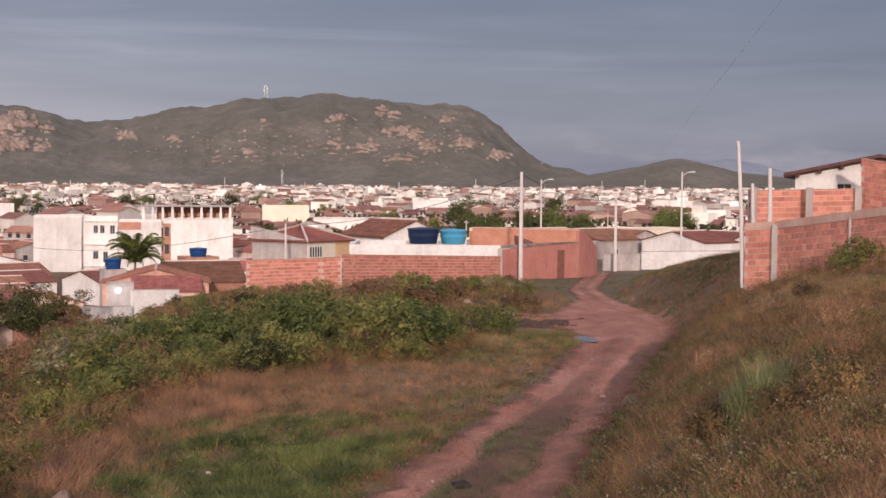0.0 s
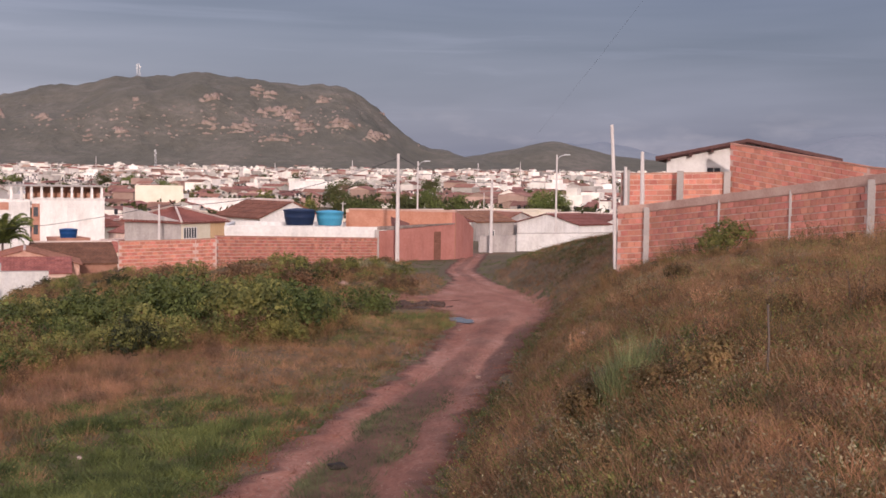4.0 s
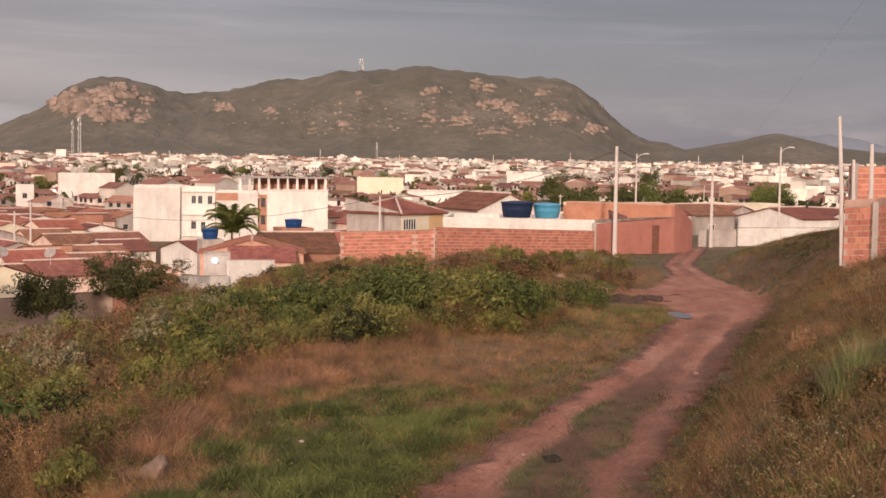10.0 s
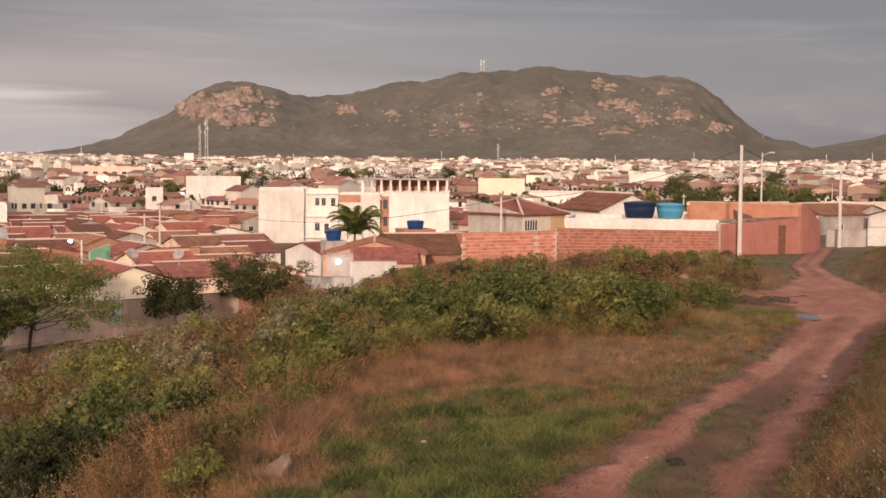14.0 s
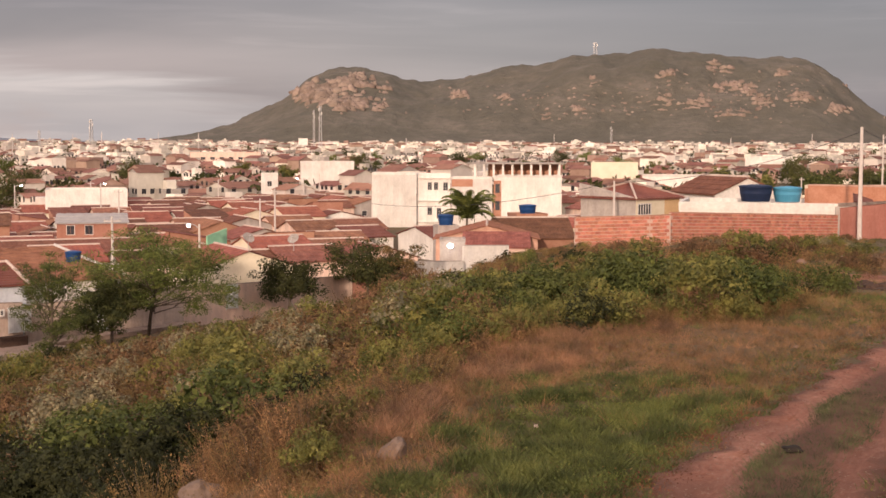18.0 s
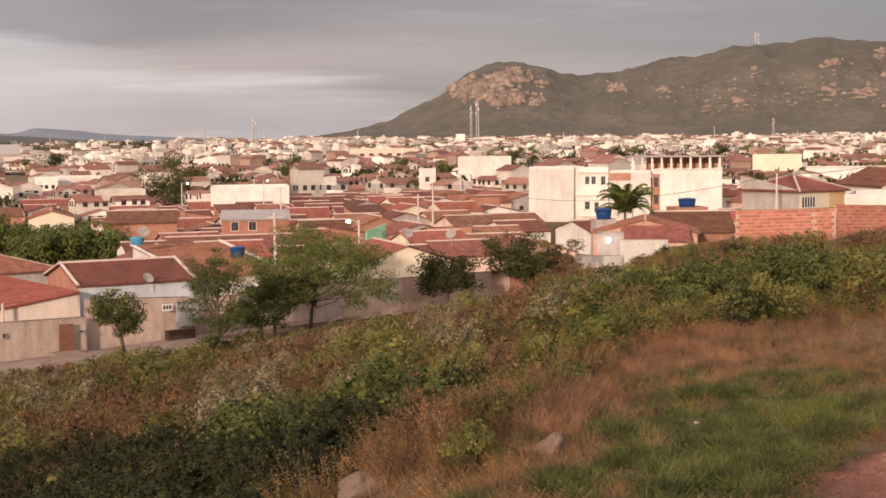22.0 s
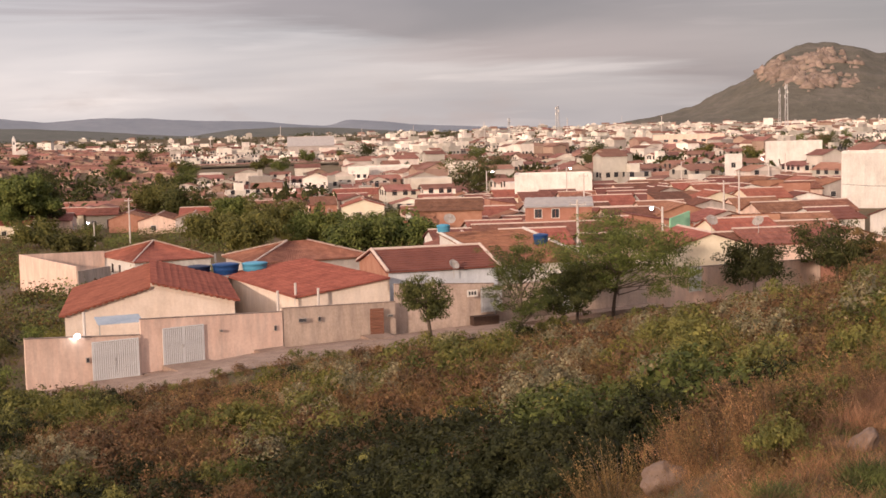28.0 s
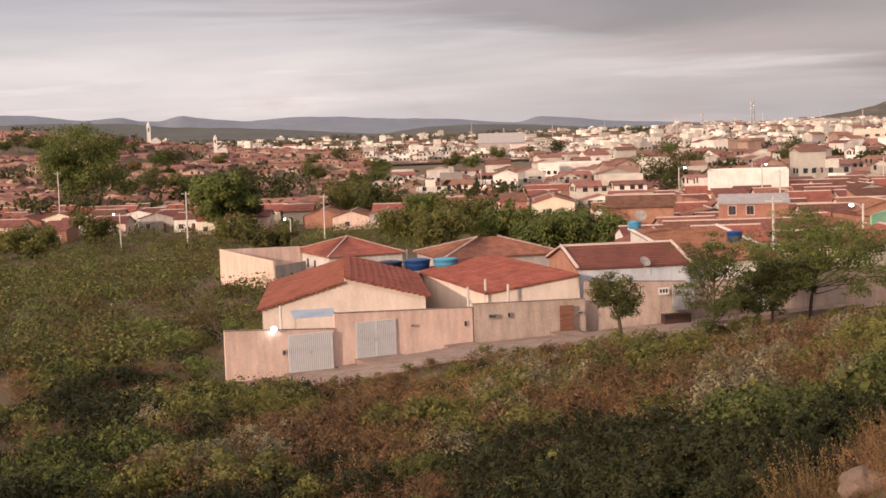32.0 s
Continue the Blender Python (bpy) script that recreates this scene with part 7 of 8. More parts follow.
# single bushes and thickets that stand out: degrees to the left, metres off, spread in metres, kinds, number, size
# thickets of kind 2 also carry the bank's shade in their leaf colour
ACCENTS = ((2.5, 37, 2.6, (1, 0, 1), 13, 1.05), (-0.5, 38, 2.2, (1, 0), 9, 0.95), (-4.2, 40, 2.4, (1, 0, 0), 9, 0.85), (5.8, 36, 1.9, (3, 0, 3), 8, 0.85), (8.0, 44, 3.0, (3, 0, 3), 8, 0.8),
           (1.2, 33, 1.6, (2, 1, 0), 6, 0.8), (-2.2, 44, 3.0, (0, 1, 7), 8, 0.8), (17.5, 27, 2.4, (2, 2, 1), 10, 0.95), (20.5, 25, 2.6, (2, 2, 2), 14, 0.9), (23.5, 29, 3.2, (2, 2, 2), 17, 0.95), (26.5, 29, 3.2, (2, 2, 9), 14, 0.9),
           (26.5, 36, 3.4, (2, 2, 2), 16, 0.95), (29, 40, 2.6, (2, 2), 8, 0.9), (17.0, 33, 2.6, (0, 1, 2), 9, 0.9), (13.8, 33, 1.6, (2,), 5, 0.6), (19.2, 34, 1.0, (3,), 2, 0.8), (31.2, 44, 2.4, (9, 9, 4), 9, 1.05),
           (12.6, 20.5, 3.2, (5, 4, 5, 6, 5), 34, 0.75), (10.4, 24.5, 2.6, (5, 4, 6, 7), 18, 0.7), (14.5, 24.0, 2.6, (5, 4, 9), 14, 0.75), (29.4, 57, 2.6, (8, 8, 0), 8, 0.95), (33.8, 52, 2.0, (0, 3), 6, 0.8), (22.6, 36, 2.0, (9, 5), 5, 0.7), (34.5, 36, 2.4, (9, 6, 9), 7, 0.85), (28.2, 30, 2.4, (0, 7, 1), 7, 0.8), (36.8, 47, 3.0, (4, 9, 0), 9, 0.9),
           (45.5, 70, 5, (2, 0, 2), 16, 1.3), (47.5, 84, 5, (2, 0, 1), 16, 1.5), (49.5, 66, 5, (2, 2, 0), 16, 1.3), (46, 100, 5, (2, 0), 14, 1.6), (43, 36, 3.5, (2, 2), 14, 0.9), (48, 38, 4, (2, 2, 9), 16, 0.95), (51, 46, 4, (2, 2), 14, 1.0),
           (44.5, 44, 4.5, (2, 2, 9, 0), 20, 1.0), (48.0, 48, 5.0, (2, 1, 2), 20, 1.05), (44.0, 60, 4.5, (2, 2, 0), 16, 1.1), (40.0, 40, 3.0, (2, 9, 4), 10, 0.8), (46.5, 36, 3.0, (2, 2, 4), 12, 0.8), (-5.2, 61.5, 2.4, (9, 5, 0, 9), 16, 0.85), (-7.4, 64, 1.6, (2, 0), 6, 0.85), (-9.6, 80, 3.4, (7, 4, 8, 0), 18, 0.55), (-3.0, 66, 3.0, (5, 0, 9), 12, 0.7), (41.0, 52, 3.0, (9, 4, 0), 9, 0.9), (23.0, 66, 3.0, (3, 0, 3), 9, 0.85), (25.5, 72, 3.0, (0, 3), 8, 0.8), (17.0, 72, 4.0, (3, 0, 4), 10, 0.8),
           (20.5, 52, 3.4, (0, 1, 7), 10, 0.85), (12.0, 50, 3.4, (0, 7, 4), 10, 0.85), (9.0, 57, 3.0, (0, 3, 7), 8, 0.8))
spots = []


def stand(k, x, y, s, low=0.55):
    """Keep a bush if it stands on the bank, its height capped to fit the camera's view."""
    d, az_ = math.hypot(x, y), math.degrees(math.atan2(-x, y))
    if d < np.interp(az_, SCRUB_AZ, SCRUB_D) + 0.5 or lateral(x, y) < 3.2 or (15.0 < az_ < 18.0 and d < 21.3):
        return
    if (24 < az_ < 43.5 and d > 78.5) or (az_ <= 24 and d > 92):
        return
    room = EYE + d * math.tan(radians(float(np.interp(az_, VIEW_CAP_AZ, VIEW_CAP_EL)))) - float(ground(x, y))
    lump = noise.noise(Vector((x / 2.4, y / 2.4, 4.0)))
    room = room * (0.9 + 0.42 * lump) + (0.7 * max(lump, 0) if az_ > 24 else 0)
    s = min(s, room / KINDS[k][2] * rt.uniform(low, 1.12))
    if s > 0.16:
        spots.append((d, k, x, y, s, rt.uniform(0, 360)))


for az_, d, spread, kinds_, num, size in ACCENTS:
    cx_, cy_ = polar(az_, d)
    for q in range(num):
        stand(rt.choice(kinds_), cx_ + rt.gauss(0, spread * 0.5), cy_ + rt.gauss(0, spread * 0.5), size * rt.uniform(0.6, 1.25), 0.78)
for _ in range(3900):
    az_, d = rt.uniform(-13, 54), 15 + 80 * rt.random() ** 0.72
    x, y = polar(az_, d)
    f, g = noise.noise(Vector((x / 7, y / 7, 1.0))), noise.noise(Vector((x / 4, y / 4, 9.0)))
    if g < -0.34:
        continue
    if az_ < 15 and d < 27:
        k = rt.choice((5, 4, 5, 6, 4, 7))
    # shaded hollow of the bank, darkened by the leaf colour of kind 2
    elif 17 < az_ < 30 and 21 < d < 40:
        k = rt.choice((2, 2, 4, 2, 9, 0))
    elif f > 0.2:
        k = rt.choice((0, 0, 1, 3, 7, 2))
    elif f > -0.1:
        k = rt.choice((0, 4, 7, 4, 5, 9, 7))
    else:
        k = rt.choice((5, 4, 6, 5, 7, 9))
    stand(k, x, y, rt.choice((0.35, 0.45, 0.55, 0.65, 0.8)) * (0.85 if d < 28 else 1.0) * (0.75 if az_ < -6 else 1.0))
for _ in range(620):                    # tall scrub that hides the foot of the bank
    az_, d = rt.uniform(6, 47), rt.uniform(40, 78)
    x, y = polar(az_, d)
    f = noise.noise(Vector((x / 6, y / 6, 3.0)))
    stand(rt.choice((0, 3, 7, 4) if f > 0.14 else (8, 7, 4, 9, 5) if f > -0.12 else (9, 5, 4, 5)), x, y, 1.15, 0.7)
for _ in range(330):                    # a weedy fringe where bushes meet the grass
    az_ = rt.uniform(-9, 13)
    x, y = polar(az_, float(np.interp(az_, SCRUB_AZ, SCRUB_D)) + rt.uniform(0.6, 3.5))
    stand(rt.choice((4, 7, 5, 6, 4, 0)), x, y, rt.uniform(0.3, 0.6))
for _ in range(150):                    # low weeds and shrubs on the street's verge
    az_ = rt.uniform(24, 43.6)
    x, y = polar(az_, float(np.interp(az_, [22, 27, 32.4, 38.2, 42.8], [95.6, 90.2, 85.0, 80.6, 78.6])) - rt.uniform(3.6, 7.5))
    spots.append((math.hypot(x, y), rt.choice((4, 5, 9, 0, 8, 7, 4)), x, y, rt.uniform(0.2, 0.62), rt.uniform(0, 360)))
spots.sort()
for d, k, x, y, s, t in spots[:290]:
    bush(k, x, y, s, t)
rest = {}
for d, k, x, y, s, t in spots[290:]:
    me = bushes[k][int(t) % 2][2]
    co = np.empty(len(me.vertices) * 3, np.float32)
    me.vertices.foreach_get("co", co)
    co = co.reshape(-1, 4, 3)
    if d > 60:
        co = co[::2]
        co = co.mean(1, keepdims=True) + (co - co.mean(1, keepdims=True)) * 1.35
    co = co.reshape(-1, 3) * s
    c, q = math.cos(t), math.sin(t)
    rest.setdefault(me.materials[0].name, []).append(np.stack([co[:, 0] * c - co[:, 1] * q + x, co[:, 0] * q + co[:, 1] * c + y, co[:, 2] + float(ground(x, y))], -1))
for name, vs in rest.items():
    v = np.concatenate(vs)
    tagged(new("scrub", fast_mesh("scrub", v, np.arange(len(v)).reshape(-1, 4), bpy.data.materials[name])), "farther scrub and bushes covering the bank", "scrub", kind="stuff")
# clumps of green on the right-hand bank and by the heap
for az_, d, k, s in ((-24.6, 39.2, 0, 0.7), (-24.0, 38.8, 0, 0.55), (-23.3, 39.5, 4, 0.6), (-7.0, 62, 2, 0.75), (-6.2, 64, 2, 0.7), (-9.0, 70, 0, 0.7), (-5.4, 60, 0, 0.6), (-8.2, 66, 4, 0.7),
                     (-3.0, 58, 5, 0.8), (-4.3, 61, 5, 0.8), (-1.8, 60, 5, 0.9)):
    x, y = polar(az_, d)
    bush(k, x, y, s, az_ * 40)


# ---- grass ----
def bare(az_, d):
    """Earth worn bare by the side track and its fork."""
    line = np.interp(az_, [-13.5, -11, -8, -5, -2], [54, 55.5, 57, 58, 57])
    return ((np.abs(d - line) < 1.35) & (az_ > -14) & (az_ < -2)) | ((np.abs(az_ + 11.2) < 1.7) & (np.abs(d - 49.6) < 1.6))


def worn(d):
    """Half the width of the bare earth of the track."""
    return 0.86 * (1.45 - 0.33 * smooth(18, 27, d) + 1.9 * np.exp(-((d - 53) / 8.5) ** 2) - 0.35 * smooth(64, 72, d))


def blades(count, pick, height, width, rng, lean=0.8, near=9.0, far=75.0, az0=-36, az1=46, per=6):
    """Grass as tufts of thin blades where pick(x, y, lat, d, f) allows it; f is a slow noise of the place."""
    m = count // per
    d = near + (far - near) * rng.random(m * 4) ** 1.15
    a = np.radians(rng.uniform(az0, az1, m * 4))
    x, y = -d * np.sin(a), d * np.cos(a)
    lat = d * np.sin(a - np.radians(np.interp(d, TRACK_D, TRACK_AZ)))
    f = np.sin(x * 0.55 + 1.7 * np.sin(y * 0.31)) * np.cos(y * 0.47 + 1.1 * np.sin(x * 0.43 + 1)) + 0.5 * np.sin(x * 1.7 + 2 * np.sin(y * 1.1)) * np.cos(y * 1.3)
    ok = (rng.random(m * 4) < pick(x, y, lat, d, f, np.degrees(a))) & ~bare(np.degrees(a), d) & ~((lat < worn(d)) & (lat > -0.55 * worn(d)) & (d > 34))
    x, y = x[ok][:m], y[ok][:m]
    x, y = np.repeat(x, per) + rng.normal(0, 0.06, len(x) * per), np.repeat(y, per) + rng.normal(0, 0.06, len(y) * per)
    n = len(x)
    z = ground(x, y) - 0.02
    hgt = height * rng.uniform(0.5, 1.3, n) * np.repeat(rng.uniform(0.45, 1.35, n // per), per)
    t = rng.uniform(0, math.tau, n)
    ln = lean * rng.uniform(0.2, 1.3, n) * hgt
    tip = np.stack([x + np.cos(t) * ln, y + np.sin(t) * ln, z + hgt], -1)
    g = rng.uniform(0, math.pi, n)
    wx, wy = np.cos(g) * width, np.sin(g) * width
    v = np.stack([np.stack([x - wx, y - wy, z], -1), np.stack([x + wx, y + wy, z], -1), tip], 1).reshape(-1, 3)
    return v, np.arange(n * 3).reshape(-1, 3)


def grass(name, label, material, count, pick, height, width, seed, **kw):
    v, f = blades(count, pick, height, width, np.random.default_rng(seed), **kw)
    tagged(new(name, fast_mesh(name, v, f, material)), label, "grass", kind="stuff")


def shoulder_w(d):
    return 5 + np.clip((d - 16) * 0.33, 0, 14)


def lush(l, d):
    """The fresh green patch beside the track."""
    e = 1.6 * np.sin(d * 1.7 + l * 2.1) + 1.0 * np.sin(l * 5.3 - d * 3.1)
    return (l > 1.7) & (l + 0.5 * e < shoulder_w(d) * 0.8) & (d + e < 23.5)


grass("green_grass", "short fresh green grass beside the track", M_GREEN, 620000,
      lambda x, y, l, d, f, a: (lush(l, d) * np.clip(0.9 + 0.4 * f, 0.4, 1) + ((l > 1.6) & (l < 4.2) & (d > 20) & (d < 48)) * np.clip(0.12 + 0.4 * f, 0, 0.6) + ((l > 1.5) & (l < shoulder_w(d) * 0.9)) * np.clip(0.06 + 0.35 * f + 0.6 * ((d > 36) & (d < 46) & (l < 5.5)), 0, 0.7)) + ((np.abs(l) > 1.2) & (np.abs(l) < 1.6)) * 0.3
      + (l < -1.4) * np.clip(f - 0.2, 0, 0.4) + ((np.abs(l) < 0.4) & (d >= 27) & (d < 43)) * np.clip(f, 0, 0.6) + ((l < -0.95) & (l > -1.5) & (d < 44)) * np.clip(0.25 + f, 0, 0.6)
      + ((l < -3.2) & (d > 57)) * 0.8 + ((l > 3.4) & (d > 58)) * 0.6, 0.125, 0.009, 1, far=96.0, per=14, lean=1.5)
grass("verge_grass", "bright green grass beside the puddle", M_GREEN, 15000,
      lambda x, y, l, d, f, a: ((d > 41 + 2.2 * f) & (d < 46 + 1.8 * f) & (a > -13.2 + 0.5 * f) & (a < -9.2 - 1.3 * f)) * np.clip(0.4 + 0.6 * f, 0.05, 1), 0.16, 0.009, 18, lean=1.1, near=40, far=48, az0=-14, az1=-6)
grass("strip_grass", "short trodden grey-green grass between the wheel ruts", M_TRODDEN, 170000,
      lambda x, y, l, d, f, a: (np.abs(l + 0.1 * np.sin(d * 1.3)) < 0.42) * np.clip(0.75 + 0.5 * f - 0.6 * smooth(24, 29, d), 0.05, 1), 0.115, 0.009, 17, lean=1.2, near=11, far=31, az0=-14, az1=0)
grass("dry_grass", "tall dry reddish grass in seed", M_DRY, 540000,
      lambda x, y, l, d, f, a: lush(l, d) * np.clip(0.05 - 0.5 * f, 0, 0.3) + ((l > shoulder_w(d) * 0.6) & (l < shoulder_w(d) * 1.15) & ~lush(l, d)) * np.clip(1.0 - 0.4 * f, 0.3, 1) + (l < -1.5) * np.clip(0.85 - 0.4 * f, 0.25, 1) + ((l > 1.5) & (d > 22)) * np.clip(0.6 - 0.3 * f, 0.15, 0.9) + ((l > shoulder_w(d) * 1.1) & (a < 43)) * 0.3, 0.22, 0.005, 2, lean=1.2, per=12)
grass("green_tussocks", "taller fresh green tussocks in the grass", M_GREEN, 110000,
      lambda x, y, l, d, f, a: lush(l, d) * (np.sin(x * 3.1 + 1.3 * np.sin(y * 2.7)) * np.cos(y * 3.3 + np.sin(x * 2.1)) > 0.25), 0.19, 0.010, 14, lean=1.3, per=34, near=10, far=26, az0=-12, az1=14)
grass("feather_grass", "tall feathery pink-brown grass at the edge of the scrub", M_FEATHER, 60000,
      lambda x, y, l, d, f, a: ((d > np.interp(a, SCRUB_AZ, SCRUB_D) - 3.2 - 1.2 * f) & (d < np.interp(a, SCRUB_AZ, SCRUB_D) + 1.2) & (a > -4) & (a < 10.2)) * np.clip(0.35 + 0.6 * f, 0.06, 1), 0.27, 0.005, 12, lean=1.3, per=22, near=18, far=38, az0=-5, az1=11)
grass("straw_grass", "dry straw-coloured grass and weeds", M_STRAW, 130000,
      lambda x, y, l, d, f, a: ((np.abs(l) > 1.55) & ~lush(l, d) & ((l < shoulder_w(d)) | (f < 0))) * np.clip(0.4 + 0.4 * np.sin(x * 0.9 + y * 0.7), 0.05, 1), 0.17, 0.005, 3, lean=1.3, per=12)
grass("weeds", "low olive weeds over the slope", M_WEED, 120000,
      lambda x, y, l, d, f, a: ((np.abs(l) > 1.5) * np.clip(0.45 + 0.4 * f, 0.1, 1) * (0.3 + 0.7 * ((l < -1.5) | (l > shoulder_w(d))))), 0.12, 0.008, 4, lean=1.6)
grass("pale_grass_tuft", "tall pale green grass tuft", M_PALEGREEN, 1500,
      lambda x, y, l, d, f, a: (np.exp(-((a + 20.5) / 0.95) ** 2 - ((d - 16.8) / 0.45) ** 2) > 0.3) * 1.0, 0.5, 0.006, 5, near=16, far=17.6, az0=-23, az1=-18, lean=0.5)

# ---- small things on the track and slope ----
def stone(name, m, r, label, material, seed, squash=(1, 1, 0.7)):
    bm = bmesh.new()
    bmesh.ops.create_icosphere(bm, subdivisions=3, radius=r)
    for v in bm.verts:
        n_ = noise.noise(v.co / r * 1.3 + Vector((seed, 0, 0))) * 0.35 + noise.noise(v.co / r * 3.1 + Vector((0, seed, 0))) * 0.1
        v.co = Vector((v.co.x * squash[0], v.co.y * squash[1], v.co.z * squash[2])) * (1 + n_)
    me = bpy.data.meshes.new(name)
    bm.to_mesh(me)
    bm.free()
    me.materials.append(material)
    ob = new(name, me)
    ob.matrix_basis = m
    return tagged(ob, label, "stone")


stone("boulder", spot(16.4, 20.3, 0.12), 0.36, "pale pinkish granite boulder in the grass", M_ROCK, 1.0)
stone("boulder", spot(8.3, 17.5, 0.0) @ pose(0, 0, 0, 0, 32, 0), 0.27, "slanted pale granite slab at the grass edge", M_ROCK, 2.0, (0.55, 0.9, 1.1))
dg = stone("dung", spot(-8.45, 18.6, 0.12), 0.10, "dark dried dung pat on the track", M_DUNG, 3.0, (1.4, 1.1, 0.55))
dg["category"] = "dung"
x, y = polar(-13.6, 43.6)
pd = Build()
pd.add([(0.34 * math.cos(k * math.tau / 28) * (1 + 0.25 * math.sin(k * 1.9)), 0.9 * math.sin(k * math.tau / 28) * (1 + 0.2 * math.sin(k * 2.7)), 0) for k in range(28)], [tuple(range(28))])
o = part("puddle", pd, M_WATER)
o.matrix_basis = pose(x, y, float(ground(x, y)) + 0.085)
tagged(o, "still puddle reflecting the sky in a rut", "puddle")
st = thing("stake", spot(-26.3, 14.05), "thin bare wooden stake in the dry grass", "stake")
part("pole", Build().tube([(0, 0, -0.2), (0.015, 0, 0.4), (0.0, 0.02, 0.76)], [0.014, 0.012, 0.01], 6), M_BARK, st)
for k in range(34):
    d = rt.uniform(18, 70)
    l = rt.choice((-1, 1)) * rt.uniform(0.2, 4.5)
    a_ = float(np.interp(d, TRACK_D, TRACK_AZ)) + math.degrees(l / d)
    stone("pebble", spot(a_, d, 0.05), rt.uniform(0.025, 0.06), "small brownish stone lying by the track", M_GRIT if k % 5 else M_PALE, k)

# green scrub over the gully floor beyond the pink house
rs = np.random.default_rng(77)
m = 7000
a = np.radians(rs.uniform(24, 56, m))
d = 95 + 330 * rs.random(m) ** 1.2
keep_off = np.ones(m, bool)
for a_, d_, r_ in ((37.7, 100, 12), (37.5, 156, 9), (31.6, 125, 8.5), (34.6, 110, 6), (41.0, 150, 8), (40.2, 150, 6), (42, 154, 6), (31.5, 102, 12), (27, 102, 9), (23, 110, 10), (26.2, 118, 8)):
    u_, v_ = polar(a_, d_)
    keep_off &= (-d * np.sin(a) - u_) ** 2 + (d * np.cos(a) - v_) ** 2 > r_ * r_
ok = keep_off & ((np.degrees(a) > 43.3) | (d > 145) | ((np.degrees(a) > 25) & (d > 112))) & ((np.abs(d - 234) > 4) | (np.degrees(a) < 43.5)) & (np.sin(d * 0.045 + 4 * a) + np.sin(a * 31) * 0.6 > np.where(np.degrees(a) > 39.5, -2, 0.2))
a, d = a[ok], d[ok]
x, y = -d * np.sin(a), d * np.cos(a)
z = ground(x, y)
for mt, share in ((M_BUSH, 0), (M_TREED, 1), (M_WEED, 2), (M_BUSHG, 3)):
    pick = rs.integers(0, 4, len(x)) == share
    c = np.stack([x[pick], y[pick], z[pick] + 0.5], -1)
    big = np.clip(rs.lognormal(0.0, 0.5, len(c)), 0.45, 2.8) * np.where(d[pick] > 150, 1.25, 1.0)
    n = 110
    dirs = unit(rs.normal(size=(len(c), n, 3)) + np.array([0, 0, 0.3]))
    p = (c[:, None] + dirs * (big[:, None] * rs.uniform(0.6, 1.1, (len(c), n)))[..., None] * np.array([1.2, 1.2, 0.8])).reshape(-1, 3)
    v = quads(p, dirs.reshape(-1, 3) + rs.normal(size=p.shape) * 0.35, 0.105 * rs.uniform(0.6, 1.3, len(p)) * np.repeat(np.clip(big, 0.8, 1.6), n), 0.6, rs)
    tagged(new("gully_scrub", fast_mesh("gully_scrub", v, np.arange(len(v)).reshape(-1, 4), mt)), "green scrub filling the gully", "scrub", kind="stuff")

# broad-leaved weeds and small clumps through the grass
def weed_field(name, label, material, clumps, per, pick, spread, height, leaf, seed, far=62.0):
    rng = np.random.default_rng(seed)
    d = 9 + (far - 9) * rng.random(clumps * 5) ** 1.1
    a = np.radians(rng.uniform(-36, 48, clumps * 5))
    x, y = -d * np.sin(a), d * np.cos(a)
    l = d * np.sin(a - np.radians(np.interp(d, TRACK_D, TRACK_AZ)))
    f = np.sin(x * 0.8 + 2.1 * np.sin(y * 0.5)) * np.cos(y * 0.7 + 1.4 * np.sin(x * 0.6))
    ok = (rng.random(len(x)) < pick(l, d, f)) & ~bare(np.degrees(a), d) & ((l > worn(d)) | (l < -0.55 * worn(d)))
    x, y = x[ok][:clumps], y[ok][:clumps]
    s = rng.uniform(0.5, 1.4, len(x))
    p = np.stack([x, y, ground(x, y)], -1)[:, None] + rng.normal(size=(len(x), per, 3)) * np.array([spread, spread, 0]) * s[:, None, None]
    p[..., 2] += rng.random((len(x), per)) ** 0.8 * height * s[:, None]
    p = p.reshape(-1, 3)
    nn = rng.normal(size=p.shape) + np.array([0, -0.5, 0.5])
    v = quads(p, nn, leaf * rng.uniform(0.7, 1.3, len(p)), 0.45, rng)
    tagged(new(name, fast_mesh(name, v, np.arange(len(v)).reshape(-1, 4), material)), label, "weeds", kind="stuff")


SLOPE = lambda l, d: (l < -1.5) & (d < 60)
weed_field("olive_weeds", "low olive weeds scattered in dry grass", M_WEED, 4600, 36, lambda l, d, f: ((np.abs(l) > 1.5) & ~lush(l, d)) * np.clip(0.5 + 0.5 * f, 0.05, 1), 0.15, 0.22, 0.016, 31)
weed_field("green_weeds", "fresh green weeds scattered in dry grass", M_BUSHG, 2800, 36, lambda l, d, f: (np.abs(l) > 1.5) * np.clip(0.35 - 0.6 * f - 0.1 * SLOPE(l, d), 0.02, 1), 0.14, 0.18, 0.016, 32)
weed_field("brown_weeds", "dry brown seed heads in the grass", M_BUSHB, 6000, 36, lambda l, d, f: ((np.abs(l) > 1.5) & ~lush(l, d)) * np.clip(0.45 - 0.3 * f + 0.35 * SLOPE(l, d), 0.05, 1), 0.15, 0.30, 0.010, 33)
weed_field("patch_weeds", "leafy green weeds in clumps through the fresh grass", M_BUSHG, 1500, 44, lambda l, d, f: lush(l, d) * np.clip(0.5 + 0.6 * f, 0.08, 1), 0.16, 0.17, 0.017, 36, far=27.0)
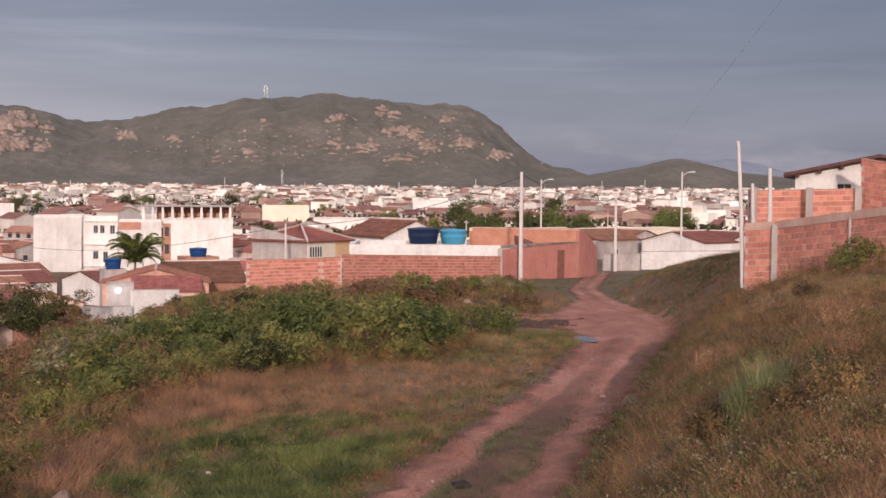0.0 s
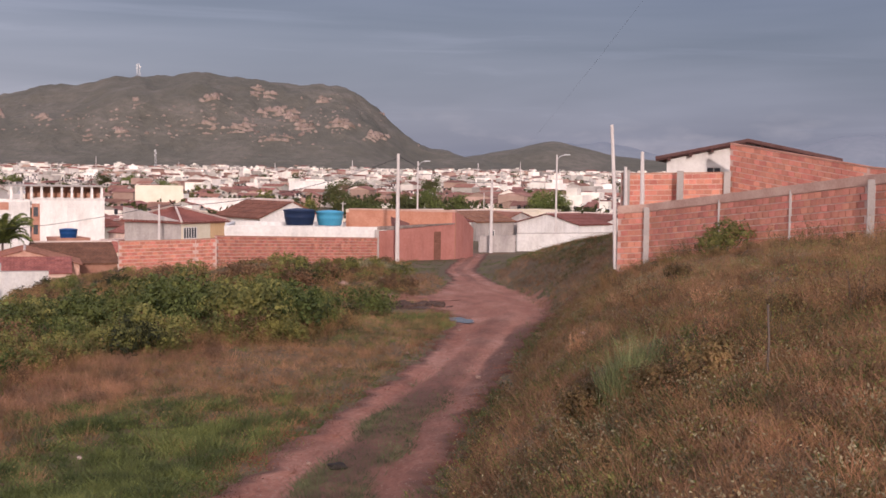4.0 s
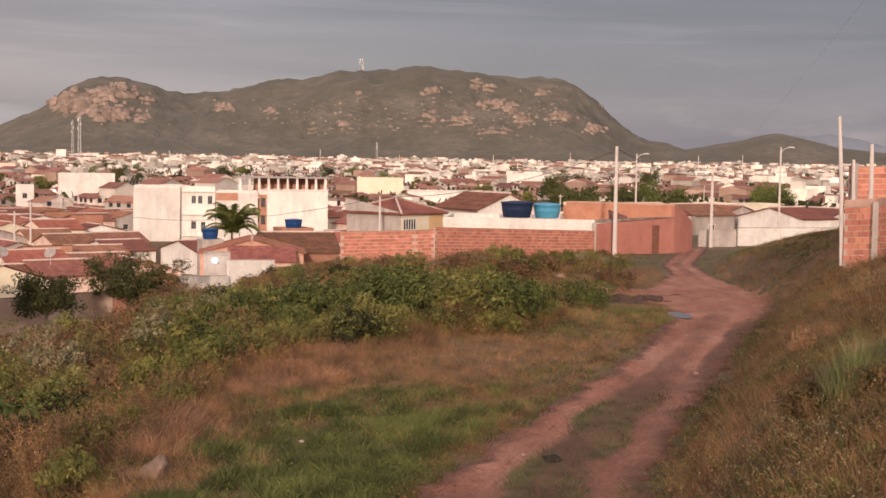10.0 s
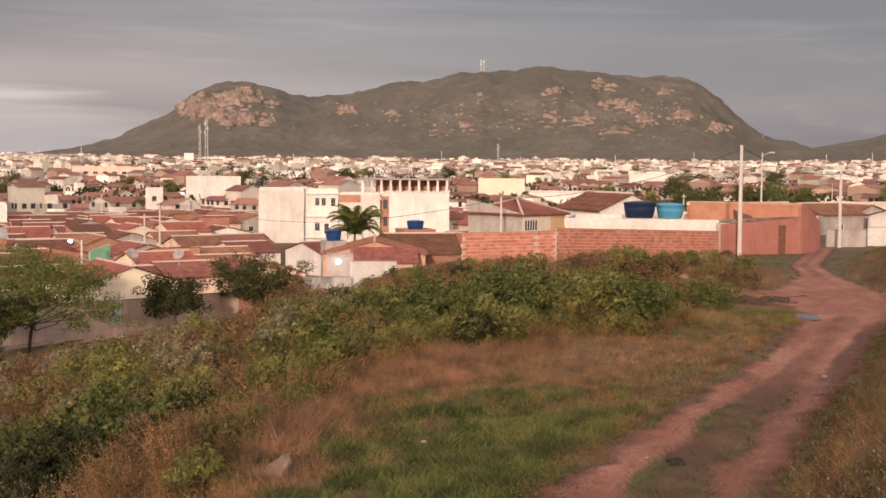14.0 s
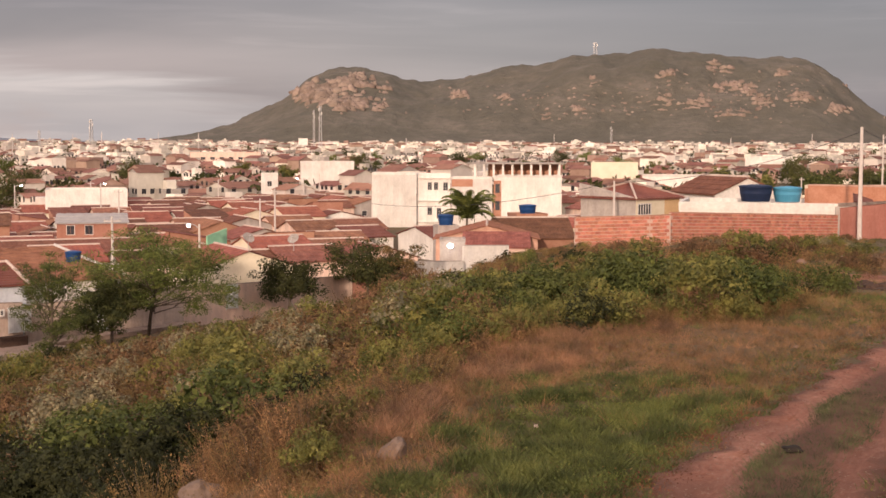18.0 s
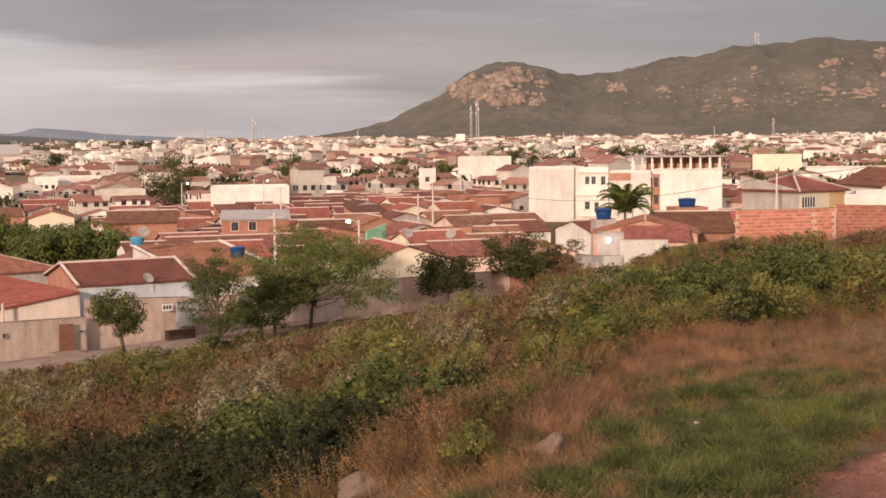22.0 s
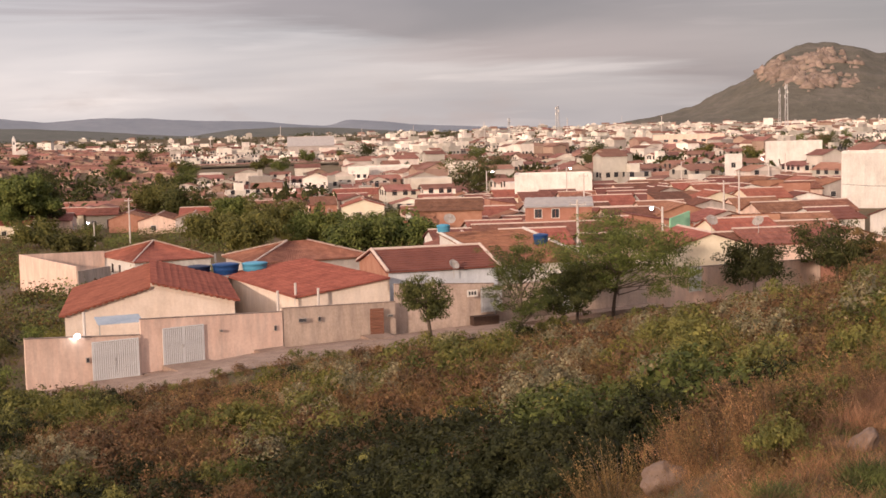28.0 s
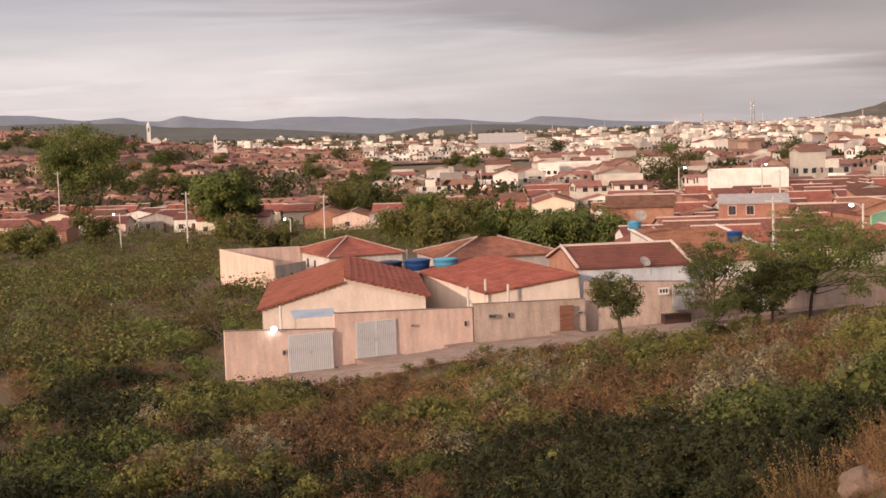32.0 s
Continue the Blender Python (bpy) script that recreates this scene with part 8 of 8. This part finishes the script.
weed_field("edge_weeds", "low rust-red weeds along the edges of the track", M_REDWEED, 4600, 26, lambda l, d, f: ((np.abs(l) > 0.95 * worn(d)) & (np.abs(l) < worn(d) + 0.75) & (d < 50)) * 1.0, 0.13, 0.12, 0.016, 35)
weed_field("grey_weeds", "small grey-green leaved weeds on the slope", M_FLOWER, 900, 44, lambda l, d, f: SLOPE(l, d) * np.clip(0.3 + 0.6 * f, 0, 1), 0.17, 0.2, 0.018, 34, far=40.0)
weed_field("slope_weeds", "leafy olive-green weeds in clumps on the slope", M_BUSH, 1500, 48, lambda l, d, f: SLOPE(l, d) * np.clip(0.35 - 0.7 * f, 0.03, 1), 0.19, 0.20, 0.015, 37, far=46.0)
weed_field("rusty_weeds", "red-brown withered weeds on the slope", M_RUST, 1900, 44, lambda l, d, f: SLOPE(l, d) * np.clip(0.4 + 0.6 * np.sin(f * 3 + d), 0.03, 1), 0.18, 0.22, 0.012, 38, far=46.0)

# dark tree tops scattered through the farther town, also added for its missing shadow gaps
rs = np.random.default_rng(78)
m = 4200
a, d = np.radians(np.where(rs.random(m) < 0.2, rs.uniform(30, 55, m), rs.uniform(-30, 55, m))), 330 + 1900 * rs.random(m) ** 1.1
x, y = -d * np.sin(a), d * np.cos(a)
deg = np.degrees(a)
grove = np.sin(x * 0.021 + 1.5 * np.sin(y * 0.013)) * np.cos(y * 0.024 + 1.1 * np.sin(x * 0.017))
ok = ((deg < 26) | (grove > 0.22)) & ~((deg > 28) & (deg < 37) & (d > 520) & (d < 830))
a, d, x, y, deg = a[ok], d[ok], x[ok], y[ok], deg[ok]
m = len(x)
c = np.stack([x, y, ground(x, y) + 3.2], -1)
big = rs.uniform(1.5, 3.6, m) * np.where(deg > 26, 1.5, 1.0)
n = 40
dirs = rs.normal(size=(m, n, 3))
dirs /= np.linalg.norm(dirs, axis=2)[..., None]
p = (c[:, None] + dirs * (big[:, None] * rs.uniform(0.5, 1.05, (m, n)))[..., None] * np.array([1.3, 1.3, 1.0])).reshape(-1, 3)
u, w = rs.normal(size=(len(p), 3)) * 0.5, rs.normal(size=(len(p), 3)) * 0.4
v = np.stack([p - u, p + w, p + u, p - w], 1).reshape(-1, 3)
tagged(new("far_trees", fast_mesh("far_trees", v, np.arange(len(v)).reshape(-1, 4), M_TREED)), "dark tree crowns filling shadow gaps between far houses", "trees", kind="stuff")

# the side track and the churned dark bank where the two meet
def ribbon(name, label, pts, halfw, material, lift=0.05, wob=1.0):
    az_ = np.interp(np.linspace(0, 1, 60), np.linspace(0, 1, len(pts)), [p[0] for p in pts])
    d = np.interp(np.linspace(0, 1, 60), np.linspace(0, 1, len(pts)), [p[1] for p in pts])
    x, y = -d * np.sin(np.radians(az_)), d * np.cos(np.radians(az_))
    tx, ty = np.gradient(x), np.gradient(y)
    l = np.hypot(tx, ty)
    u = np.linspace(-1, 1, 13)
    hw = halfw * (1 + wob * (0.25 * np.sin(np.arange(60) * 0.9) + 0.15 * np.sin(np.arange(60) * 2.3)))
    X, Y = x[:, None] + (ty / l * hw)[:, None] * u, y[:, None] - (tx / l * hw)[:, None] * u
    Z = ground(X, Y) + lift - 0.12 * (np.abs(u) > 0.95) + 0.02 * np.sin(X * 5) * np.cos(Y * 4)
    V = np.stack([X, Y, Z], -1).reshape(-1, 3)
    i, j = np.meshgrid(np.arange(59), np.arange(12), indexing="ij")
    F = np.stack([i * 13 + j, i * 13 + j + 1, (i + 1) * 13 + j + 1, (i + 1) * 13 + j], -1).reshape(-1, 4)
    me = fast_mesh(name, V, F, material, True)
    me.attributes.new("wear", "FLOAT", "POINT").data.foreach_set("value", np.full(len(V), 0.9, np.float32))
    me.attributes.new("lane", "FLOAT_VECTOR", "POINT").data.foreach_set("vector", (V * np.array([0.5, 1.0, 0])).astype(np.float32).ravel())
    tagged(new(name, me), label, "track", kind="structure")


ribbon("side_track", "bare earth side track branching off", [(-13.5, 54), (-11, 55.5), (-8, 57), (-5, 58), (-2, 57)], 1.4, M_TRACK)
ribbon("street", "dusty earth street below the yard walls", [(42.8, 78.6), (38.2, 80.6), (32.4, 85.0), (27, 90.2), (22, 95.6)], 3.6, M_PAVE, 0.2, 0.12)
ribbon("field", "fallow brown and green field below the far houses", [(37.2, 640), (33, 655), (28.6, 640)], 70, M_FIELD, 1.2)
ribbon("embankment", "bare red earth embankment above the field", [(37.4, 770), (33, 790), (28.4, 770)], 14, M_SOILRED, 2.2)
ribbon("footpath", "pale trodden footpath through the gully scrub", [(49.5, 231), (47, 234), (44, 236)], 0.9, M_PAVE, 0.25)
ribbon("mud_bank", "dark churned mud at the fork of the tracks", [(-12.8, 49.5), (-11.2, 50.3), (-9.6, 50.8)], 0.8, M_MUD, 0.05)
for k in range(44):
    stone("clod", spot(-11.2 + 1.5 * math.sin(k * 2.4), 50.3 + 0.6 * math.cos(k * 3.7), 0.06), 0.09 + 0.06 * (k % 3), "dark churned clod of mud by the track", M_MUD, 300 + k)
rr = random.Random(9)
for k in range(46):
    a_, d = rr.gauss(-5.0, 1.6), rr.gauss(63, 2.2)
    stone("rubble", spot(a_, d, 0.1), rr.uniform(0.08, 0.3), "lump of red earth and rubble on a heap", M_SOIL if k % 3 else M_GRIT, 100 + k)
heap = stone("soil_mound", spot(-5.4, 66, 0.0), 1.5, "overgrown heap of red earth and rubble", M_SOIL, 50, (2.2, 1.0, 0.55))
heap["category"] = "heap"
for az_, d, k, s in ((44.5, 100, 1, 1.2), (43.5, 106, 2, 1.2), (42.5, 108, 1, 1.1), (41.6, 106, 0, 1.1), (45.5, 108, 1, 1.3), (41, 103, 2, 1.0), (43.6, 98, 0, 1.2), (44.2, 92, 2, 1.1), (43.9, 86, 1, 1.0)):
    x, y = polar(az_, d)
    bush(k, x, y, s, az_ * 50)

# the taller trees of the gully
for k, (az_, d, hgt, spr, mt, lab) in enumerate(((48.0, 390, 24, 10.0, M_BUSHG, "large round green tree above the gully"), (42.9, 300, 13.0, 5.6, M_BUSHG, "round green tree beside red roofs"), (41.8, 310, 12, 3.2, M_TREED, "dark tree behind a round green one"),
                                          (37.5, 330, 9, 5, M_BUSH, "dark spreading tree by the field"), (36.0, 320, 8, 5, M_TREED, "dark broad tree by the field"), (34.2, 300, 7, 4, M_BUSHG, "dark tree above the gully"),
                                          (32.2, 240, 7, 4, M_BUSH, "olive tree in the gully"), (33.6, 215, 6, 4, M_BUSH, "low wide tree in the gully"), (30.5, 225, 6, 4, M_BUSHG, "dark low tree in the gully"), (35.2, 250, 6, 4, M_BUSH, "spreading tree in the gully"),
                                          (28.7, 175, 5.5, 4, M_BUSHG, "wide green tree behind roofs"), (27.0, 178, 5, 3.5, M_BUSHG, "green tree behind roofs"), (42.0, 270, 5, 3.5, M_BUSH, "low tree beside a lamp"), (40.8, 240, 4, 3, M_BUSH, "low tree in the scrub"), (50.5, 255, 5, 4, M_BUSH, "low spreading tree in scrub"))):
    tree_at(az_, d, hgt, spr, lab, mt, leaves=22000 if k < 2 else 9000, size=0.36 if k < 2 else 0.26, n=18, r0=0.2, seed=60 + k, flat=0.8, lump=0.3, sub=2)

rk = random.Random(4)
# tall narrow trees among the houses beyond the red house
for az_, d, hgt in ((-18.0, 205, 8.0), (-18.6, 210, 6.5), (-19.2, 190, 5.0)):
    tree_at(az_, d, hgt, 1.3, "narrow dark green tree between white houses", M_BUSHD, leaves=1500, size=0.22, n=12, r0=0.14, seed=int(-az_ * 10), flat=1.3, fork=0.15, lump=0.7)

grass("track_tufts", "sparse short tufts along the middle of the track", M_STRAW, 26000,
      lambda x, y, l, d, f, a: ((np.abs(l) < 0.35) & (d > 26)) * np.clip(0.5 + 0.6 * f, 0, 1) + ((np.abs(np.abs(l) - 1.35) < 0.3)) * 0.35, 0.10, 0.008, 8, lean=1.2)
rp_ = np.random.default_rng(90)
m = 5000
d = 13 + 60 * rp_.random(m) ** 1.2
l = rp_.uniform(-1.4, 1.4, m)
a = np.radians(np.interp(d, TRACK_D, TRACK_AZ)) + l / d
x, y = -d * np.sin(a), d * np.cos(a)
p = np.stack([x, y, ground(x, y) + 0.055], -1)
r = rp_.uniform(0.005, 0.018, m)
oc = np.array([(1, 0, 0), (0, 1, 0), (-1, 0, 0), (0, -1, 0), (0, 0, 0.7)])
v = (p[:, None] + oc * (r[:, None] * rp_.uniform(0.7, 1.3, (m, 5)))[..., None]).reshape(-1, 3)
f = (np.array([(0, 1, 4), (1, 2, 4), (2, 3, 4), (3, 0, 4)])[None] + (np.arange(m) * 5)[:, None, None]).reshape(-1, 3)
tagged(new("gravel", fast_mesh("gravel", v, f, M_GRIT)), "fine brown gravel strewn on the track", "gravel", kind="stuff")


# churches and poles of the farther quarter
for az_, d_, base, top, w_, lab in ((45.47, 900, -0.2, 0.92, 2.4, "white church tower above far roofs"), (42.8, 820, -0.6, 0.30, 2.0, "small white church with a pointed tower")):
    p = P(az_, d_, base)
    hh = d_ * (math.tan(radians(top)) - math.tan(radians(base)))
    ob = thing("church", pose(p.x, p.y, p.z, 0, 0, az_), lab, "church")
    part("tower", Build().box(-w_ / 2, w_ / 2, -w_ / 2, w_ / 2, -8, hh * 0.82), M_WHITE, ob)
    part("spire", Build().lathe([(w_ * 0.62, hh * 0.82), (w_ * 0.5, hh * 0.86), (w_ * 0.3, hh * 0.93), (0.1, hh)], 8), M_WHITE, ob)
    part("belfry_opening", Build().box(-w_ * 0.2, w_ * 0.2, -w_ / 2 - 0.03, -w_ / 2, hh * 0.62, hh * 0.76), M_GLASS, ob)
    part("nave", Build().box(w_ / 2, w_ / 2 + 6, -3, 12, -8, hh * 0.3), M_WHITE, ob)
    part("roof", Build().add([(w_ / 2, -3.2, hh * 0.3), (w_ / 2 + 6.2, -3.2, hh * 0.3), (w_ / 2 + 3, -3.2, hh * 0.42), (w_ / 2, 12, hh * 0.3), (w_ / 2 + 6.2, 12, hh * 0.3), (w_ / 2 + 3, 12, hh * 0.42)], [(0, 1, 2), (0, 2, 5, 3), (1, 4, 5, 2), (5, 4, 3)]), M_WHITE, ob)
for az_, d_, top in ((44.1, 262, -2.0), (38.43, 262, -2.34), (49.15, 330, -1.0)):
    x, y, z = on(az_, d_)
    utility_pole(pose(x, y, z), EYE + d_ * math.tan(radians(top)) - z, "concrete utility pole above the gully scrub", 0.15, True, 30)

# low scrub through the grass of the slope beside the brick wall
for k in range(110):
    az_, d = rk.uniform(-33, -12), rk.uniform(15, 43)
    x, y = polar(az_, d)
    if lateral(x, y) > -3.0 or (az_ < -19 and d > 28 and d > 44.5 + (az_ + 21) * 1.0 - 2):
        continue
    bush(rk.choice((7, 7, 4, 6, 6, 5, 5)), x, y, rk.uniform(0.3, 0.7), rk.uniform(0, 360))

# thin poles over the far roofs
for k in range(26):
    az_, d = -18 + k * 2.1 + rt.uniform(-0.7, 0.7), rt.uniform(900, 1700)
    x, y, z = on(az_, d)
    o = thing("antenna_pole", pose(x, y, z), "thin antenna pole above far roofs", "pole")
    part("pole", Build().tube([(0, 0, -1), (0, 0, EYE + d * math.tan(radians(rt.uniform(0.0, 0.5))) - z)], 0.28, 5), M_POLE, o)
